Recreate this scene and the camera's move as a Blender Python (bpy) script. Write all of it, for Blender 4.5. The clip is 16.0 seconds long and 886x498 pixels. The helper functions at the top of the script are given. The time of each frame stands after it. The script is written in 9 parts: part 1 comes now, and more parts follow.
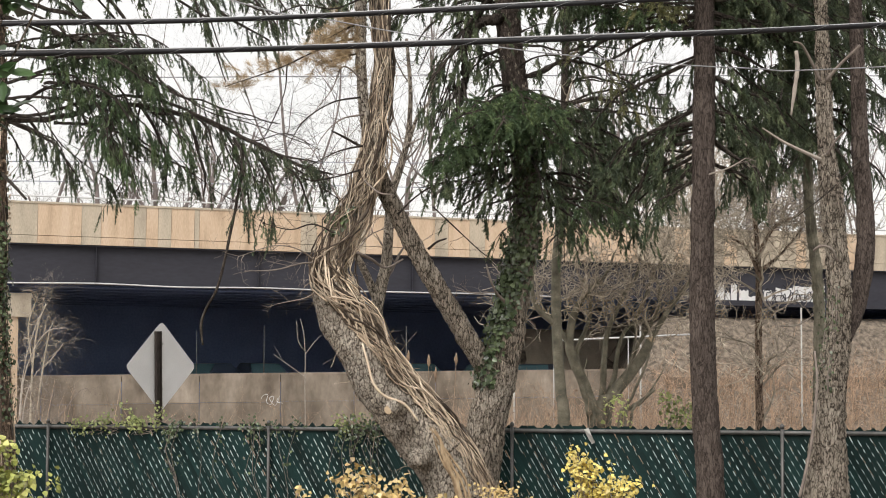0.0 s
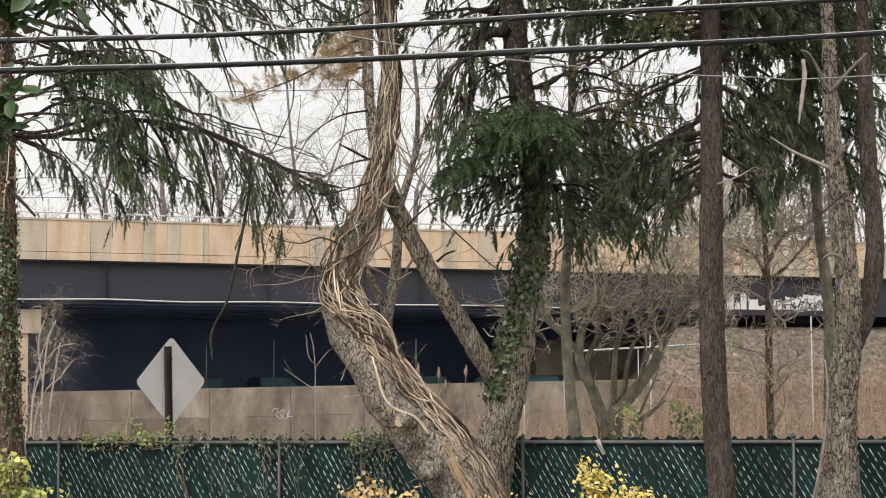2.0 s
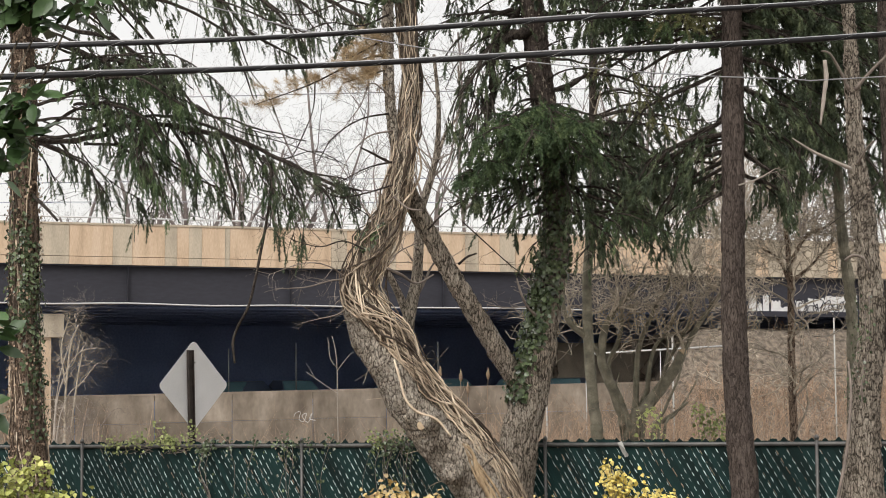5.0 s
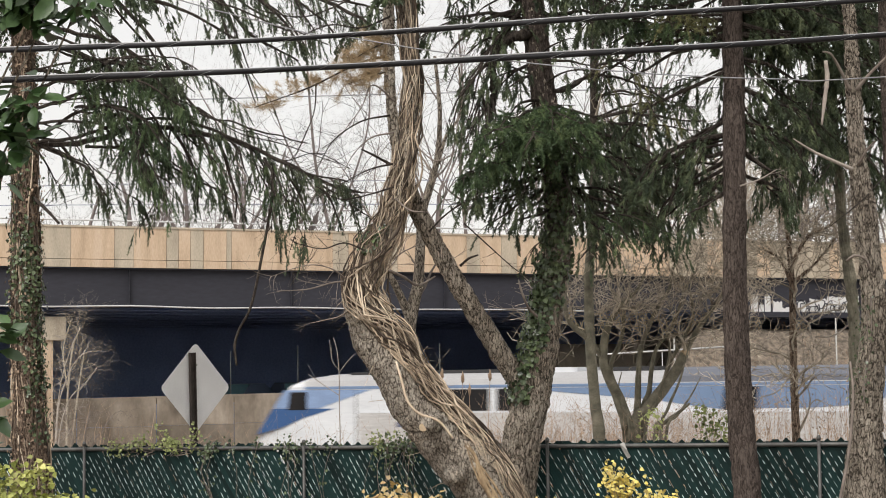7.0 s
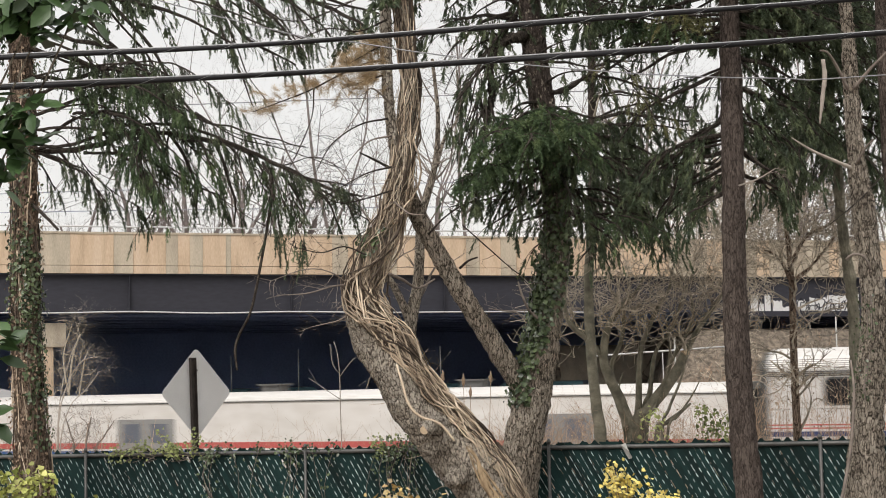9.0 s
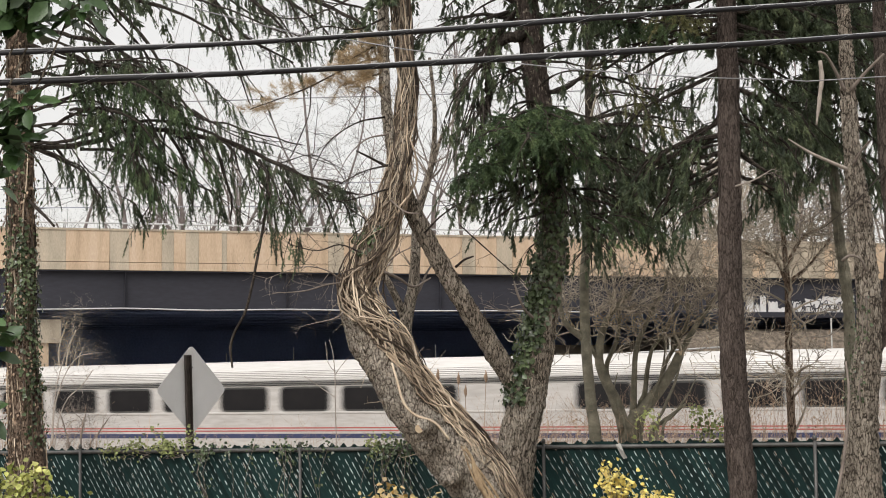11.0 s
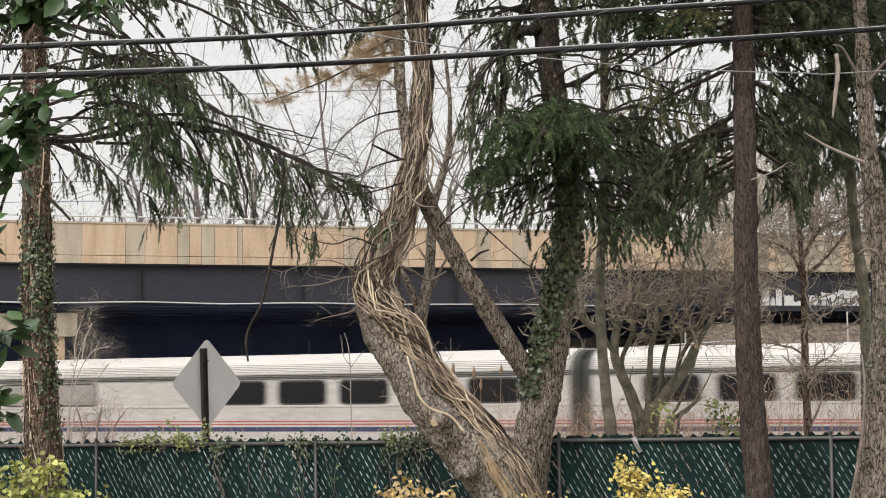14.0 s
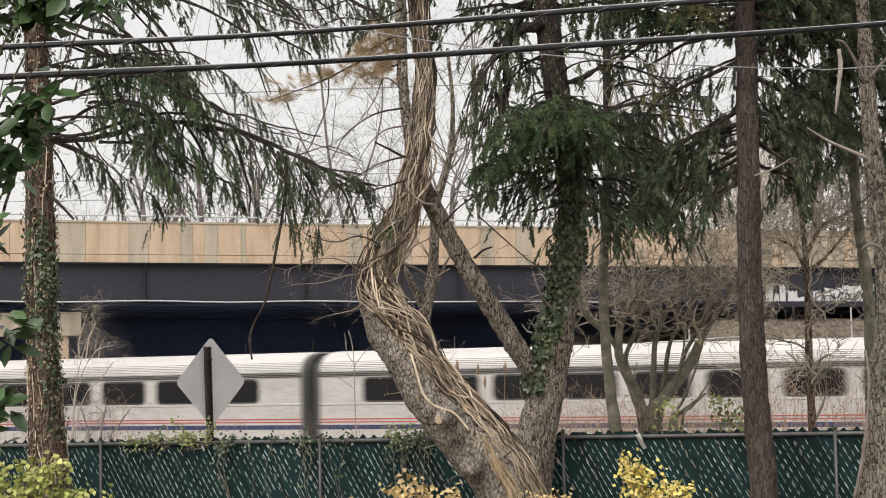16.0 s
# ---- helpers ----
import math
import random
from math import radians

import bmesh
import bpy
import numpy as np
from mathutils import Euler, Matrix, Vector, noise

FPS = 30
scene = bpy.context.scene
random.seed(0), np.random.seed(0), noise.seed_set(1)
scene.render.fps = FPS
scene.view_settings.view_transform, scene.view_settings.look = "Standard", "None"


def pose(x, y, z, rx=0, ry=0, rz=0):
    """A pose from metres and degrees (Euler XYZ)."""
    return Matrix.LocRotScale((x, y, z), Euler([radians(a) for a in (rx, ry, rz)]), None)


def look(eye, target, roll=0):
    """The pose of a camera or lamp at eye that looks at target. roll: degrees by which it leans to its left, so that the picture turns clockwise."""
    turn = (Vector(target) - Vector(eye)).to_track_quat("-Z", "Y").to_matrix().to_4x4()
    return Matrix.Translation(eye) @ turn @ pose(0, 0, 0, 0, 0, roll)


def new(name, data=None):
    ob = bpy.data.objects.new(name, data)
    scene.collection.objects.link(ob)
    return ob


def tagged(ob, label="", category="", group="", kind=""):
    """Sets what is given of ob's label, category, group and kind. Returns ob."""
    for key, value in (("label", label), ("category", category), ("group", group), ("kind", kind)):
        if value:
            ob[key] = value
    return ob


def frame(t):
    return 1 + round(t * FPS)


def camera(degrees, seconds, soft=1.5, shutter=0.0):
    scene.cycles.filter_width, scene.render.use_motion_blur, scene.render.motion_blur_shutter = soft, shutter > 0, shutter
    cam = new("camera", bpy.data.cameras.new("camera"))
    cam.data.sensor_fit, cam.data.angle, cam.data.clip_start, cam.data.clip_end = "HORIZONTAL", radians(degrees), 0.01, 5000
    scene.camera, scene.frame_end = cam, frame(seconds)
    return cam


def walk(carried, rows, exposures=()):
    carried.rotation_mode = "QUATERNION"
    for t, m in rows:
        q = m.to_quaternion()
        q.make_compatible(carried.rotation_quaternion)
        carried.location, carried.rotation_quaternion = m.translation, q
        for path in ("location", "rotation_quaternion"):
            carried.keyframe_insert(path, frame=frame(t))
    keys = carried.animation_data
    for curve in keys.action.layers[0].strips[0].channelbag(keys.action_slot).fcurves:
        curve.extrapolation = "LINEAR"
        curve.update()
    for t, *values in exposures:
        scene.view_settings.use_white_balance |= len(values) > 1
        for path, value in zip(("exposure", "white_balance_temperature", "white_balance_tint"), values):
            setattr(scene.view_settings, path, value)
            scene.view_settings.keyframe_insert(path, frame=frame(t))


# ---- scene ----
EYE = Vector((0.0, 0.0, 4.28))
cam = camera(28, 16.0, soft=1.0, shutter=0.42)
# seconds, turn to the right, tilt upwards, lean to the left (degrees): a phone held in the hand
AIM = [
    (0, 1.024, 3.634, 0.188), (0.5, 0.900, 3.795, 0.161), (1, 0.820, 3.915, 0.020),
    (1.5, 0.771, 4.007, -0.126), (2, 0.742, 4.030, -0.376), (2.5, 0.667, 4.009, -0.523),
    (3, 0.580, 4.048, -0.566), (3.5, 0.461, 4.035, -0.536), (4, 0.238, 4.071, -0.492),
    (6.5, -0.051, 4.161, -0.638), (7, 0.000, 4.180, -0.745), (7.5, 0.057, 4.180, -0.936),
    (8, 0.039, 4.231, -1.151), (8.5, 0.013, 4.259, -1.275), (9, 0.021, 4.264, -1.332),
    (11.5, 0.097, 4.218, -0.852), (12, -0.014, 4.224, -0.782), (12.5, -0.075, 4.197, -0.746),
    (13, -0.210, 4.137, -0.808), (13.5, -0.318, 4.063, -0.847), (14, -0.350, 4.022, -0.932),
    (14.5, -0.346, 3.995, -1.021), (15, -0.301, 3.943, -1.062), (15.5, -0.318, 3.949, -1.141),
    (16, -0.459, 3.939, -1.202),
]


def aim(turn, tilt, lean):
    a, b = radians(turn), radians(tilt)
    way = Vector((math.sin(a) * math.cos(b), math.cos(a) * math.cos(b), math.sin(b)))
    return look(EYE, EYE + way, lean)


# the phone stops down a little as the pale train fills the view
walk(cam, [(t, aim(*a)) for t, *a in AIM], [(0, 0.10), (1, 0.04), (2.5, 0.0), (6.5, -0.03), (9, -0.10), (16, -0.12)])

# ---- daylight: a bright overcast sky ----
SUN_ELEVATION, SUN_AZIMUTH = 50.0, 205.0
world = bpy.data.worlds.new("overcast_sky")
scene.world = world
world.use_nodes = True
wn, wl = world.node_tree.nodes, world.node_tree.links
wn.clear()
sky = wn.new("ShaderNodeTexSky")
sky.sky_type, sky.sun_disc = "NISHITA", False
sky.sun_elevation, sky.sun_rotation = radians(SUN_ELEVATION), radians(SUN_AZIMUTH)
sky.dust_density, sky.air_density, sky.ozone_density = 4.0, 1.0, 1.0
veil = wn.new("ShaderNodeMix")
veil.data_type = "RGBA"
veil.inputs[0].default_value = 0.82
veil.inputs[7].default_value = (9.45, 9.2, 8.88, 1)
back = wn.new("ShaderNodeBackground")
back.inputs[1].default_value = 0.115
wl.new(sky.outputs[0], veil.inputs[6])
wl.new(veil.outputs[2], back.inputs[0])
wl.new(back.outputs[0], wn.new("ShaderNodeOutputWorld").inputs[0])
sun = new("sun", bpy.data.lights.new("sun", "SUN"))
sun.data.energy, sun.data.angle, sun.data.color = 2.5, radians(40), (1.0, 0.97, 0.93)
sa, se = radians(SUN_AZIMUTH), radians(SUN_ELEVATION)
sun.matrix_world = look((math.sin(sa) * math.cos(se) * 50, math.cos(sa) * math.cos(se) * 50, math.sin(se) * 50), (0, 0, 0))


# ---- materials ----
def material(name, colors, scale=6.0, rough=0.8, metal=0.0, bump=0.3, fine=60.0, stretch=(1, 1, 1), blotch=0.5,
             per_piece=0.0, per_island=0.0, spec=0.5, relief=0.01):
    """A surface with large blotches between two or three colours, fine grain and relief."""
    m = bpy.data.materials.new(name)
    m.use_nodes = True
    n, l = m.node_tree.nodes, m.node_tree.links
    bsdf = n["Principled BSDF"]
    co = n.new("ShaderNodeTexCoord")
    mp = n.new("ShaderNodeMapping")
    mp.inputs["Scale"].default_value = stretch
    l.new(co.outputs["Object"], mp.inputs[0])
    big = n.new("ShaderNodeTexNoise")
    big.inputs["Scale"].default_value, big.inputs["Detail"].default_value = scale, 6
    l.new(mp.outputs[0], big.inputs[0])
    grain = n.new("ShaderNodeTexNoise")
    grain.inputs["Scale"].default_value, grain.inputs["Detail"].default_value = fine, 4
    l.new(mp.outputs[0], grain.inputs[0])
    ramp = n.new("ShaderNodeValToRGB")
    els = ramp.color_ramp.elements
    while len(els) < len(colors):
        els.new(0.5)
    for i, c in enumerate(colors):
        els[i].position = 0.5 + (i / (len(colors) - 1) - 0.5) * blotch if len(colors) > 1 else 0
        els[i].color = (*c, 1)
    l.new(big.outputs[0], ramp.inputs[0])
    col = ramp.outputs[0]
    mul = n.new("ShaderNodeMix")
    mul.data_type, mul.blend_type = "RGBA", "OVERLAY"
    mul.inputs[0].default_value = 0.35
    l.new(col, mul.inputs[6])
    l.new(grain.outputs[0], mul.inputs[7])
    col = mul.outputs[2]
    if per_piece or per_island:
        src = n.new("ShaderNodeObjectInfo").outputs["Random"] if per_piece else n.new("ShaderNodeNewGeometry").outputs["Random Per Island"]
        rng = n.new("ShaderNodeMapRange")
        k = per_piece or per_island
        rng.inputs["To Min"].default_value, rng.inputs["To Max"].default_value = 1 - k, 1 + k
        l.new(src, rng.inputs[0])
        hsv = n.new("ShaderNodeHueSaturation")
        l.new(rng.outputs[0], hsv.inputs["Value"])
        l.new(col, hsv.inputs["Color"])
        col = hsv.outputs[0]
    l.new(col, bsdf.inputs["Base Color"])
    bsdf.inputs["Roughness"].default_value, bsdf.inputs["Metallic"].default_value = rough, metal
    bsdf.inputs["Specular IOR Level"].default_value = spec
    if bump:
        b = n.new("ShaderNodeBump")
        b.inputs["Strength"].default_value, b.inputs["Distance"].default_value = bump, relief
        l.new(grain.outputs[0], b.inputs["Height"])
        l.new(b.outputs[0], bsdf.inputs["Normal"])
    return m


def bark_material(name, dark, mid, light, scale=20.0, long=0.5, depth=0.03, crack=0.26):
    """Bark in broken upright plates with flaking pale edges and dark clefts."""
    m = bpy.data.materials.new(name)
    m.use_nodes = True
    n, l = m.node_tree.nodes, m.node_tree.links
    bsdf = n["Principled BSDF"]
    co = n.new("ShaderNodeTexCoord")

    def tex(size, detail, rough, vector, out=0):
        t = n.new("ShaderNodeTexNoise")
        t.inputs["Scale"].default_value, t.inputs["Detail"].default_value = size, detail
        t.inputs["Roughness"].default_value = rough
        l.new(vector, t.inputs["Vector"])
        return t.outputs[out]

    def math_node(op, a, b, c=None):
        t = n.new("ShaderNodeMath")
        t.operation = op
        for i, v in enumerate((a, b, c)):
            if v is None:
                continue
            if isinstance(v, (int, float)):
                t.inputs[i].default_value = v
            else:
                l.new(v, t.inputs[i])
        return t.outputs[0]
    warp = n.new("ShaderNodeVectorMath")
    warp.operation = "MULTIPLY_ADD"
    warp.inputs[1].default_value = (1.4 / scale, 1.4 / scale, 2.4 / scale)
    l.new(tex(scale * 0.6, 5, 0.7, co.outputs["Object"], 1), warp.inputs[0])
    l.new(co.outputs["Object"], warp.inputs[2])
    mp = n.new("ShaderNodeMapping")
    mp.inputs["Scale"].default_value = (1, 1, long)
    l.new(warp.outputs[0], mp.inputs[0])
    cell = n.new("ShaderNodeTexVoronoi")
    cell.feature = "DISTANCE_TO_EDGE"
    cell.inputs["Scale"].default_value = scale
    l.new(mp.outputs[0], cell.inputs["Vector"])
    tone = n.new("ShaderNodeTexVoronoi")
    tone.inputs["Scale"].default_value = scale
    l.new(mp.outputs[0], tone.inputs["Vector"])
    shade = n.new("ShaderNodeSeparateColor")
    l.new(tone.outputs["Color"], shade.inputs[0])
    cleft = n.new("ShaderNodeMapRange")
    cleft.inputs["From Max"].default_value = 0.13
    l.new(cell.outputs["Distance"], cleft.inputs[0])
    flakes = tex(scale * 3.6, 5, 0.7, mp.outputs[0])
    patch = tex(2.6, 4, 0.5, co.outputs["Object"])
    # cleft, tone of the plate and flaking together
    broken = math_node("MAXIMUM", cleft.outputs[0], math_node("MULTIPLY_ADD", tex(scale * 0.8, 3, 0.6, co.outputs["Object"]), 5.0, -2.3))
    tall = math_node("MULTIPLY_ADD", math_node("MINIMUM", broken, 1.0), crack, math_node("MULTIPLY_ADD", flakes, 1.1, 0.11 - crack))
    tall = math_node("MULTIPLY_ADD", shade.outputs[0], 0.16, tall)
    ramp = n.new("ShaderNodeValToRGB")
    els = ramp.color_ramp.elements
    els[0].position, els[0].color = 0.48, (*dark, 1)
    els[1].position, els[1].color = 0.86, (*light, 1)
    e = els.new(0.66)
    e.color = (*mid, 1)
    l.new(tall, ramp.inputs[0])
    tint = n.new("ShaderNodeMix")
    tint.data_type, tint.blend_type = "RGBA", "OVERLAY"
    tint.inputs[0].default_value = 0.4
    l.new(ramp.outputs[0], tint.inputs[6])
    l.new(patch, tint.inputs[7])
    l.new(tint.outputs[2], bsdf.inputs["Base Color"])
    b = n.new("ShaderNodeBump")
    b.inputs["Strength"].default_value, b.inputs["Distance"].default_value = 1.0, depth
    l.new(tall, b.inputs["Height"])
    l.new(b.outputs[0], bsdf.inputs["Normal"])
    bsdf.inputs["Roughness"].default_value = 0.92
    bsdf.inputs["Specular IOR Level"].default_value = 0.2
    return m


def plain(name, color, rough=0.6, metal=0.0, spec=0.5, bump=0.05):
    d = tuple(c * 0.82 for c in color)
    return material(name, (d, color), scale=3.0, rough=rough, metal=metal, bump=bump, fine=40, spec=spec, blotch=0.6)


BARK_PINE = bark_material("pine_bark", (0.115, 0.092, 0.072), (0.53, 0.455, 0.375), (0.92, 0.83, 0.71), 26, 0.5, 0.05, 0.34)
BARK_BROWN = bark_material("brown_plated_bark", (0.075, 0.060, 0.046), (0.41, 0.345, 0.275), (0.82, 0.72, 0.60), 30, 0.17, 0.055, 0.34)
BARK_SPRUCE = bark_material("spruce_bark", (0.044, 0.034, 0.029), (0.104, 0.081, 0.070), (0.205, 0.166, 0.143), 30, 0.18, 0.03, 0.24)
BARK_RED = bark_material("reddish_bark", (0.052, 0.035, 0.026), (0.25, 0.178, 0.13), (0.50, 0.385, 0.295), 34, 0.16, 0.04, 0.32)
BARK_GREY = bark_material("grey_bark", (0.078, 0.063, 0.050), (0.36, 0.305, 0.245), (0.72, 0.63, 0.52), 27, 0.26, 0.055, 0.33)
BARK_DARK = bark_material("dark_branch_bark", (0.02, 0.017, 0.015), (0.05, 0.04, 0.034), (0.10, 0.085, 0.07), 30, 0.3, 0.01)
TWIG = material("bare_twig_bark", ((0.13, 0.105, 0.088), (0.28, 0.235, 0.20)), scale=8, fine=90, bump=0.2, per_island=0.4)
PALE_TWIG = material("pale_dead_twig_bark", ((0.26, 0.22, 0.19), (0.50, 0.44, 0.38)), scale=8, fine=90, bump=0.2, per_island=0.3)
FAR_TWIG = material("distant_twig_bark", ((0.13, 0.105, 0.092), (0.24, 0.20, 0.18)), scale=3, bump=0, per_island=0.25)
MOSSY = material("mossy_stem_bark", ((0.075, 0.068, 0.050), (0.165, 0.150, 0.108), (0.29, 0.262, 0.195)), scale=7, fine=60, bump=0.6)
SHRUB_TWIG = material("olive_brown_twig_bark", ((0.24, 0.203, 0.155), (0.52, 0.45, 0.36)), scale=8, fine=90, bump=0.2, per_island=0.45)
VINE = material("dry_vine_bark", ((0.19, 0.140, 0.098), (0.46, 0.365, 0.27), (0.80, 0.68, 0.53)), scale=3.0, fine=140, bump=0.6, per_piece=0.55, relief=0.005)
PEELED = material("peeled_tan_wood", ((0.14, 0.09, 0.05), (0.33, 0.235, 0.14), (0.50, 0.38, 0.24)), scale=12, fine=80, bump=0.8, stretch=(1, 1, 0.4))
VINE_DARK = material("dark_vine_bark", ((0.045, 0.031, 0.022), (0.12, 0.086, 0.060)), scale=4, fine=120, bump=0.5, per_piece=0.4, relief=0.005)
WIRE_GLINT = material("wire_glint_white", ((0.70, 0.84, 0.83), (0.86, 0.96, 0.95)), scale=5, rough=0.4, metal=0.0, bump=0, per_island=0.25)
IVY = material("ivy_leaf", ((0.020, 0.036, 0.018), (0.15, 0.19, 0.095)), scale=4, rough=0.26, bump=0.1, per_island=0.6)
DEAD_LEAF = material("withered_ivy_leaf", ((0.20, 0.13, 0.09), (0.48, 0.36, 0.25)), scale=6, rough=0.8, bump=0.1, per_island=0.5)
NEEDLE = material("spruce_needles", ((0.014, 0.025, 0.014), (0.070, 0.096, 0.048), (0.21, 0.245, 0.125)), scale=5.5, rough=0.6, bump=0, per_island=0.25, blotch=0.5)
# Brighter copies of NEEDLE, with the light on the lit sprays in their colour.
NEEDLE_LIT = material("lit_green_needles", ((0.017, 0.040, 0.019), (0.072, 0.117, 0.047), (0.20, 0.262, 0.108)), scale=5.5, rough=0.6, bump=0, per_island=0.25, blotch=0.5)
NEEDLE_OLIVE = material("lit_olive_needles", ((0.045, 0.050, 0.020), (0.13, 0.13, 0.05), (0.27, 0.26, 0.11)), scale=5.5, rough=0.6, bump=0, per_island=0.25, blotch=0.5)
NEEDLE_DEAD = material("dead_needles", ((0.36, 0.26, 0.15), (0.60, 0.47, 0.30)), scale=2, rough=0.8, bump=0, per_island=0.3)
GLOSSY = material("broad_evergreen_leaf", ((0.022, 0.050, 0.016), (0.085, 0.15, 0.05)), scale=5, rough=0.38, bump=0.1, per_island=0.5)
YELLOW = material("yellow_autumn_leaf", ((0.50, 0.34, 0.10), (0.66, 0.53, 0.12), (0.74, 0.63, 0.22), (0.66, 0.50, 0.26)), scale=9, rough=0.6, bump=0, per_island=0.35)
LIME = material("dull_green_leaf", ((0.11, 0.14, 0.04), (0.34, 0.37, 0.14)), scale=5, rough=0.6, bump=0, per_island=0.5)
RUSSET = material("russet_autumn_leaf", ((0.36, 0.21, 0.13), (0.58, 0.43, 0.16), (0.64, 0.50, 0.33)), scale=9, rough=0.6, bump=0, per_island=0.4)
PALE_LIME = material("fresh_maple_leaf", ((0.34, 0.40, 0.11), (0.62, 0.65, 0.27)), scale=5, rough=0.6, bump=0, per_island=0.25)
LIME_BRIGHT = material("yellow_green_leaf", ((0.12, 0.17, 0.04), (0.36, 0.38, 0.10), (0.55, 0.53, 0.20)), scale=5, rough=0.6, bump=0, per_island=0.4)
DRY_GRASS = material("dry_brush_stems", ((0.22, 0.14, 0.092), (0.50, 0.36, 0.25)), scale=2, bump=0, per_island=0.45)
SOIL = material("leaf_litter_ground", ((0.105, 0.085, 0.065), (0.22, 0.178, 0.138), (0.35, 0.283, 0.215)), scale=6, fine=34, bump=1.0, relief=0.08, blotch=0.35)
BALLAST = material("track_ballast", ((0.16, 0.15, 0.14), (0.34, 0.32, 0.30)), scale=9, fine=25, bump=1.0, relief=0.05)
GRAVEL = material("pale_gravel", ((0.42, 0.40, 0.37), (0.62, 0.60, 0.57)), scale=7, fine=30, bump=0.8, relief=0.03)
CONCRETE_TAN = material("weathered_tan_concrete", ((0.42, 0.30, 0.20), (0.60, 0.45, 0.315), (0.66, 0.52, 0.39)), scale=1.3, fine=25, bump=0.25, stretch=(1.6, 1.6, 0.25), blotch=0.45)
CONCRETE_GREY = material("grey_stained_concrete", ((0.33, 0.275, 0.21), (0.46, 0.395, 0.305), (0.56, 0.475, 0.365)), scale=1.1, fine=25, bump=0.25, stretch=(1.6, 1.6, 0.35), blotch=0.4)
CONCRETE_WALL = material("retaining_wall_concrete", ((0.125, 0.098, 0.074), (0.23, 0.19, 0.148), (0.345, 0.29, 0.235)), scale=1.1, fine=7, bump=0.4, stretch=(1, 1, 0.55), blotch=0.42, per_piece=0.16)
# Blue base colour that paints in the navy shade under the overpass.
CONCRETE_SHADE = material("shade_blue_concrete", ((0.22, 0.295, 0.50), (0.32, 0.41, 0.67)), scale=0.5, fine=10, bump=0.2, rough=0.95, spec=0.1)
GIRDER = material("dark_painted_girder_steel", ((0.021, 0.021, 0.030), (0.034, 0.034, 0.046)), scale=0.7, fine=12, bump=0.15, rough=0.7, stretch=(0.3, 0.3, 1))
# The same shade blue, for the girders behind the first.
GIRDER_INNER = material("shade_blue_girder_steel", ((0.20, 0.265, 0.45), (0.29, 0.37, 0.60)), scale=0.5, fine=10, bump=0.2, rough=0.95, spec=0.1)
POST_PAINT = plain("weathered_pale_post_paint", (0.44, 0.43, 0.40), 0.6)
FLANGE = plain("galvanised_conduit", (0.62, 0.62, 0.62), 0.5, 0.2)
GALV = material("galvanised_steel", ((0.085, 0.083, 0.08), (0.16, 0.157, 0.15)), scale=6, rough=0.5, metal=0.4, bump=0.1)
SLAT = material("green_fence_slat", ((0.005, 0.017, 0.017), (0.010, 0.033, 0.031)), scale=2, rough=0.6, bump=0.15, per_piece=0.4, spec=0.2)
SIGN_METAL = material("bare_sign_aluminium", ((0.70, 0.69, 0.68), (0.80, 0.79, 0.78)), scale=3, rough=0.5, metal=0.0, bump=0.05)
SIGN_POST = material("rusty_channel_post", ((0.035, 0.028, 0.025), (0.09, 0.07, 0.06)), scale=8, rough=0.7, metal=0.3, bump=0.3)
CABLE = material("black_cable_sheath", ((0.010, 0.010, 0.012), (0.022, 0.022, 0.025)), scale=4, rough=0.5, bump=0.3, fine=25, spec=0.3)
THIN_WIRE = plain("grey_wire", (0.35, 0.35, 0.36), 0.4, 0.6)
STRAND = material("pale_steel_strand", ((0.34, 0.34, 0.35), (0.58, 0.58, 0.59)), scale=9, rough=0.45, metal=0.2, bump=0.4, fine=60)
TRAIN_WHITE = material("pale_cream_train_paint", ((0.60, 0.57, 0.535), (0.70, 0.665, 0.63)), scale=0.8, rough=0.45, bump=0, fine=2.5, stretch=(0.6, 1, 1.2))
LOCO_WHITE = material("cool_white_train_paint", ((0.62, 0.635, 0.66), (0.73, 0.745, 0.77)), scale=1.0, rough=0.45, bump=0.05, fine=8, stretch=(0.5, 1, 2))
LOCO_GREY = material("dusty_loco_skirt_paint", ((0.44, 0.425, 0.415), (0.58, 0.565, 0.555)), scale=1.0, rough=0.5, bump=0.05, fine=8, stretch=(0.5, 1, 2))
TRAIN_SILVER = material("stainless_train_panel", ((0.51, 0.485, 0.46), (0.63, 0.60, 0.575)), scale=1.2, rough=0.4, metal=0.15, bump=0.05, fine=8, stretch=(0.4, 1, 2))
TRAIN_ROOF = material("ribbed_train_roof", ((0.58, 0.56, 0.535), (0.70, 0.675, 0.645)), scale=0.8, rough=0.5, metal=0.1, bump=0.05, fine=8, stretch=(0.3, 2, 2))
TRAIN_BLUE = plain("blue_train_paint", (0.035, 0.10, 0.26), 0.4)
TRAIN_NAVY = plain("navy_stripe_paint", (0.045, 0.055, 0.13), 0.4)
RIB = plain("shaded_rib_grey", (0.30, 0.28, 0.265), 0.6)
TRAIN_PALE_BLUE = plain("pale_blue_train_paint", (0.25, 0.35, 0.55), 0.4)
TRAIN_BAND = plain("slate_blue_band_paint", (0.18, 0.265, 0.42), 0.4)
LOCO_ROOF = plain("sooty_grey_roof_paint", (0.40, 0.395, 0.40), 0.6)
TRAIN_RED = plain("red_stripe_paint", (0.50, 0.10, 0.09), 0.4)
TRAIN_DARK = plain("sooty_underframe", (0.03, 0.03, 0.032), 0.7)
TRAIN_GREY = plain("grey_rubber_diaphragm", (0.075, 0.075, 0.07), 0.8)
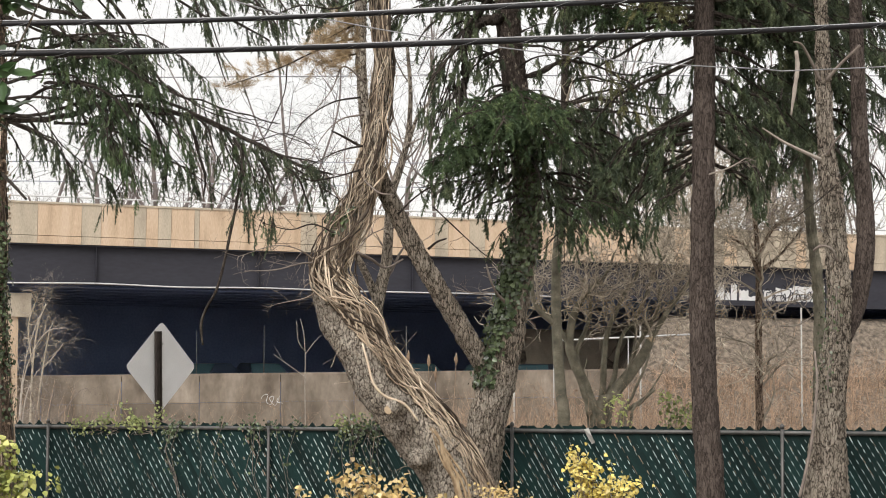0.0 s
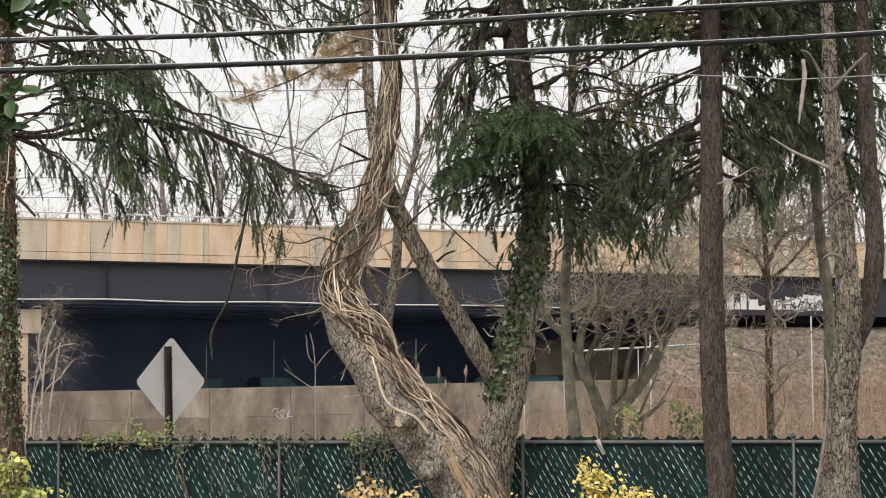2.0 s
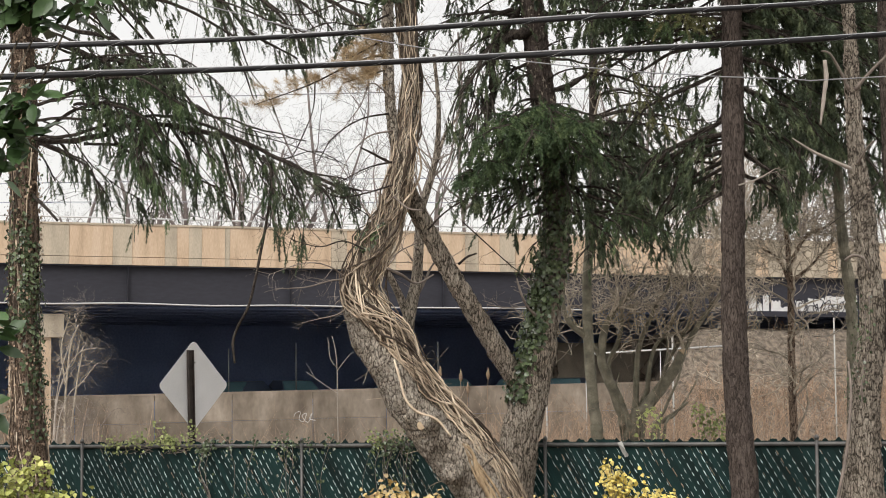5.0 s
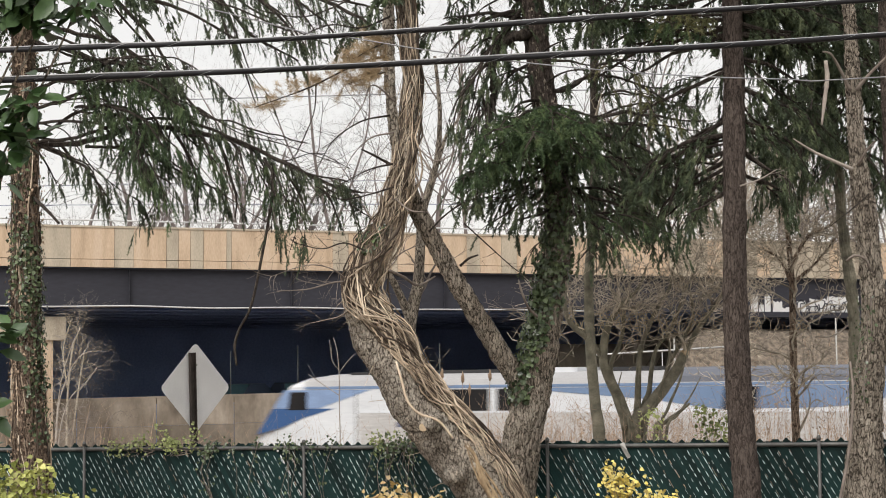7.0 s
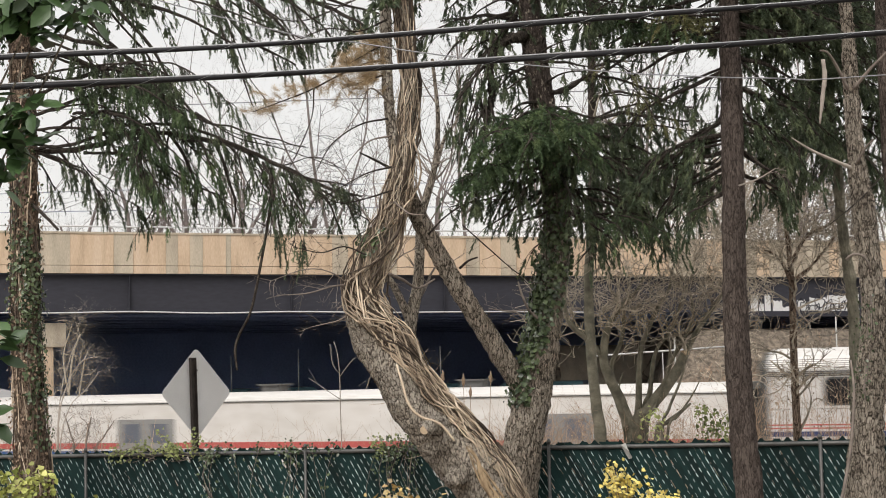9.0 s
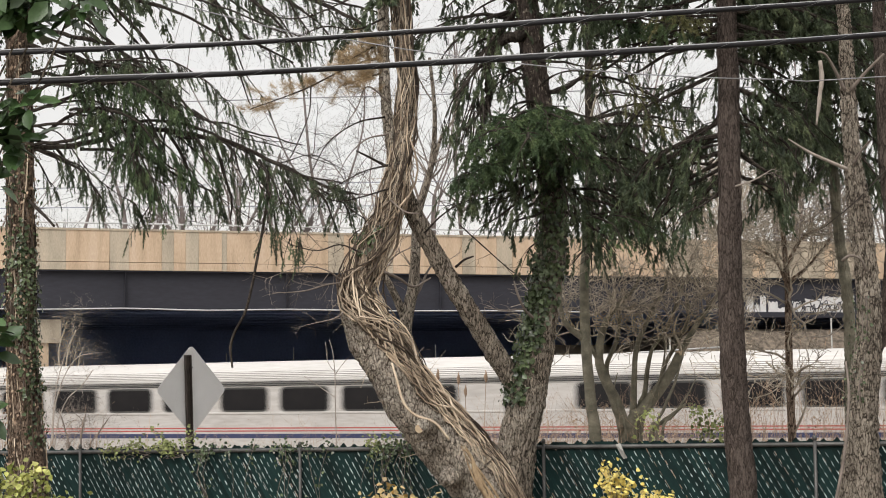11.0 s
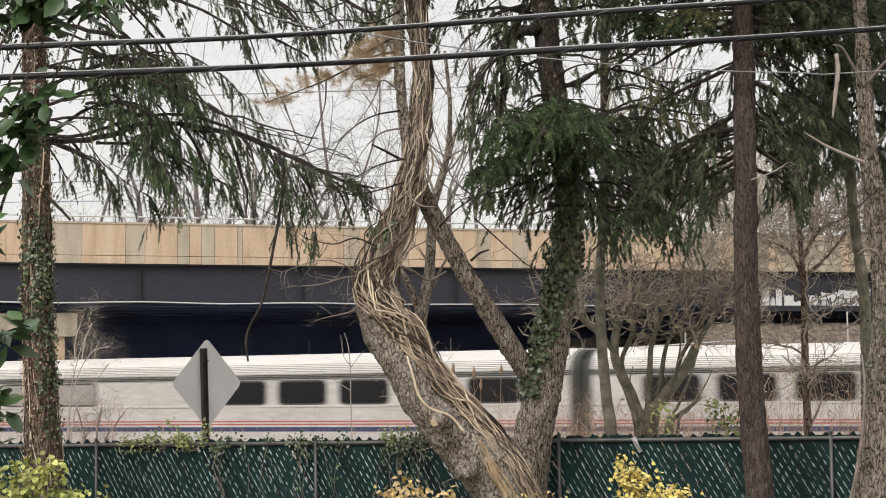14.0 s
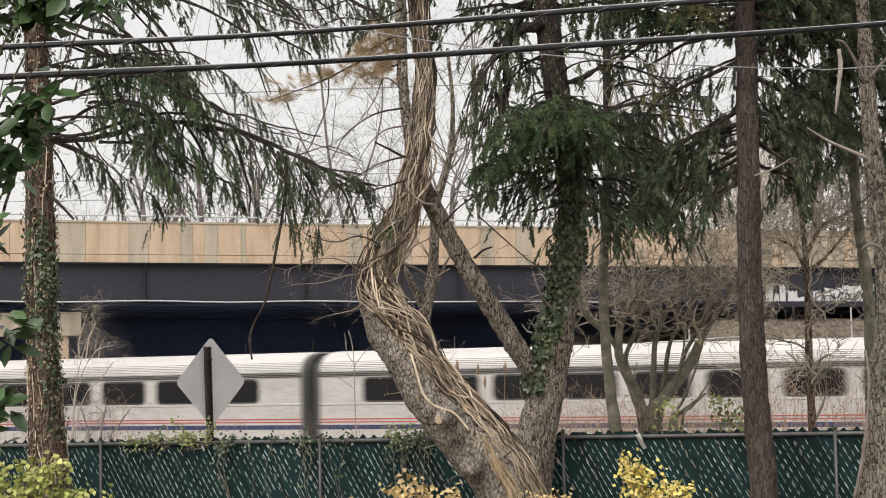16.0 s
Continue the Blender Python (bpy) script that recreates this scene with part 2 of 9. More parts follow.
DOOR_GREY = plain("dull_door_paint", (0.27, 0.265, 0.255), 0.6)
SLATE = plain("sooty_slate_roof_paint", (0.13, 0.14, 0.17), 0.7)
WINDOW = material("dark_train_glass", ((0.008, 0.008, 0.010), (0.022, 0.020, 0.020)), scale=1.5, rough=0.2, bump=0, spec=0.25)
CURTAIN = plain("drawn_grey_curtain", (0.36, 0.34, 0.32), 0.7)
CAR_PAINT = plain("dark_car_paint", (0.07, 0.095, 0.14), 0.45)
CAR_GLASS = plain("greenish_windscreen", (0.12, 0.22, 0.24), 0.2)
GRAFFITI_WHITE = plain("white_spray_paint", (0.75, 0.74, 0.73), 0.7)
GRAFFITI_BLACK = plain("black_spray_paint", (0.04, 0.04, 0.05), 0.7)
CUT_WOOD = plain("sawn_wood", (0.55, 0.42, 0.28), 0.8)


# ---- building tools ----
class Form:
    """Gathers vertices and faces of one mesh."""

    def __init__(self):
        self.v, self.f = [], []

    def add(self, verts, faces):
        k = len(self.v)
        self.v += [tuple(p) for p in verts]
        self.f += [tuple(i + k for i in q) for q in faces]
        return self

    def box(self, a, b, m=None):
        c = [Vector((x, y, z)) for z in (a[2], b[2]) for y in (a[1], b[1]) for x in (a[0], b[0])]
        if m:
            c = [m @ p for p in c]
        return self.add(c, [(0, 2, 3, 1), (4, 5, 7, 6), (0, 1, 5, 4), (2, 6, 7, 3), (0, 4, 6, 2), (1, 3, 7, 5)])

    def tube(self, pts, sides=8, wob=0.0, freq=3.0, cap=True, ridge=0.0):
        """A tapered round limb through points (x, y, z, radius)."""
        p = [Vector(q[:3]) for q in pts]
        k = len(self.v)
        side = None
        for i, q in enumerate(pts):
            d = (p[min(i + 1, len(p) - 1)] - p[max(i - 1, 0)]).normalized()
            if side is None:
                side = d.orthogonal().normalized()
            side = (side - d * side.dot(d)).normalized()
            other = d.cross(side)
            for j in range(sides):
                a = 2 * math.pi * j / sides
                way = side * math.cos(a) + other * math.sin(a)
                r = q[3]
                if wob:
                    r *= 1 + wob * noise.noise((p[i] + way * q[3]) * freq) + 0.4 * wob * noise.noise((p[i] + way * q[3]) * freq * 4)
                if ridge:
                    w = p[i] + way * q[3]
                    wv = noise.noise_vector(w * 9) * 0.09
                    near = noise.voronoi(Vector(((w.x + wv.x) * 15, (w.y + wv.y) * 15, (w.z + wv.z) * 5)))[0]
                    r += ridge * (min(1.0, (near[1] - near[0]) * 3.2) - 0.6 + 0.7 * noise.noise(Vector((w.x * 40, w.y * 40, w.z * 22))))
                self.v.append(tuple(p[i] + way * r))
        for i in range(len(p) - 1):
            for j in range(sides):
                a, b = k + i * sides + j, k + i * sides + (j + 1) % sides
                self.f.append((a, b, b + sides, a + sides))
        if cap:
            self.f.append(tuple(k + j for j in reversed(range(sides))))
            self.f.append(tuple(k + (len(p) - 1) * sides + j for j in range(sides)))
        return self

    def mesh(self, name, mat, smooth=False):
        me = bpy.data.meshes.new(name)
        me.from_pydata(self.v, [], self.f)
        for mt in mat if isinstance(mat, (list, tuple)) else (mat,):
            me.materials.append(mt)
        if smooth:
            me.polygons.foreach_set("use_smooth", [True] * len(me.polygons))
        me.update()
        return me


def part(name, form, mat, parent=None, label="", smooth=False):
    ob = new(name, form.mesh(name, mat, smooth))
    if parent is not None:
        ob.parent = parent
    return tagged(ob, label)


def thing(name, at, label, category, group="", kind="", rz=0):
    ob = new(name)
    ob.empty_display_size = 0.1
    ob.matrix_basis = pose(*at, 0, 0, rz)
    return tagged(ob, label, category, group, kind)


def spline(pts, step=0.08):
    """A smooth line through points with radii, resampled."""
    q = [np.array(p, float) for p in pts]
    q = [2 * q[0] - q[1], *q, 2 * q[-1] - q[-2]]
    out = []
    for i in range(1, len(q) - 2):
        n = max(2, int(np.linalg.norm((q[i + 1] - q[i])[:3]) / step))
        for j in range(n):
            t = j / n
            a, b, c, d = q[i - 1], q[i], q[i + 1], q[i + 2]
            out.append(0.5 * (2 * b + (c - a) * t + (2 * a - 5 * b + 4 * c - d) * t * t + (3 * b - 3 * c + d - a) * t ** 3))
    out.append(q[-2])
    return [tuple(o) for o in out]


def arrays(name, verts, tris, mat, parent=None, label=""):
    """A mesh from numpy arrays of vertices and triangles, for foliage."""
    me = bpy.data.meshes.new(name)
    me.vertices.add(len(verts))
    me.vertices.foreach_set("co", np.asarray(verts, np.float32).ravel())
    me.loops.add(tris.size)
    me.loops.foreach_set("vertex_index", np.asarray(tris, np.int32).ravel())
    me.polygons.add(len(tris))
    me.polygons.foreach_set("loop_start", np.arange(len(tris), dtype=np.int32) * tris.shape[1])
    me.polygons.foreach_set("loop_total", np.full(len(tris), tris.shape[1], dtype=np.int32))
    me.materials.append(mat)
    me.update(calc_edges=True)
    me.validate()
    ob = new(name, me)
    if parent is not None:
        ob.parent = parent
    return tagged(ob, label)


# ---- the lie of the land ----
TRACK_Y, TRACK_SLOPE = 50.2, -0.487          # near side of the train: y = TRACK_Y + TRACK_SLOPE * x
RIGHT = Vector((0.899, -0.438, 0))           # along the track
AWAY = Vector((0.438, 0.899, 0))             # across it, away from the street
BRIDGE_Y, BRIDGE_SLOPE = 68.0, 0.31          # near face of the overpass
BRIDGE_TURN = math.degrees(math.atan(BRIDGE_SLOPE))
FENCE_Y, FENCE_SLOPE = 20.8, -0.387


def fence_base(x):
    return 1.70 + 0.0086 * x


def blend(a, b, t):
    t = min(1.0, max(0.0, t))
    return a + (b - a) * t * t * (3 - 2 * t)


def land(x, y):
    """Height of the ground over the rail top."""
    track = (x * 0.438 + (y - TRACK_Y) * 0.899)          # metres beyond the train's near side
    fence = (y - FENCE_Y - FENCE_SLOPE * x) * 0.93
    front = blend(2.55, 1.70, (y - 4) / 14.0)
    z = blend(front, 1.4, fence / 5.0) if fence > 0 else front
    z = blend(z, -0.55, (track + 12) / 8.0)
    bridge = y - BRIDGE_Y - BRIDGE_SLOPE * x
    if bridge > 2.2 and x > -17:
        z = 2.75 + blend(0, 2.95, (bridge - 5.4) / 3.0) * blend(0, 1, (x - 3.2) / 1.6)
    # a brushy bank before the wall, and past its end a steeper slope up to the girders
    east = blend(0, 1, (x - 7.6) / 2.6)
    bank = blend(-0.55, 3.3, (bridge + 13.0) / 9.8) * blend(0.35, 1, (x - 7.0) / 2.6) * blend(0, 1, (x - 2.0) / 4.0)
    if 2.2 < bridge < 6.0:
        z = max(z, 2.75 + 3.4 * east)
    elif track > 5.5:
        z = max(z, bank + blend(0, 2.85, (bridge + 2.9) / 3.6) * east)
    z = blend(z, 5.0, (bridge - 60) / 40.0)
    return z + 0.05 * noise.noise(Vector((x * 0.5, y * 0.5, 0))) + 0.02 * noise.noise(Vector((x * 2, y * 2, 3)))


def ground():
    xs = sorted({*np.arange(-40, 40.1, 0.8), *(-s for s in (55, 80, 120, 200, 400, 900, 2500)), 55, 80, 120, 200, 400, 900, 2500})
    ys = sorted({*np.arange(-6, 100.1, 0.8), -2500, -700, -200, -60, -20, 120, 160, 250, 500, 1200, 3000})
    form = Form()
    form.add([(x, y, land(x, y)) for y in ys for x in xs],
             [(j * len(xs) + i, j * len(xs) + i + 1, (j + 1) * len(xs) + i + 1, (j + 1) * len(xs) + i) for j in range(len(ys) - 1) for i in range(len(xs) - 1)])
    tagged(part("ground", form, SOIL, smooth=True), "brown leaf-littered ground falling to the railway cutting", "ground", kind="structure")


ground()


def along(s, off=0.0, z=0.0):
    """A place on the railway: s metres to the right along the near side, off metres beyond it."""
    p = Vector((0, TRACK_Y, z)) + RIGHT * s + AWAY * off
    return p


TRACK_TURN = math.degrees(math.atan2(-0.438, 0.899))


def railway():
    bed = Form()
    prof = [(-1.6, -0.62), (-0.6, -0.22), (3.7, -0.22), (4.7, -0.62)]
    verts = [along(s, o, z) for s in (-300, 400) for o, z in prof]
    bed.add(verts, [(0, 4, 5, 1), (1, 5, 6, 2), (2, 6, 7, 3), (0, 1, 2, 3), (4, 7, 6, 5)])
    tagged(part("track_bed", bed, BALLAST), "grey crushed stone track bed", "track bed", kind="structure")
    for off in (0.83, 2.27):
        form = Form()
        for a, b, z0, z1 in ((-0.065, 0.065, -0.17, -0.15), (-0.01, 0.01, -0.15, -0.04), (-0.036, 0.036, -0.04, 0.0)):
            q = [along(s, off + o, z) for s in (-300, 400) for o, z in ((a, z0), (b, z0), (b, z1), (a, z1))]
            form.add(q, [(0, 1, 5, 4), (1, 2, 6, 5), (2, 3, 7, 6), (3, 0, 4, 7), (0, 3, 2, 1), (4, 5, 6, 7)])
        tagged(part("rail", form, GALV), "steel running rail on sleepers", "rail", "rails of the track", "structure")


railway()


def pale_strip():
    """A pale strip added between the fence and the rails to brighten the gaps, seen only through the slats."""
    rows, form = 60, Form()
    offs = [0.9, 3.0, 6.0, 9.0, 12.0, 15.0]
    verts = []
    for i in range(rows + 1):
        x = -24 + 44 * i / rows
        for o in offs:
            y = FENCE_Y + FENCE_SLOPE * x + o
            verts.append((x, y, land(x, y) + 0.05))
    n = len(offs)
    form.add(verts, [(i * n + j, (i + 1) * n + j, (i + 1) * n + j + 1, i * n + j + 1) for i in range(rows) for j in range(n - 1)])
    tagged(part("pavement", form, GRAVEL, smooth=True), "pale gravel strip added to brighten the gaps in the fence", "gravel track", kind="structure")


pale_strip()


def slope_paving():
    """Dusty grey concrete paving on the slope that rises behind the wall."""
    form, xs, ys = Form(), np.arange(3.0, 24.1, 0.7), np.arange(5.2, 22.9, 0.6)
    verts = [(x, BRIDGE_Y + BRIDGE_SLOPE * x + b, land(x, BRIDGE_Y + BRIDGE_SLOPE * x + b) + 0.04) for b in ys for x in xs]
    n = len(xs)
    form.add(verts, [(j * n + i, j * n + i + 1, (j + 1) * n + i + 1, (j + 1) * n + i) for j in range(len(ys) - 1) for i in range(n - 1)])
    tagged(part("slope_paving", form, CONCRETE_GREY, smooth=True), "dusty grey concrete slope paving under the overpass", "pavement", kind="structure")


slope_paving()


# ---- the overpass ----
def bridge_frame():
    return pose(0, BRIDGE_Y, 0, 0, 0, BRIDGE_TURN)


def deck_pose():
    """The deck falls slightly towards its eastern end."""
    return pose(0, BRIDGE_Y, -0.075, 0, 0, BRIDGE_TURN) @ pose(0, 0, 0, 0, 0.54, 0)


def overpass():
    b = thing("overpass", (0, BRIDGE_Y, 0), "long road overpass with tan concrete parapet on dark steel girders", "bridge", kind="structure", rz=BRIDGE_TURN)
    b.matrix_basis = deck_pose()
    z_under, z_girder, z_top = 6.98, 8.42, 9.86
    width = 24.0
    deck = Form().box((-90, 0.30, z_girder - 0.02), (95, width, z_girder + 0.25))
    part("deck", deck, CONCRETE_SHADE, b)
    # parapet: panels of uneven length, some stained or patched grey
    rng = random.Random(4)
    grey = [(-14.581, -13.498), (-12.006, -11.334), (-10.201, -9.781), (-9.361, -8.899), (-8.081, -7.913),
            (-4.229, -3.649), (-2.033, -1.817), (0.828, 1.351), (2.178, 2.788),
            (8.968, 10.538), (11.741, 12.644), (13.209, 15.806)]
    k = math.cos(radians(BRIDGE_TURN))
    edges = sorted({*(round(e / k, 2) for g in grey for e in g), *np.round(np.arange(-87.0, -15.6, 1.35), 2), *np.round(np.arange(17.0, 92, 1.6), 2)})
    for x0, x1 in zip(edges, edges[1:]):
        mid = (x0 + x1) / 2 * k
        is_grey = any(g[0] < mid < g[1] for g in grey) or (abs(mid) > 16 and rng.random() < 0.4)
        form = Form().box((x0 + 0.006, 0.0, z_girder + 0.30), (x1 - 0.006, 0.32, z_top))
        form.box((x0 + 0.006, -0.02, z_girder), (x1 - 0.006, 0.30, z_girder + 0.28))
        part("parapet_panel", form, CONCRETE_GREY if is_grey else CONCRETE_TAN, b)
    cap = Form().box((-88, -0.03, z_top), (92, 0.36, z_top + 0.07))
    part("coping", cap, CONCRETE_GREY, b, "pale worn concrete coping")
    far = Form().box((-88, width - 0.3, z_girder), (92, width, z_top))
    part("parapet_panel", far, CONCRETE_GREY, b)
    # girders
    for j in range(8):
        y = 0.22 + j * 3.2
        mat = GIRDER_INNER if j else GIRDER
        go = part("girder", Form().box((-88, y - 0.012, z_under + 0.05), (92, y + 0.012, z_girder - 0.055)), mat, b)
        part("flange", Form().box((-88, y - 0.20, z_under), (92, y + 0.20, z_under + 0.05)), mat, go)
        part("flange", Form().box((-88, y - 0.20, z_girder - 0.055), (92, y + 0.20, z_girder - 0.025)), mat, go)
        if j == 0:
            me = Form().box((-0.01, y - 0.17, z_under + 0.05), (0.01, y - 0.012, z_girder - 0.05)).mesh("stiffener", GIRDER)
            for s in range(-84, 90, 6):
                o = new("stiffener", me)
                o.parent, o.location = go, (s, 0, 0)
    part("haunch", Form().box((12.2, 0.02, z_under - 0.17), (92, 0.42, z_under)), GIRDER, b)
    pipe = spline([(s, -0.06, z_under + 0.02 + 0.03 * math.sin(s * 0.9) * (1 if abs(s) < 30 else 0), 0.03) for s in np.arange(-60, 7, 3.0)], 1.0)
    part("conduit", Form().tube(pipe, 8), FLANGE, b, "thin white conduit along the girder", True)
    rail = Form().tube([(-88, 0.16, z_top + 0.28, 0.03), (92, 0.16, z_top + 0.28, 0.03)], 8)
    ro = part("handrail", rail, FLANGE, b, "thin pale metal rail on the parapet", True)
    me = Form().tube([(0, 0.16, z_top + 0.05, 0.022), (0, 0.16, z_top + 0.28, 0.022)], 6).mesh("rail_post", FLANGE)
    for s in range(-88, 92, 3):
        o = new("rail_post", me)
        o.parent, o.location = ro, (s, 0, 0)


overpass()


def at_bridge(s, off, z):
    return bridge_frame() @ Vector((s, off, z))


def retaining_wall():
    """The concrete wall under the overpass, in cast bays, its top rising a little to one side."""
    w = thing("retaining_wall", (0, BRIDGE_Y, 0), "weathered tan concrete retaining wall under the overpass", "wall", kind="structure", rz=BRIDGE_TURN)
    s, rng = -16.6, random.Random(2)
    while s < 40:
        e = s + rng.choice((2.9, 3.1, 3.3))
        z0, z1 = 3.62 + 0.012 * (s + 17), 3.62 + 0.012 * (e + 17)
        y0, y1, mid = 1.2, 1.7, 2.62 + 0.012 * (s + 17)
        for za, zb, zc, zd in ((-1, -1, mid, mid), (mid + 0.009, mid + 0.009, z0, z1)):
            f = Form()
            v = [(s + 0.012, y0, za), (e - 0.012, y0, zb), (e - 0.012, y1, zb), (s + 0.012, y1, za), (s + 0.012, y0, zc), (e - 0.012, y0, zd), (e - 0.012, y1, zd), (s + 0.012, y1, zc)]
            f.add(v, [(3, 2, 1, 0), (4, 5, 6, 7), (0, 1, 5, 4), (1, 2, 6, 5), (2, 3, 7, 6), (3, 0, 4, 7)])
            part("wall_bay", f, CONCRETE_WALL, w)
        s = e
    core = Form().box((-16.5, 1.24, -1), (39.8, 1.65, 3.5))
    part("wall_core", core, CONCRETE_SHADE, w)
    cap = Form()
    cap.add([(-16.6, 1.19, 3.62), (40, 1.19, 4.31), (40, 1.8, 4.31), (-16.6, 1.8, 3.62), (-16.6, 1.19, 3.70), (40, 1.19, 4.39), (40, 1.8, 4.39), (-16.6, 1.8, 3.70)],
            [(3, 2, 1, 0), (4, 5, 6, 7), (0, 1, 5, 4), (1, 2, 6, 5), (2, 3, 7, 6), (3, 0, 4, 7)])
    part("wall_coping", cap, CONCRETE_WALL, w)
    edge = Form().box((9.4, -3.05, 2.6), (26, -2.78, 3.72))
    part("low_kerb_wall", edge, CONCRETE_WALL, w, "low brown concrete kerb at the foot of the slope")
    side = Form().box((-17.0, 1.2, -1), (-16.62, 24, 3.6))
    part("wall_return", side, CONCRETE_WALL, w)
    return w


retaining_wall()


def abutments():
    """Walls that close the space under the deck at its back, in the blue of its shade."""
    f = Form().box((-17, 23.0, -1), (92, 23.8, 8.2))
    ob = part("wall_north", f, CONCRETE_SHADE)
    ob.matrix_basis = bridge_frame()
    tagged(ob, "concrete wall at the back of the overpass, coloured for blue shade", "wall", kind="structure")
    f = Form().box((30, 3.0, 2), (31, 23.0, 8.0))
    ob = part("wall_east", f, CONCRETE_SHADE)
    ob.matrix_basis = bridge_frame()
    tagged(ob, "concrete abutment under the overpass, coloured for blue shade", "wall", kind="structure")
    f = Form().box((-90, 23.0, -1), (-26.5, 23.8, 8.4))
    ob = part("wall_west", f, CONCRETE_SHADE)
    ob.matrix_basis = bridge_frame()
    tagged(ob, "concrete wall beyond the railway, coloured for blue shade", "wall", kind="structure")


abutments()


def pier():
    p = thing("bridge_pier", (-14.84, 64.40, 2.25), "tan concrete bridge pier with a stepped cap", "pier", kind="structure", rz=BRIDGE_TURN)
    p.matrix_basis = pose(-14.84, 64.4, -0.5, 0, 0, BRIDGE_TURN)
    col = Form().box((-0.75, -0.5, 0), (0.62, 0.5, 6.35))
    part("column", col, CONCRETE_TAN, p)
    cap = Form().box((-4.0, -0.62, 6.35), (1.06, 0.62, 7.2))
    part("pier_cap", cap, CONCRETE_GREY, p)
    for s in (-2.6, -0.2):
        part("bearing", Form().box((s, -0.3, 7.2), (s + 0.5, 0.3, 7.48)), GIRDER, p)


pier()


# ---- the railway fence with slats woven through the mesh ----
def fence():
    turn = math.degrees(math.atan(FENCE_SLOPE))
    k = 1 / math.cos(radians(turn))
    f = thing("chain_link_fence", (0, FENCE_Y, 0), "chain-link fence with dark green diagonal slats and a steel top rail", "fence", kind="structure", rz=turn)
    lo, hi = -13.0, 11.0

    def base(s):
        return fence_base(s / k)
    height = 1.82
    post = Form().tube([(0, 0, -0.1, 0.019), (0, 0, height + 0.02, 0.019)], 10)
    cap = Form().tube([(0, 0, height + 0.02, 0.027), (0, 0, height + 0.05, 0.023), (0, 0, height + 0.07, 0.012)], 10)
    pm, cm = post.mesh("post", GALV, True), cap.mesh("post_cap", GALV, True)
    for i in range(-4, 4):
        s = -1.80 + 3.06 * i + 0.0
        o = new("post", pm)
        o.parent, o.location = f, (s, -0.055, base(s))
        c = new("post_cap", cm)
        c.parent = o
    rail = Form().tube([(s, -0.02, base(s) + height - 0.03, 0.024) for s in np.arange(lo, hi + 0.1, 1.0)], 8)
    part("top_rail", rail, GALV, f, "dull steel top rail", True)
    # slats run down to the right in front, and wider apart to the left behind them
    lean, pitch, w = 0.58, 0.070, 0.0715
    rng = random.Random(7)
    faces = [(0, 1, 2, 3), (7, 6, 5, 4), (0, 4, 5, 1), (1, 5, 6, 2), (2, 6, 7, 3), (3, 7, 4, 0)]

    def slat(top, width, dx, y):
        v = []
        for yy in (y - 0.002, y + 0.002):
            for a, z in ((0, top), (width, top), (width + dx, 0.05), (dx, 0.05)):
                v.append((a, yy, z))
        return v
    joined, sm = Form(), {}
    for i in range(int((hi - lo) / pitch)):
        s = lo + i * pitch
        key = rng.randrange(7)
        if key not in sm:
            form = Form().add(slat(height + rng.uniform(-0.01, 0.03), w + rng.uniform(0.0, 0.006), lean * height, 0), faces)
            sm[key] = (form, form.mesh("slat", SLAT))
        at = (s + rng.uniform(-0.004, 0.004), rng.uniform(-0.004, 0.004), base(s))
        if -6.8 < s < 5.0:
            o = new("slat", sm[key][1])
            o.parent, o.location = f, at
        else:
            joined.add([(a + at[0], b + at[1], c + at[2]) for a, b, c in sm[key][0].v], faces)
    s = lo
    while s < hi:
        wide = rng.choice((0.05, 0.06, 0.085, 0.12))
        joined.add([(a + s, b, c + base(s)) for a, b, c in slat(height, wide, -lean * height, 0.016)], faces)
        s += rng.choice((0.11, 0.14, 0.17))
    tagged(part("back_slats", joined, SLAT, f), kind="stuff")
    # the mesh shows as short runs of wire between the slats, painted near white for their glints
    mesh = Form()
    for i in range(int((hi - lo) / pitch)):
        s = lo + i * pitch
        z = height - 0.06 - (i * 0.036) % 0.095
        while z > 0.1:
            run = rng.choice((0.04, 0.05, 0.06, 0.075))
            thin = 0.55 + 0.5 * noise.noise(Vector((s * 1.1, z * 1.6, 4.0))) + 0.30 * math.sin((s - z * 0.8) * 9.0)
            if rng.random() < thin + 0.38:
                x0 = s + 0.068 + lean * (height - z)
                r = rng.choice((0.0022, 0.0029, 0.0037, 0.0048)) * (0.75 + 0.45 * thin)
                mesh.tube([(x0, -0.012, base(s) + z, r * 0.6), (x0 + lean * run / 2, -0.014, base(s) + z - run / 2, r), (x0 + lean * run, -0.012, base(s) + z - run, r * 0.6)], 4, cap=False)
            z -= 0.095
    tagged(part("wire_mesh", mesh, WIRE_GLINT, f), kind="stuff")
    # sawtooth of twisted wire ends over the rail
    tooth = Form()
    for i in range(int((hi - lo) / 0.145)):
        s, h = lo + i * 0.145, rng.uniform(0.025, 0.05)
        b0 = base(s) + height - 0.02
        tooth.add([(s - 0.065, 0.004, b0), (s + 0.065, 0.004, b0), (s + rng.uniform(-0.02, 0.02), 0.004, b0 + 0.02 + h), (s - 0.065, 0.010, b0), (s + 0.065, 0.010, b0), (s, 0.010, b0 + 0.02 + h)],
                  [(0, 1, 2), (5, 4, 3), (0, 3, 4, 1), (1, 4, 5, 2), (2, 5, 3, 0)])
    tagged(part("slat_ends", tooth, SLAT, f), kind="stuff")
    return f


fence()


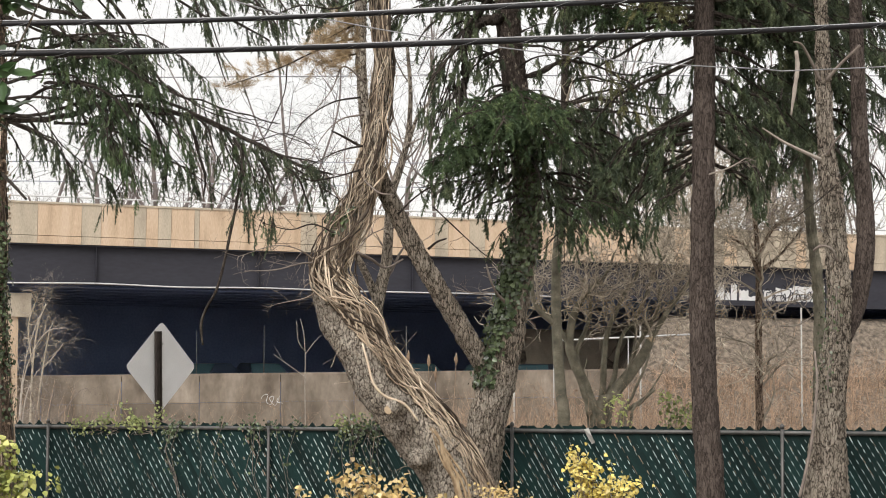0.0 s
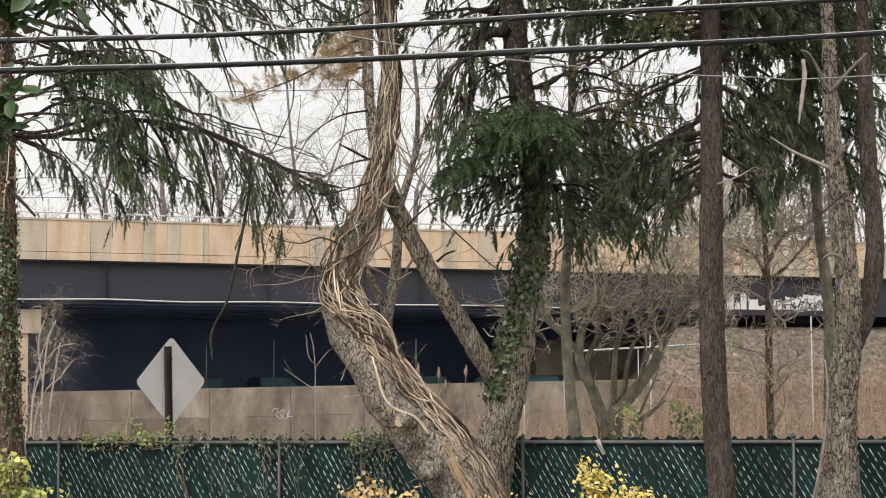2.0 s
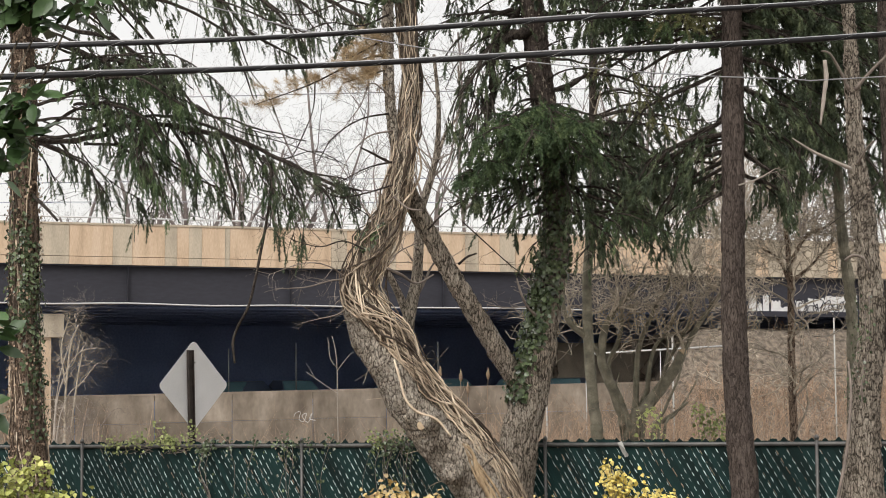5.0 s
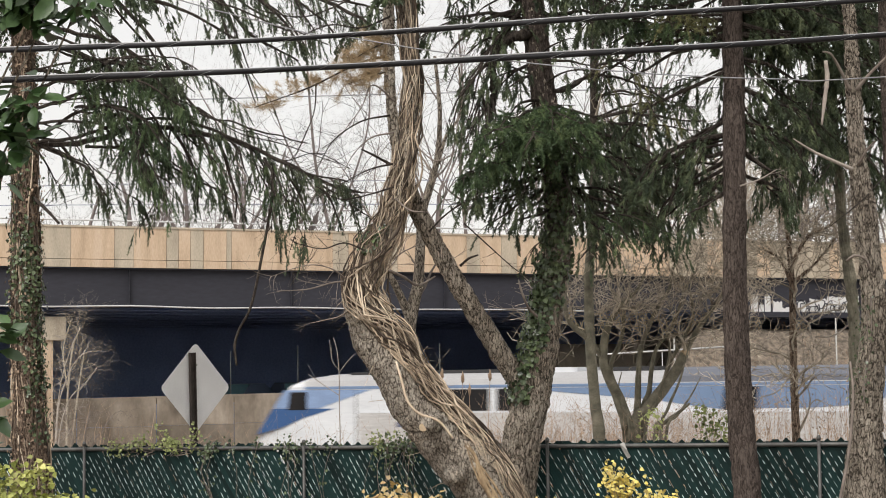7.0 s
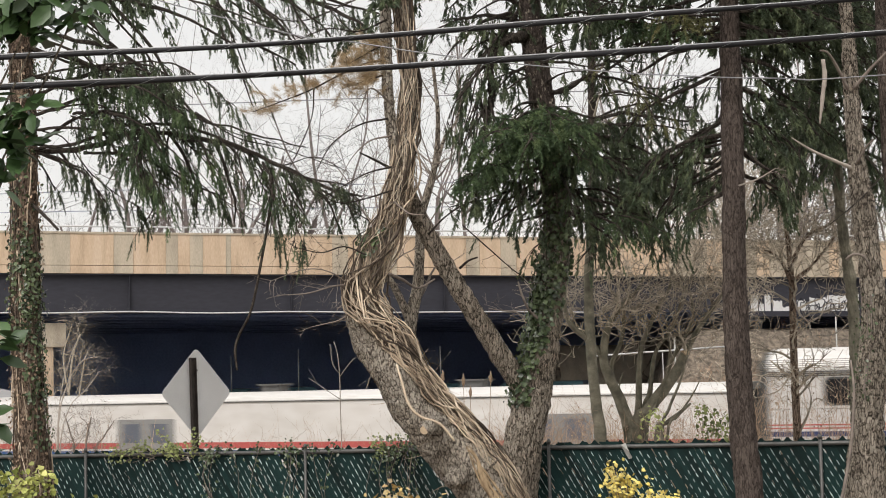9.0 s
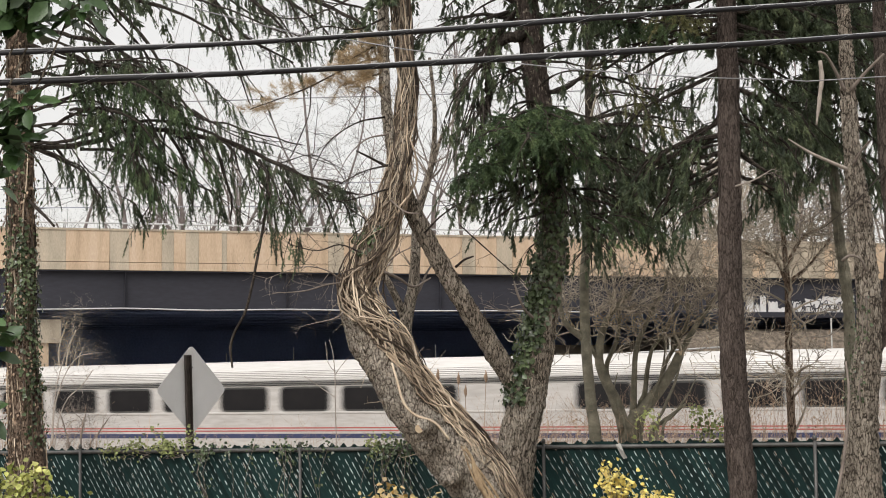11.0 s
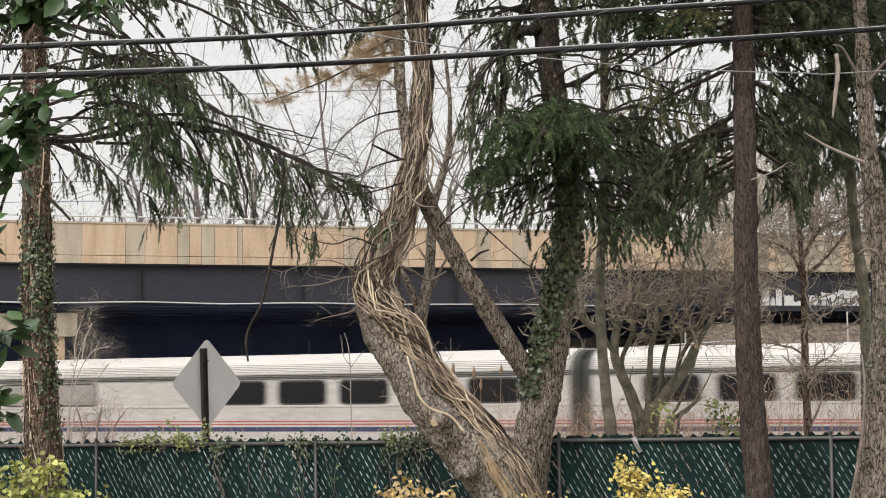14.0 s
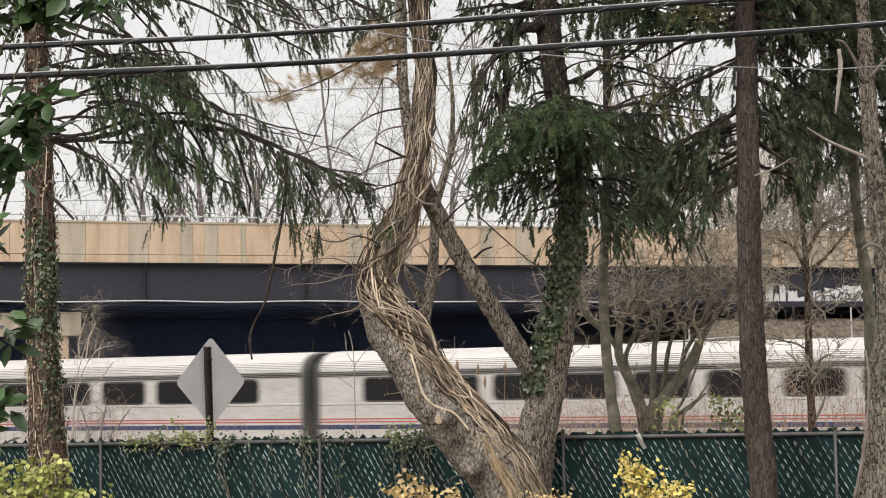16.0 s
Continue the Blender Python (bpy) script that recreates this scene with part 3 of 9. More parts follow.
# ---- the back of a road sign ----
def road_sign():
    """A diamond plate seen from behind."""
    at = (-3.55, 25.40, 3.61)
    s = thing("road_sign", (at[0], at[1], 1.25), "back of a diamond-shaped aluminium road sign on a rusty post", "road sign", rz=48)
    zc = 4.20 - 1.25
    h, r = 0.646, 0.07
    bm = bmesh.new()
    ring = []
    for a in (90, 180, 270, 0):
        c = Vector((math.cos(radians(a)), 0, math.sin(radians(a)))) * (h - r * 1.414)
        for d in (-45, -22, 0, 22, 45):
            ring.append(bm.verts.new((c.x + r * math.cos(radians(a + d)), 0, c.z + r * math.sin(radians(a + d)) + zc)))
    face = bm.faces.new(ring)
    ext = bmesh.ops.extrude_face_region(bm, geom=[face])
    bmesh.ops.translate(bm, verts=[v for v in ext["geom"] if isinstance(v, bmesh.types.BMVert)], vec=(0, 0.004, 0))
    bmesh.ops.recalc_face_normals(bm, faces=bm.faces)
    me = bpy.data.meshes.new("sign_plate")
    bm.to_mesh(me)
    me.materials.append(SIGN_METAL)
    o = new("sign_plate", me)
    o.parent = s
    p = Form().box((-0.052, -0.012, -0.2), (0.052, -0.004, zc + 0.50))
    p.box((-0.052, -0.045, -0.2), (-0.044, -0.012, zc + 0.50))
    p.box((0.044, -0.045, -0.2), (0.052, -0.012, zc + 0.50))
    po = part("post", p, SIGN_POST, s, "dark rusty U-channel post")
    po.matrix_basis = pose(0, 0, 0, 0, -1.4, 0)
    for z in (zc + 0.32, zc - 0.32):
        part("bolt", Form().tube([(0, -0.022, z, 0.014), (0, -0.002, z, 0.014)], 6), GALV, s)


road_sign()


# ---- the passenger train ----
def extrude_profile(form, prof, x0, x1, rings=1):
    """Sweep a closed outline of (y, z) along x."""
    n = len(prof)
    verts = [(x0 + (x1 - x0) * i / rings, y, z) for i in range(rings + 1) for y, z in prof]
    faces = [(i * n + j, i * n + (j + 1) % n, (i + 1) * n + (j + 1) % n, (i + 1) * n + j) for i in range(rings) for j in range(n)]
    faces += [tuple(range(n - 1, -1, -1)), tuple(rings * n + j for j in range(n))]
    return form.add(verts, faces)


def mirror(half):
    """A closed outline from its half, listed from the foot of the near side up to the ridge."""
    near = [(-y, z) for y, z in half]
    far = [(y, z) for y, z in reversed(half) if y > 1e-6]
    return [*near, *far]


def bogie(parent, x):
    b = Form().box((-1.7, -1.15, 0.42), (1.7, -0.95, 0.8)).box((-1.7, 0.95, 0.42), (1.7, 1.15, 0.8)).box((-0.4, -1.1, 0.4), (0.4, 1.1, 0.85))
    o = part("bogie", b, TRAIN_DARK, parent)
    o.location = (x, 0, 0)
    for wx in (-1.3, 1.3):
        f = Form()
        for y in (-0.79, 0.66):
            f.tube([(wx, y, 0.46, 0.46), (wx, y + 0.13, 0.46, 0.46)], 20)
        f.tube([(wx, -0.8, 0.46, 0.08), (wx, 0.8, 0.46, 0.08)], 8)
        part("wheelset", f, TRAIN_DARK, o)


CAR_LENGTH = 25.9


def coach(label, curtains=(), blank=()):
    c = thing("railway_coach", (0, 0, 0), label, "train carriage", "carriages of the train")
    L = 12.62
    half = [(1.50, 0.95), (1.55, 1.15), (1.55, 3.36), (1.565, 3.37), (1.565, 3.42), (1.55, 3.43), (1.55, 4.16)]
    part("body", extrude_profile(Form(), mirror(half), -L, L), TRAIN_SILVER, c)
    # roof with long ribs
    roof = [(1.55, 4.165)]
    for z, y in ((4.19, 1.56), (4.215, 1.535), (4.245, 1.56), (4.265, 1.53), (4.30, 1.555), (4.32, 1.52), (4.36, 1.535)):
        roof.append((y, z))
    for i in range(1, 11):
        a = i / 10 * math.pi / 2
        r = 0.012 if i % 2 else 0.0
        roof.append(((1.53 + r) * math.cos(a) ** 0.55 if i < 10 else 0.0, 4.36 + (0.57 + r) * math.sin(a) ** 1.15))
    part("roof", extrude_profile(Form(), mirror(roof), -L, L), TRAIN_ROOF, c, "white ribbed curved roof")
    # grey strips draw the shade lines along the roof's ribs
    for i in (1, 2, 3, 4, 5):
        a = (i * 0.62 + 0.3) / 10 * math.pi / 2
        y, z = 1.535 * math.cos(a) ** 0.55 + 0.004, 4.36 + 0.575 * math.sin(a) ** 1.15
        part("rib_shade_line", Form().box((-L, -y - 0.006, z - 0.007), (L, -y + 0.03, z + 0.007)), RIB, c)
    for z in (4.205, 4.255, 4.31):
        part("gutter_line", Form().box((-L, -1.572, z), (L, -1.545, z + 0.016)), TRAIN_DARK, c)
    for z0, z1, m, n in ((2.94, 2.975, TRAIN_RED, "red_stripe"), (2.855, 2.89, TRAIN_RED, "red_stripe"), (2.66, 2.79, TRAIN_NAVY, "blue_stripe")):
        part(n, Form().box((-L, -1.554, z0), (L, -1.545, z1)), m, c)
        part(n, Form().box((-L, 1.545, z0), (L, 1.554, z1)), m, c)
    def rounded(w, h, r, front, back):
        q = []
        for cx, cz, a0 in ((w - r, h - r, 0), (r - w, h - r, 90), (r - w, r - h, 180), (w - r, r - h, 270)):
            q += [(cx + r * math.cos(radians(a0 + k * 22.5)), cz + r * math.sin(radians(a0 + k * 22.5))) for k in range(5)]
        n = len(q)
        v = [(x, y, 3.80 + z) for y in (front, back) for x, z in q]
        return Form().add(v, [tuple(range(n)), tuple(range(2 * n - 1, n - 1, -1))] + [(i, n + i, n + (i + 1) % n, (i + 1) % n) for i in range(n)])
    glass, gasket = rounded(0.78, 0.31, 0.11, -1.564, -1.53), rounded(0.83, 0.36, 0.15, -1.558, -1.53)
    gm, cm, fm = glass.mesh("window", WINDOW), glass.mesh("window", CURTAIN), gasket.mesh("window_gasket", TRAIN_GREY)
    for side in (0, 1):
        for i in range(11):
            if i in blank:
                continue
            o = new("window", cm if i in curtains else gm)
            o.parent = c
            o.matrix_basis = pose((i - 5) * 2.07, 0, 0, 0, 0, 180 * side)
            g = new("window_gasket", fm)
            g.parent = o
    for s in (-1, 1):
        ends = extrude_profile(Form(), mirror([(y * 0.965, z * 0.985 + 0.03) for y, z in half[:2] + [(1.55, 4.16), *roof[8:]]]), min(s * L, s * (L + 0.2)), max(s * L, s * (L + 0.2)))
        part("end_wall", ends, TRAIN_GREY, c, "dark grey carriage end")
        d = Form()
        for i in range(3):
            x0 = s * (L + 0.2 + i * 0.042)
            x1 = s * (L + 0.2 + i * 0.042 + 0.03)
            d.box((min(x0, x1), -1.30, 1.4), (max(x0, x1), 1.30, 4.62))
        part("diaphragm", d, TRAIN_GREY, c)
        bogie(c, s * 9.1)
    part("underframe", Form().box((-7, -1.2, 0.45), (7, 1.2, 0.95)), TRAIN_DARK, c)
    return c


def baggage_car():
    c = thing("baggage_car", (0, 0, 0), "off-white windowless baggage car with a red stripe", "train carriage", "carriages of the train")
    L = 12.62
    half = [(1.50, 0.95), (1.54, 1.15), (1.54, 3.80)]
    part("body", extrude_profile(Form(), mirror(half), -L, L), TRAIN_WHITE, c)
    roof = [(1.54, 3.805), (1.56, 3.82), (1.56, 3.86), (1.52, 3.88)]
    for i in range(1, 9):
        a = i / 8 * math.pi / 2
        roof.append((1.52 * math.cos(a) ** 0.6 if i < 8 else 0.0, 3.88 + 0.22 * math.sin(a) ** 1.2))
    part("roof", extrude_profile(Form(), mirror(roof), -L, L), TRAIN_ROOF, c, "plain pale curved roof")
    part("drip_rail", Form().box((-L, -1.575, 3.80), (L, -1.55, 3.825)), TRAIN_GREY, c)
    for y in (-1.546, 1.538):
        part("red_stripe", Form().box((-L, y, 2.44), (L, y + 0.008, 2.62)), TRAIN_RED, c)
        part("blue_stripe", Form().box((-L, y, 2.20), (L, y + 0.008, 2.38)), TRAIN_BLUE, c)
    for x in (-6.25, 7.4):
        d = part("sliding_door", Form().box((x - 1.05, -1.566, 1.3), (x + 1.05, -1.53, 3.33)), DOOR_GREY, c, "grey sliding cargo door")
        for wx in (-0.5, 0.5):
            part("door_window", Form().box((x + wx - 0.3, -1.572, 2.62), (x + wx + 0.3, -1.56, 3.19)), SLATE, d)
    for x in (-2.55, 4.2):
        f = Form().box((x - 0.32, -0.28, 4.0), (x + 0.32, 0.28, 4.28)).box((x - 0.42, -0.36, 4.28), (x + 0.42, 0.36, 4.33))
        part("roof_vent", f, GALV, c, "low grey box on the roof")
    for s in (-1, 1):
        part("end_wall", Form().box((min(s * L, s * (L + 0.03)), -1.4, 1.0), (max(s * L, s * (L + 0.03)), 1.4, 3.9)), TRAIN_GREY, c)
        part("diaphragm", Form().box((min(s * (L + 0.03), s * (L + 0.3)), -0.75, 1.2), (max(s * (L + 0.03), s * (L + 0.3)), 0.75, 3.6)), TRAIN_GREY, c)
        bogie(c, s * 9.1)
    part("underframe", Form().box((-7, -1.2, 0.45), (7, 1.2, 0.95)), TRAIN_DARK, c)
    return c


LOCO_LENGTH = 20.9


def locomotive():
    """Nose towards -x. The origin is in the middle, on the rail top."""
    c = thing("locomotive", (0, 0, 0), "pale grey diesel locomotive with blue nose and band", "locomotive")
    F, B = -10.9, 10.2
    body = Form()
    # stations of the body: place, foot and roof line
    stations = [(F, 1.0, 2.55), (F + 0.10, 0.85, 2.85), (F + 0.75, 0.8, 3.65), (F + 1.20, 0.8, 4.20), (F + 1.65, 0.8, 4.38), (F + 2.3, 0.8, 4.46), (B - 1.0, 0.8, 4.46), (B - 0.25, 0.8, 4.30), (B, 0.9, 4.1)]
    rings = []
    for x, foot, top in stations:
        nose = max(0.0, 1 - (x - F) / 1.8)
        w = 1.50 - 0.12 * nose ** 2
        sh = min(top - 0.12, 4.10)
        half = [(w - 0.04, foot), (w, foot + 0.2), (w, sh), (w - 0.10, sh + (top - sh) * 0.45), (w - 0.42, sh + (top - sh) * 0.85), (w * 0.4, top - 0.01), (0.0, top)]
        rings.append([(x, y, z) for y, z in mirror(half)])
    n = len(rings[0])
    body.add([p for r in rings for p in r], [(i * n + j, i * n + (j + 1) % n, (i + 1) * n + (j + 1) % n, (i + 1) * n + j) for i in range(len(rings) - 1) for j in range(n)]
             + [tuple(range(n - 1, -1, -1)), tuple((len(rings) - 1) * n + j for j in range(n))])
    ob = part("body", body, (LOCO_WHITE, LOCO_ROOF), c)
    for q in ob.data.polygons:
        if q.center.z > 4.11 and q.center.x > F + 1.5:
            q.material_index = 1
    # windscreen and dark glass
    for y in (-1.05, 0.1):
        v = [(F + 0.78, y, 3.69), (F + 0.78, y + 0.95, 3.69), (F + 1.16, y + 0.95, 4.15), (F + 1.16, y, 4.15)]
        part("windscreen", Form().add([(x - 0.03, yy, z + 0.03) for x, yy, z in v] + [(x + 0.05, yy, z - 0.05) for x, yy, z in v], [(0, 1, 2, 3), (7, 6, 5, 4), (0, 4, 5, 1), (1, 5, 6, 2), (2, 6, 7, 3), (3, 7, 4, 0)]), WINDOW, c)
    for side in (-1, 1):
        y0, y1 = sorted((side * 1.36, side * 1.512))

        def panel(name, mat, pts, out=0.0, label=""):
            a, b = y0 - (out if side < 0 else 0), y1 + (out if side > 0 else 0)
            k = len(pts)
            v = [(x, a, z) for x, z in pts] + [(x, b, z) for x, z in pts]
            return part(name, Form().add(v, [tuple(range(k)), tuple(range(2 * k - 1, k - 1, -1))] + [(i, k + i, k + (i + 1) % k, (i + 1) % k) for i in range(k)]), mat, c, label)
        panel("nose_flash", TRAIN_BLUE, [(F + 0.06, 2.70), (F + 0.60, 3.46), (F + 2.7, 3.46), (F + 1.7, 3.20), (F + 0.9, 2.90)], 0.0, "deep blue flash on the nose")
        panel("cab_flash", TRAIN_PALE_BLUE, [(F + 0.62, 3.47), (F + 1.02, 4.0), (F + 3.9, 4.0), (F + 2.2, 3.47)], 0.0, "pale blue flash behind the cab")
        panel("side_band", TRAIN_BAND, [(F + 8.6, 4.0), (F + 19.3, 4.0), (F + 18.6, 3.66), (F + 17.8, 3.49), (F + 16.8, 3.43), (F + 14.2, 3.41), (F + 12.2, 3.68), (F + 9.8, 3.88)], 0.0, "slate blue band along the side")
        panel("lower_side", LOCO_GREY, [(F + 3.5, 0.95), (F + 3.5, 3.32), (B - 0.7, 3.32), (B - 0.7, 0.95)], 0.002, "dusty grey lower side panels")
        panel("rear_door_window", TRAIN_GREY, [(F + 19.1, 2.78), (F + 19.1, 3.26), (F + 19.65, 3.26), (F + 19.65, 2.78)], 0.008, "small dark door window")
        panel("white_line", LOCO_WHITE, [(F + 3.5, 3.325), (F + 3.5, 3.36), (B - 0.7, 3.36), (B - 0.7, 3.325)], 0.006)
        panel("cab_window", WINDOW, [(F + 1.12, 3.42), (F + 1.22, 3.94), (F + 1.78, 3.94), (F + 1.78, 3.42)], 0.006)
        for a, b in ((5.35, 5.95), (6.32, 7.64), (7.88, 8.82)):
            panel("intake_grille", WINDOW, [(F + a, 3.38), (F + a, 3.98), (F + b, 3.98), (F + b, 3.38)], 0.006, "dark intake grille")
        panel("side_window", WINDOW, [(F + 14.35, 3.38), (F + 14.45, 3.98), (F + 15.35, 3.98), (F + 15.3, 3.38)], 0.006)
        panel("roof_line", TRAIN_BAND, [(F + 1.7, 4.02), (F + 1.7, 4.10), (B - 0.4, 4.10), (B - 0.4, 4.02)], 0.004, "slate blue line under the roof edge")
        for i in range(7):
            x = F + 4.75 + i * 0.26
            panel("name_bar", TRAIN_NAVY, [(x, 2.92), (x, 3.06), (x + 0.2, 3.06), (x + 0.2, 2.92)], 0.004)
        panel("emblem", TRAIN_NAVY, [(F + 4.9, 2.3), (F + 6.4, 2.74), (F + 7.0, 2.74), (F + 6.0, 2.3)], 0.004, "dark slanted emblem")
        panel("door_seam", TRAIN_GREY, [(F + 3.4, 1.3), (F + 3.4, 4.0), (F + 3.43, 4.0), (F + 3.43, 1.3)], 0.004)
    part("rear_window", Form().box((B - 0.02, -1.1, 2.9), (B + 0.02, -0.6, 3.4)), WINDOW, c)
    part("rear_end", Form().box((B - 0.62, -1.508, 1.0), (B + 0.14, 1.508, 4.02)), LOCO_GREY, c, "grey rear end")
    for a, b, w, h, m in ((-8.0, -6.4, 0.9, 4.50, TRAIN_DARK), (-5.5, -2.9, 0.8, 4.53, TRAIN_DARK), (-2.4, -0.9, 0.9, 4.56, LOCO_WHITE), (0, 1.5, 0.8, 4.55, TRAIN_DARK)):
        part("roof_hatch", Form().box((a, -w, 4.36), (b, w, h)), m, c)
    hood = Form()
    prof = [(-1.49, 4.12), (-1.45, 4.28), (-1.12, 4.46), (-0.5, 4.52), (0.5, 4.52), (1.12, 4.46), (1.45, 4.28), (1.49, 4.12)]
    v = [(x, y, z) for x in (1.9, 8.95) for y, z in prof]
    hood.add(v, [(j, 8 + j, 9 + j, j + 1) for j in range(7)] + [tuple(range(8)), tuple(range(15, 7, -1)), (0, 7, 15, 8)])
    part("radiator_hood", hood, SLATE, c, "dark slate radiator hood on the roof")
    horn = Form().tube([(F + 3.2, 0, 4.42, 0.03), (F + 3.2, 0, 4.56, 0.03)], 6).tube([(F + 3.0, 0, 4.56, 0.06), (F + 3.5, 0, 4.56, 0.03)], 8)
    part("horn", horn, TRAIN_DARK, c)
    part("pilot", Form().box((F - 0.05, -1.3, 0.2), (F + 0.5, 1.3, 1.0)), TRAIN_DARK, c)
    part("fuel_tank", Form().box((-3, -1.3, 0.3), (3, 1.3, 0.85)), TRAIN_DARK, c)
    bogie(c, -6.6)
    bogie(c, 6.6)
    return c


LOCO = locomotive()
BAGGAGE = baggage_car()
COACHES = [
    coach("silver double-deck railway coach with red and blue stripes"),
    coach("silver double-deck railway coach with dark upper windows and stripes"),
    coach("silver double-deck railway coach with two curtained windows", (2, 3), (4, 5)),
    coach("silver double-deck railway coach with dark upper windows and stripes"),
    coach("silver double-deck railway coach with dark upper windows and stripes"),
]
# seconds, and the nose's place along the track in metres: it gathers speed from 57 to 63 km/h
NOSE = [(0, 104.6), (3, 57.2), (6.3, 5.2), (7, -5.85), (8.2, -24.9), (9.2, -41.1), (11.3, -75.3), (12.1, -88.5), (13, -103.7), (14.5, -129.3), (16, -155.3)]


def motions():
    cars = [(LOCO, LOCO_LENGTH / 2)] + [(BAGGAGE, LOCO_LENGTH + CAR_LENGTH / 2)]
    cars += [(c, LOCO_LENGTH + CAR_LENGTH * (i + 1.5)) for i, c in enumerate(COACHES)]
    for c, back in cars:
        walk(c, [(t, Matrix.Translation(along(s + back, 1.55, 0)) @ pose(0, 0, 0, 0, 0, TRACK_TURN)) for t, s in NOSE])


# ---- trees in front of the fence ----
def tree(name, at, label, category="tree", group=""):
    return thing(name, at, label, category, group)


def trunk_form(path, sides=20, wob=0.12, freq=3.0, step=0.03, ridge=0.02):
    return Form().tube(spline(path, step), sides, wob, freq, True, ridge)


def local(path, at):
    return [(p[0] - at[0], p[1] - at[1], p[2] - at[2], *p[3:]) for p in path]


# the leaning tree wrapped in dry vines
LEAN = [(0.68, 19.20, 1.93, 0.427), (0.50, 19.20, 2.89, 0.336), (0.13, 19.20, 3.50, 0.305), (-0.27, 19.20, 3.98, 0.287), (-0.57, 19.20, 4.47, 0.263), (-0.80, 19.20, 4.84, 0.232), (-0.90, 19.20, 5.21, 0.189),
        (-0.80, 19.20, 5.52, 0.159), (-0.61, 19.30, 5.92, 0.135), (-0.47, 19.30, 6.32, 0.117), (-0.42, 19.30, 6.60, 0.110), (-0.39, 19.35, 6.89, 0.111), (-0.34, 19.40, 7.21, 0.093), (-0.32, 19.40, 7.52, 0.093), (-0.35, 19.40, 7.90, 0.086), (-0.39, 19.50, 8.49, 0.087), (-0.45, 19.60, 9.47, 0.087), (-0.47, 19.80, 11.16, 0.063)]
LEAN_FORK = [(-0.44, 19.35, 6.69, 0.062), (-0.51, 19.30, 6.94, 0.061), (-0.54, 19.25, 7.25, 0.058), (-0.56, 19.25, 7.56, 0.061), (-0.57, 19.30, 8.07, 0.064), (-0.58, 19.40, 8.85, 0.062), (-0.73, 19.60, 10.45, 0.044)]
PROP = [(1.00, 20.05, 3.92, 0.102), (0.77, 19.95, 4.33, 0.117), (0.52, 19.85, 4.73, 0.110), (0.22, 19.70, 5.22, 0.107), (-0.06, 19.60, 5.72, 0.100), (-0.27, 19.50, 6.12, 0.093), (-0.36, 19.40, 6.39, 0.080)]
IVIED = [(0.65, 20.00, 1.83, 0.337), (0.76, 20.00, 2.94, 0.236), (0.86, 20.00, 3.58, 0.219), (1.00, 20.00, 4.21, 0.211), (1.12, 20.00, 4.78, 0.177), (1.22, 20.00, 5.35, 0.160), (1.30, 20.00, 5.86, 0.151), (1.29, 20.00, 6.44, 0.148), (1.22, 20.10, 7.10, 0.144), (1.13, 20.10, 7.81, 0.136), (1.07, 20.20, 8.62, 0.128), (1.04, 20.30, 9.71, 0.112), (1.04, 20.40, 12.49, 0.085), (1.04, 20.40, 16.2, 0.02)]
DARK = [(3.15, 18.60, 2.09, 0.177), (3.13, 18.60, 3.00, 0.147), (3.08, 18.60, 3.83, 0.138), (3.06, 18.60, 4.66, 0.131), (3.06, 18.60, 5.55, 0.123), (3.08, 18.60, 6.44, 0.119), (3.11, 18.70, 7.36, 0.112), (3.11, 18.70, 8.03, 0.104), (3.12, 18.70, 9.00, 0.093), (3.17, 18.80, 11.89, 0.070), (3.19, 18.80, 15.40, 0.017)]
LEFT_SPRUCE = [(-4.89, 21.30, 2.14, 0.274), (-4.93, 21.30, 3.14, 0.221), (-4.96, 21.30, 3.88, 0.185), (-5.00, 21.30, 4.82, 0.167), (-5.01, 21.30, 5.84, 0.155), (-5.02, 21.30, 6.87, 0.143), (-5.06, 21.40, 7.92, 0.132), (-5.09, 21.40, 8.96, 0.120), (-5.12, 21.40, 10.08, 0.104), (-5.17, 21.50, 12.96, 0.075), (-5.17, 21.50, 16.5, 0.02)]
RIGHT_TREE = [(4.27, 18.20, 2.23, 0.343), (4.25, 18.20, 3.02, 0.231), (4.28, 18.20, 3.60, 0.167), (4.33, 18.20, 4.17, 0.151), (4.40, 18.20, 4.75, 0.126), (4.39, 18.20, 5.33, 0.118), (4.34, 18.20, 5.91, 0.113), (4.29, 18.20, 6.49, 0.092), (4.29, 18.30, 7.10, 0.080), (4.28, 18.30, 7.63, 0.070), (4.26, 18.30, 8.17, 0.062), (4.27, 18.40, 9.09, 0.043)]
RIGHT_FORK = [(4.40, 18.30, 4.40, 0.098), (4.66, 18.40, 4.98, 0.098), (4.74, 18.40, 5.69, 0.092), (4.72, 18.50, 6.41, 0.086), (4.70, 18.50, 7.30, 0.079), (4.71, 18.60, 8.23, 0.066), (4.75, 18.70, 9.47, 0.047)]


def base_of(path):
    x, y = path[0][0], path[0][1]
    return (x, y, land(x, y))


def grow(name, path, label, mat, forks=(), category="tree", wob=0.12, freq=3.0, ridge=0.02):
    at = base_of(path)
    t = tree(name, at, label, category)
    path = [(path[0][0], path[0][1], min(path[0][2], at[2] - 0.15), path[0][3] * 1.1), *path[1:]] if path[0][2] > at[2] - 0.1 else path
    part("trunk", trunk_form(local(path, at), 76, wob, freq, ridge=ridge), mat, t, smooth=True)
    for f in forks:
        part("limb", trunk_form(local(f, at), 52, wob, freq, ridge=0.014), mat, t, smooth=True)
    return t, at


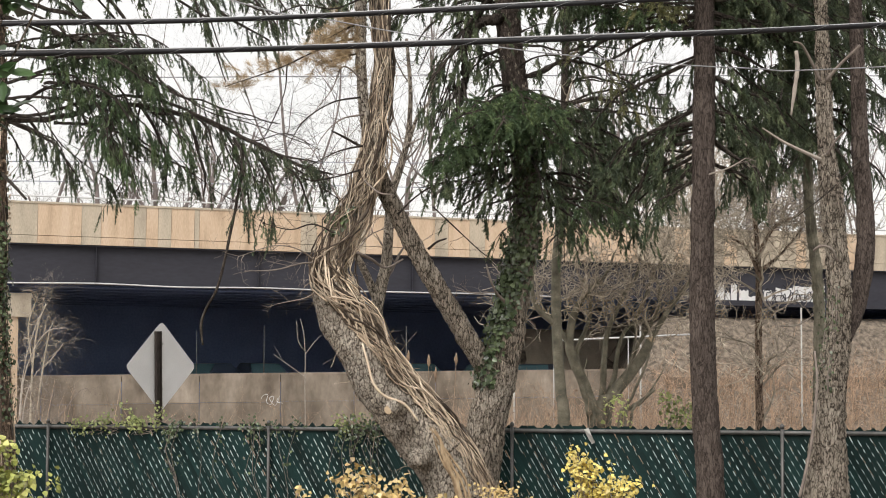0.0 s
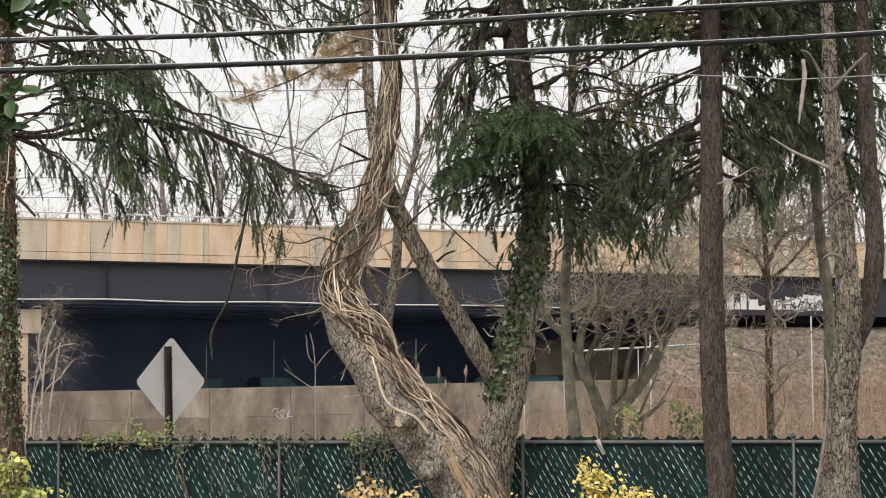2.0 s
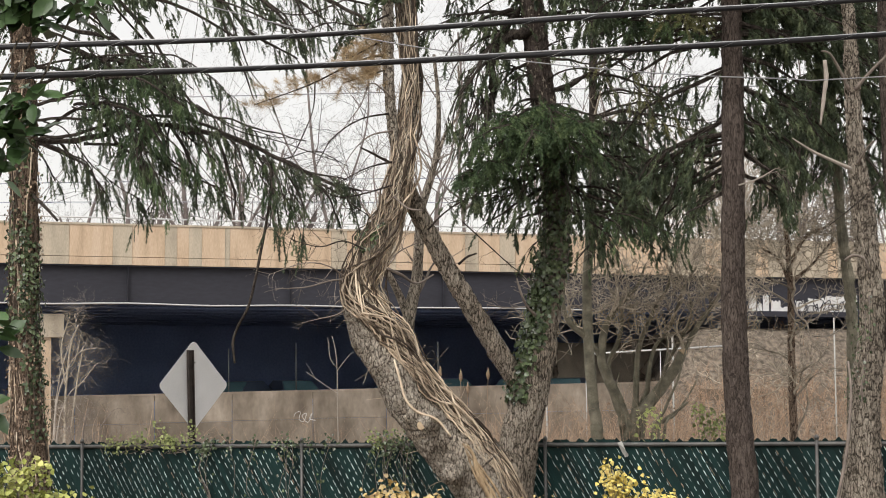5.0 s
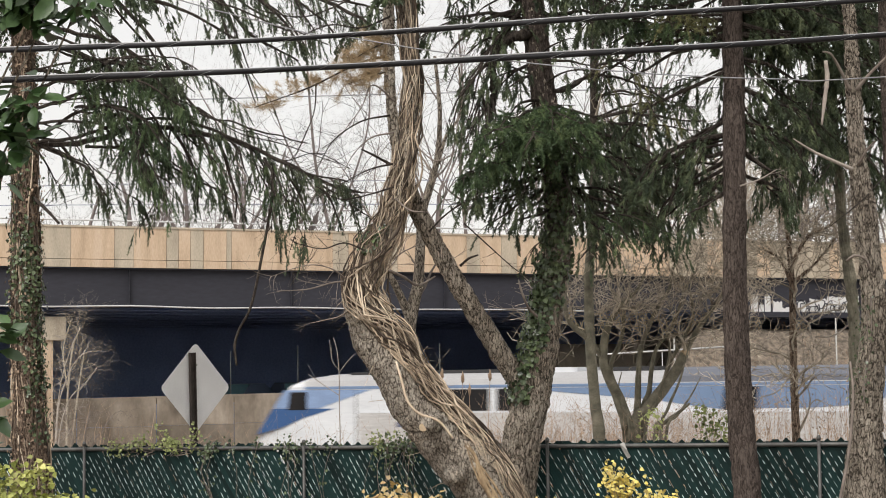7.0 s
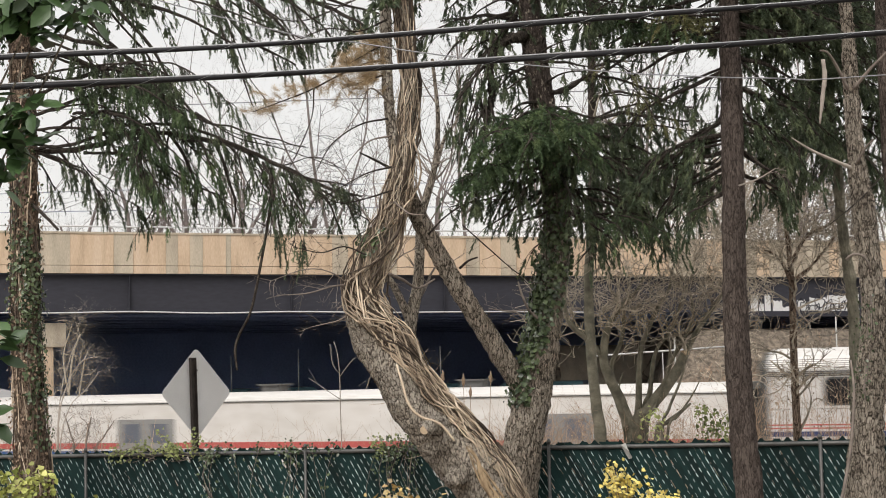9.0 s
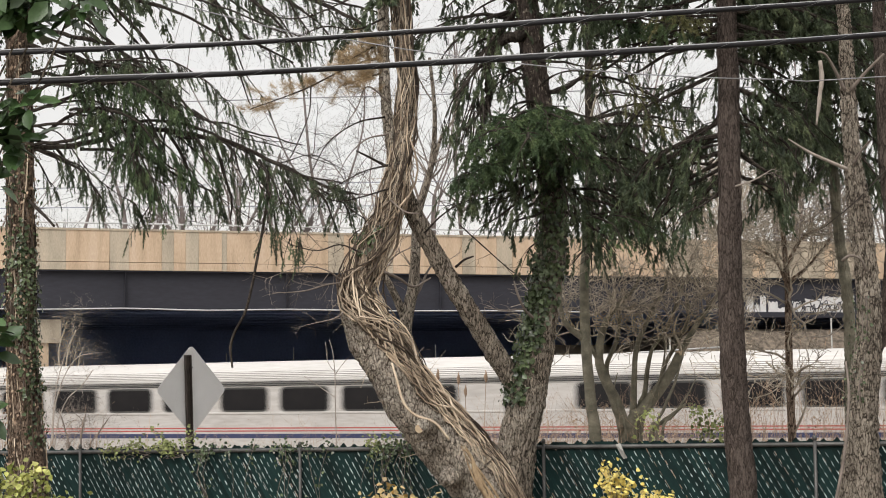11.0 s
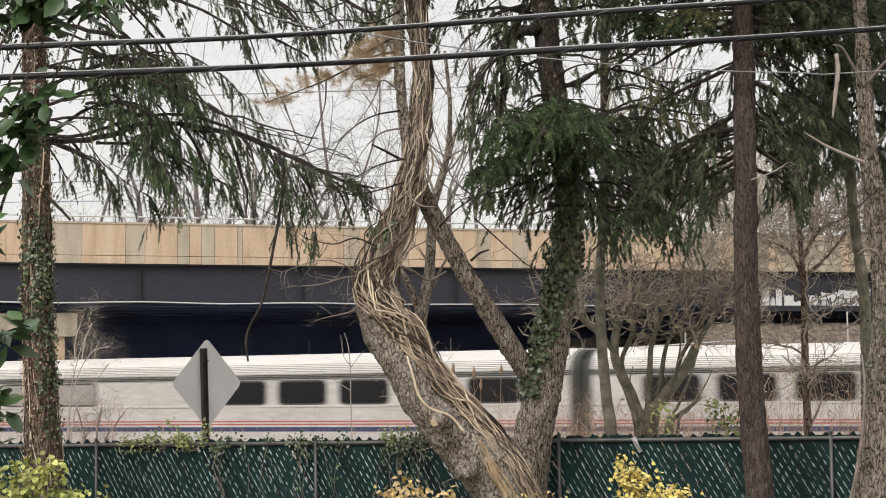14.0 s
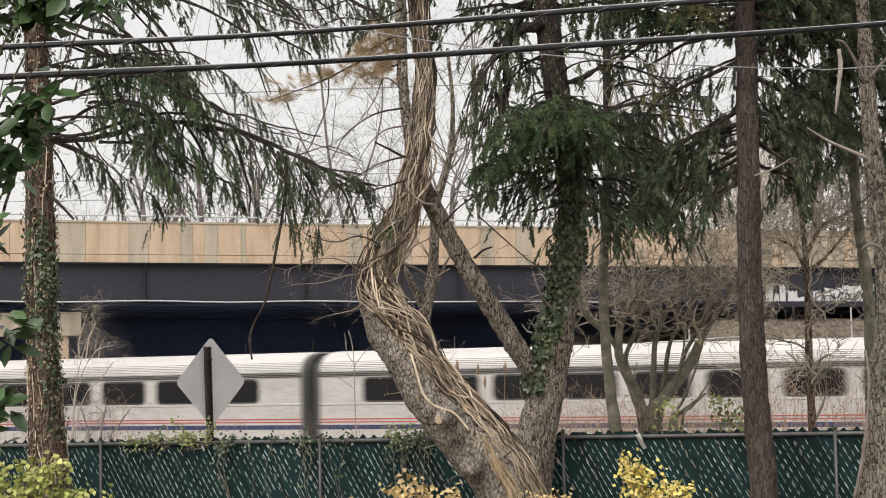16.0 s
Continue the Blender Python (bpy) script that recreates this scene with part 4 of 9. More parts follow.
T_LEAN, AT_LEAN = grow("vine_covered_tree", LEAN, "leaning bent tree trunk wrapped in dry tan vines", BARK_PINE, [LEAN_FORK])
T_IVIED, AT_IVIED = grow("ivy_covered_spruce", IVIED, "spruce with rough bark and ivy climbing its trunk", BARK_BROWN, [PROP])
# dark bark laid over the upper trunk paints in the crown's shade
part("shaded_upper_trunk", trunk_form(local([(x, y, z, r * 1.035) for x, y, z, r in IVIED if z > 5.7], AT_IVIED), 60, 0.12, 3.0, ridge=0.012), BARK_SPRUCE, T_IVIED, "upper trunk darkened for the crown's shade", True)
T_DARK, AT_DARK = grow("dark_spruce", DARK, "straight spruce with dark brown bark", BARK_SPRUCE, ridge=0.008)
T_LEFT, AT_LEFT = grow("ivy_clad_spruce", LEFT_SPRUCE, "slender spruce with reddish bark clad in ivy", BARK_RED)
T_RIGHT, AT_RIGHT = grow("forked_grey_tree", RIGHT_TREE, "forked tree with flaky grey-brown bark", BARK_GREY)
# the shaded fork gets a darker bark than its trunk
part("limb", trunk_form(local(RIGHT_FORK, AT_RIGHT), 36, 0.12, 3.0, ridge=0.006), BARK_SPRUCE, T_RIGHT, "fork in darker bark for its shade", True)


# ---- overhead cables ----
def cable(name, pts, mat, label, group):
    f = Form().tube(spline(pts, 0.5), 8)
    ob = tagged(part(name, f, mat, smooth=True), label, "cable", group)
    if name == "power_cable":
        sp = spline(pts, 0.06)
        turns = [(x, y + (r + 0.002) * math.sin(i * 0.9), z + (r + 0.002) * math.cos(i * 0.9), 0.0010) for i, (x, y, z, r) in enumerate(sp)]
        part("lashing_wire", Form().tube(turns, 4, cap=False), THIN_WIRE, ob, "thin bright lashing wire")
        top = [(x, y - r * 0.5, z + r * (0.85 + 0.25 * math.sin(x * 1.7)), r * 0.27) for x, y, z, r in spline(pts, 0.3)]
        part("messenger_wire", Form().tube(top, 6), STRAND, ob, "grey steel messenger strand", True)


def cables():
    g = "overhead cables"
    up = [(-12.77, 12.50, 6.45, 0.0185), (-5.54, 12.50, 6.57, 0.0185), (-3.13, 12.50, 6.65, 0.0185), (-1.52, 12.50, 6.69, 0.0185), (0.08, 12.50, 6.77, 0.0185), (1.49, 12.50, 6.85, 0.0185), (3.18, 12.50, 6.94, 0.0185), (5.73, 12.50, 7.10, 0.0185), (12.22, 12.50, 7.59, 0.0185)]
    low = [(-12.96, 12.70, 6.34, 0.021), (-5.63, 12.70, 6.41, 0.021), (-3.18, 12.70, 6.47, 0.021), (-1.55, 12.70, 6.51, 0.021), (0.08, 12.70, 6.57, 0.021), (1.51, 12.70, 6.63, 0.021), (3.22, 12.70, 6.72, 0.021), (5.81, 12.70, 6.88, 0.021), (12.39, 12.70, 7.35, 0.021)]
    cable("power_cable", up, CABLE, "black sheathed overhead cable", g)
    cable("power_cable", low, CABLE, "black sheathed overhead cable", g)
    thin = [(-7.16, 14.00, 8.91, 0.005), (-1.80, 14.00, 7.24, 0.005), (-0.81, 14.00, 7.02, 0.005), (0.36, 14.00, 6.82, 0.005), (1.66, 14.00, 6.68, 0.005), (2.79, 14.00, 6.62, 0.005), (3.54, 14.00, 6.63, 0.005), (8.20, 14.00, 6.92, 0.005)]
    cable("service_wire", thin, THIN_WIRE, "thin grey overhead service wire", g)
    far = [(-21.56, 40.00, 10.39, 0.013), (-10.02, 40.00, 10.62, 0.013), (-4.63, 40.00, 10.70, 0.013), (2.82, 40.00, 10.78, 0.013), (20.80, 40.00, 10.87, 0.013)]
    cable("service_wire", far, THIN_WIRE, "thin distant overhead wire", g)


cables()


# ---- needles and leaves ----
def unit(v):
    return v / (np.linalg.norm(v, axis=-1, keepdims=True) + 1e-9)


def twig_template(length, needles, reach, width, seed, angle=55):
    """A twig along -z: short needles all round it, as thin triangles, and its stem."""
    r = np.random.default_rng(seed)
    t = np.sort(r.random(needles))
    a = r.random(needles) * 2 * np.pi
    el = np.radians(angle + r.normal(0, 12, needles))
    root = np.stack([np.zeros(needles), np.zeros(needles), -t * length], 1)
    way = np.stack([np.cos(a) * np.sin(el), np.sin(a) * np.sin(el), -np.cos(el)], 1)
    side = unit(np.cross(way, r.normal(size=(needles, 3)))) * width / 2
    tip = root + way * reach * (0.7 + 0.6 * r.random((needles, 1))) * (1 - 0.4 * t[:, None] ** 4)
    v = np.stack([root - side, root + side, tip], 1).reshape(-1, 3)
    f = np.arange(needles * 3).reshape(-1, 3)
    s = 0.0022
    stem = np.array([[s, 0, 0], [-s, s, 0], [-s, -s, 0], [0, 0, -length]])
    k = len(v)
    return np.concatenate([v, stem]), np.concatenate([f, [[k, k + 1, k + 3], [k + 1, k + 2, k + 3], [k + 2, k, k + 3]]])


def scatter(templates, roots, ways, sizes, rng):
    """Copies of the templates hung at roots along ways, joined into one pair of arrays."""
    vs, fs, k = [], [], 0
    which = rng.integers(0, len(templates), len(roots))
    for ti, (tv, tf) in enumerate(templates):
        m = which == ti
        if not m.any():
            continue
        z = -unit(ways[m])
        x = unit(np.cross(z, rng.normal(size=z.shape)))
        y = np.cross(z, x)
        rot = np.stack([x, y, z], 2)
        v = np.einsum("nij,kj->nki", rot, tv) * sizes[m][:, None, None] + roots[m][:, None, :]
        n = len(v)
        fs.append((tf[None] + (np.arange(n) * len(tv))[:, None, None] + k).reshape(-1, 3))
        vs.append(v.reshape(-1, 3))
        k += n * len(tv)
    return np.concatenate(vs), np.concatenate(fs)


SPRUCE_TWIGS = [twig_template(0.15, 48, 0.050, 0.012, 1, 38), twig_template(0.23, 66, 0.050, 0.012, 2, 36), twig_template(0.10, 36, 0.050, 0.012, 3, 42)]
LEFT_TWIGS = [twig_template(0.18, 54, 0.046, 0.0105, 6, 36), twig_template(0.28, 80, 0.046, 0.0105, 7, 34), twig_template(0.12, 40, 0.046, 0.0105, 8, 38)]
HEMLOCK_TWIGS = [twig_template(0.13, 50, 0.038, 0.010, 4, 42), twig_template(0.19, 64, 0.036, 0.010, 5, 40)]
ROUGH_TWIGS = [twig_template(0.30, 18, 0.09, 0.04, 9, 42), twig_template(0.42, 24, 0.09, 0.04, 10, 40)]


def needle_crown(owner, at, limbs, mat, seed, twigs=SPRUCE_TWIGS, per_metre=26, side=0.55, hang=0.75, limb_mat=None, name="crown", echo=1, shoots=9):
    """Limbs, given by points with radii, with side shoots from which needle twigs hang. hang: 1 straight down, 0 outwards."""
    rng = np.random.default_rng(seed)
    wood = Form()
    roots, ways, sizes = [], [], []
    for li, (limb, copy) in enumerate([(b, c) for c in range(1 + echo) for b in limbs]):
        dens, start, pts = limb.get("dens", 1.0), limb.get("start", 0.0), limb["pts"]
        pts = local(pts, at)
        drift = rng.normal(0, 1, 3) * np.array([0.30, 0.45, 0.16]) if copy else np.zeros(3)
        pts = [(q[0] + drift[0] * u + rng.normal(0, 0.03), q[1] + drift[1] * u + rng.normal(0, 0.03), q[2] + drift[2] * u + rng.normal(0, 0.025), q[3] * (0.6 if copy else 1))
               for u, q in zip(np.linspace(0, 1, len(pts)) ** 0.6, pts)]
        path = spline(pts, 0.07)
        path = [(x + 0.018 * noise.noise(Vector((z * 3, x * 3, li))), y, z + 0.03 * noise.noise(Vector((x * 4, y * 4, li + 5.0))), r) for x, y, z, r in path]
        wood.tube(path, 6, 0.2, 8)
        p = np.array([q[:3] for q in path])
        seg = np.linalg.norm(np.diff(p, axis=0), axis=1)
        total = seg.sum()
        cum = np.concatenate([[0], np.cumsum(seg)]) / total
        n_side = int(total * shoots * dens)
        for _ in range(n_side):
            t = start + (1 - start) * rng.random() ** 0.85
            i = min(np.searchsorted(cum, t), len(p) - 2)
            root, d = p[i], unit(p[i + 1] - p[i])
            flat = unit(np.cross(d, [0, 0, 1.0])) * rng.choice((-1, 1))
            way = unit(d * rng.uniform(0.3, 0.9) + flat * rng.uniform(0.2, 1.0) + np.array([0, 0, rng.uniform(-0.55, 0.30)]))
            ln = side * rng.uniform(0.35, 1.0) * (1.15 - 0.6 * t)
            sh = [tuple(root + way * ln * u + np.array([0, 0, -0.35 * ln * u * u])) + (0.006 * (1 - u) + 0.0015,) for u in (0, 0.35, 0.7, 1.0)]
            wood.tube(sh, 4, cap=False)
            q = np.array([s[:3] for s in sh])
            for _ in range(max(2, int(ln * per_metre * dens))):
                u = rng.random() * 2.999
                j = int(u)
                roots.append(q[j] + (q[j + 1] - q[j]) * (u - j))
                ways.append(unit(np.array([0, 0, -1.0])) * hang + unit(way + rng.normal(0, 0.9, 3)) * (1 - hang))
                sizes.append(rng.uniform(0.55, 1.25))
            roots.append(q[-1]); ways.append(unit(q[-1] - q[-2]) * 0.6 + np.array([0, 0, -0.4])); sizes.append(rng.uniform(0.7, 1.1))
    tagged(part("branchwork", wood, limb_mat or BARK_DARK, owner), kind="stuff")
    v, f = scatter(twigs, np.array(roots), np.array(ways), np.array(sizes), rng)
    o = arrays(name, v, f, mat, owner)
    tagged(o, kind="stuff")
    return o


# the spruce clad in ivy: long sweeping limbs with hanging twigs
LEFT_LIMBS = [
    dict(pts=[(-4.92, 21.30, 7.19, 0.034), (-4.27, 21.10, 7.19, 0.033), (-3.56, 20.90, 7.30, 0.029), (-2.86, 20.70, 7.19, 0.029), (-2.19, 20.60, 6.97, 0.025), (-1.46, 20.50, 6.58, 0.022), (-0.88, 20.40, 6.40, 0.011)], start=0.22, dens=1.0),
    dict(pts=[(-5.02, 21.40, 8.11, 0.022), (-4.18, 21.00, 7.96, 0.022), (-3.46, 20.70, 7.84, 0.018), (-2.88, 20.40, 7.36, 0.011)], dens=0.88, start=0.1),
    dict(pts=[(-4.96, 21.30, 7.44, 0.019), (-4.52, 21.00, 7.42, 0.018), (-4.06, 20.70, 7.32, 0.014), (-3.62, 20.50, 6.92, 0.014), (-3.05, 20.30, 6.55, 0.007)], start=0.27, dens=0.8),
    dict(pts=[(-4.29, 21.20, 7.10, 0.019), (-3.58, 21.00, 7.03, 0.015), (-3.13, 20.80, 6.81, 0.015), (-2.57, 20.60, 6.47, 0.007)], dens=0.8),
    dict(pts=[(-5.12, 21.50, 9.40, 0.026), (-4.29, 21.20, 8.77, 0.022), (-3.62, 20.90, 8.08, 0.018), (-3.18, 20.60, 7.49, 0.011)], start=0.27, dens=0.82),
    dict(pts=[(-4.63, 21.80, 9.90, 0.031), (-3.92, 21.60, 8.92, 0.026), (-3.58, 21.50, 8.50, 0.023), (-3.35, 21.40, 8.11, 0.019), (-2.93, 21.20, 7.58, 0.015), (-2.36, 21.00, 7.32, 0.011), (-1.58, 20.80, 7.08, 0.007)], dens=0.5),
    dict(pts=[(-3.39, 22.00, 9.71, 0.027), (-2.66, 21.80, 8.91, 0.023), (-2.25, 21.60, 8.51, 0.019), (-1.75, 21.40, 8.14, 0.011)], dens=0.6),
    dict(pts=[(-2.83, 21.00, 9.26, 0.018), (-2.54, 20.90, 8.41, 0.015), (-2.35, 20.80, 7.91, 0.011), (-2.19, 20.80, 7.59, 0.007)], dens=0.35),
    dict(pts=[(-4.90, 21.20, 7.81, 0.022), (-3.97, 20.60, 8.03, 0.018), (-3.37, 20.20, 7.82, 0.014), (-2.89, 20.00, 7.39, 0.007)], start=0.27, dens=0.95),
    dict(pts=[(-4.90, 21.20, 7.61, 0.022), (-3.94, 20.80, 7.73, 0.018), (-3.41, 20.50, 7.41, 0.014), (-3.15, 20.40, 6.93, 0.007)], start=0.27, dens=1.02),
    dict(pts=[(-4.90, 21.50, 7.30, 0.023), (-4.46, 21.70, 7.61, 0.019), (-3.99, 21.80, 7.69, 0.015), (-3.59, 21.90, 7.41, 0.008)], start=0.27, dens=0.82),
    dict(pts=[(-2.22, 20.60, 7.00, 0.014), (-2.05, 20.50, 6.73, 0.011), (-1.95, 20.40, 6.42, 0.011), (-1.85, 20.40, 6.10, 0.007)], dens=0.9),
    dict(pts=[(-1.85, 20.50, 6.76, 0.014), (-1.64, 20.30, 6.44, 0.011), (-1.52, 20.20, 6.11, 0.007), (-1.54, 20.20, 5.85, 0.005)], dens=0.8),
    dict(pts=[(-3.49, 20.90, 7.20, 0.015), (-3.47, 20.60, 6.83, 0.011), (-3.41, 20.50, 6.55, 0.007)], dens=0.88),
    dict(pts=[(-2.77, 21.60, 9.82, 0.023), (-1.49, 21.20, 8.94, 0.019), (-0.67, 21.00, 8.68, 0.011)], dens=0.5),
    dict(pts=[(-5.02, 21.40, 8.68, 0.027), (-4.32, 21.00, 8.44, 0.027), (-3.79, 20.70, 8.22, 0.020), (-3.29, 20.50, 7.91, 0.013)], start=0.27, dens=0.88),
    dict(pts=[(-5.02, 21.40, 8.47, 0.027), (-4.21, 20.80, 8.14, 0.026), (-3.60, 20.40, 8.01, 0.019), (-3.11, 20.20, 7.76, 0.013)], start=0.27, dens=0.88),
    dict(pts=[(-5.09, 21.40, 9.31, 0.027), (-4.05, 21.00, 9.00, 0.027), (-3.17, 20.60, 8.69, 0.020), (-2.36, 20.40, 8.21, 0.013)], start=0.27, dens=0.7),
    dict(pts=[(-3.99, 21.40, 9.37, 0.027), (-2.69, 21.00, 9.12, 0.027), (-1.98, 20.60, 8.68, 0.020), (-1.63, 20.40, 8.23, 0.013)], dens=0.7),
    dict(pts=[(-3.09, 21.40, 9.42, 0.027), (-1.75, 21.00, 8.97, 0.027), (-1.06, 20.70, 8.62, 0.020), (-0.65, 20.50, 8.31, 0.013)], dens=0.7),
    dict(pts=[(-4.95, 21.40, 7.19, 0.020), (-4.47, 21.10, 7.00, 0.020), (-4.16, 20.90, 6.81, 0.013), (-3.97, 20.80, 6.46, 0.010)], start=0.27, dens=0.7),
    dict(pts=[(-4.95, 21.40, 7.29, 0.020), (-4.69, 21.80, 7.20, 0.021), (-4.52, 22.00, 6.87, 0.014)], start=0.27, dens=0.7),
    dict(pts=[(-3.21, 20.80, 7.25, 0.020), (-2.99, 20.70, 6.97, 0.020), (-2.88, 20.60, 6.62, 0.013), (-2.85, 20.60, 6.29, 0.010)], dens=0.7),
    dict(pts=[(-2.66, 20.70, 7.13, 0.020), (-2.52, 20.60, 6.82, 0.020), (-2.41, 20.50, 6.47, 0.013), (-2.35, 20.50, 6.14, 0.010)], dens=0.7),
    dict(pts=[(-1.46, 20.50, 6.58, 0.020), (-1.32, 20.40, 6.38, 0.013), (-1.19, 20.30, 6.14, 0.010)], dens=0.7),
    dict(pts=[(-3.37, 21.00, 9.81, 0.022), (-2.06, 20.80, 9.20, 0.018), (-1.58, 20.60, 8.61, 0.011), (-1.45, 20.60, 8.34, 0.007)], dens=0.6),
]
needle_crown(T_LEFT, AT_LEFT, LEFT_LIMBS, NEEDLE, 21, LEFT_TWIGS, per_metre=9, side=0.40, hang=0.72, echo=1, shoots=8)
LEFT_GREEN = [
    dict(pts=[(-4.43, 20.90, 7.82, 0.020), (-3.83, 20.20, 7.76, 0.019), (-3.39, 19.90, 7.64, 0.013), (-2.93, 19.80, 7.36, 0.009)], dens=1.2),
    dict(pts=[(-4.36, 20.90, 7.55, 0.020), (-3.78, 20.30, 7.45, 0.019), (-3.40, 20.00, 7.27, 0.013), (-3.13, 19.90, 6.93, 0.009)], dens=1.2),
    dict(pts=[(-3.57, 20.60, 7.26, 0.020), (-3.49, 20.10, 7.03, 0.013), (-3.39, 19.90, 6.74, 0.009), (-3.31, 19.90, 6.45, 0.006)], dens=1.2),
    dict(pts=[(-2.98, 20.60, 7.19, 0.020), (-2.79, 20.20, 7.03, 0.013), (-2.57, 20.00, 6.81, 0.010)], dens=0.8),
    dict(pts=[(-2.04, 20.40, 6.85, 0.019), (-1.94, 20.10, 6.62, 0.013), (-1.87, 20.00, 6.35, 0.010)], dens=0.8),
]
needle_crown(T_LEFT, AT_LEFT, LEFT_GREEN, NEEDLE_LIT, 26, LEFT_TWIGS, per_metre=12, side=0.34, hang=0.74, name="lit_sprays", echo=1, shoots=9)

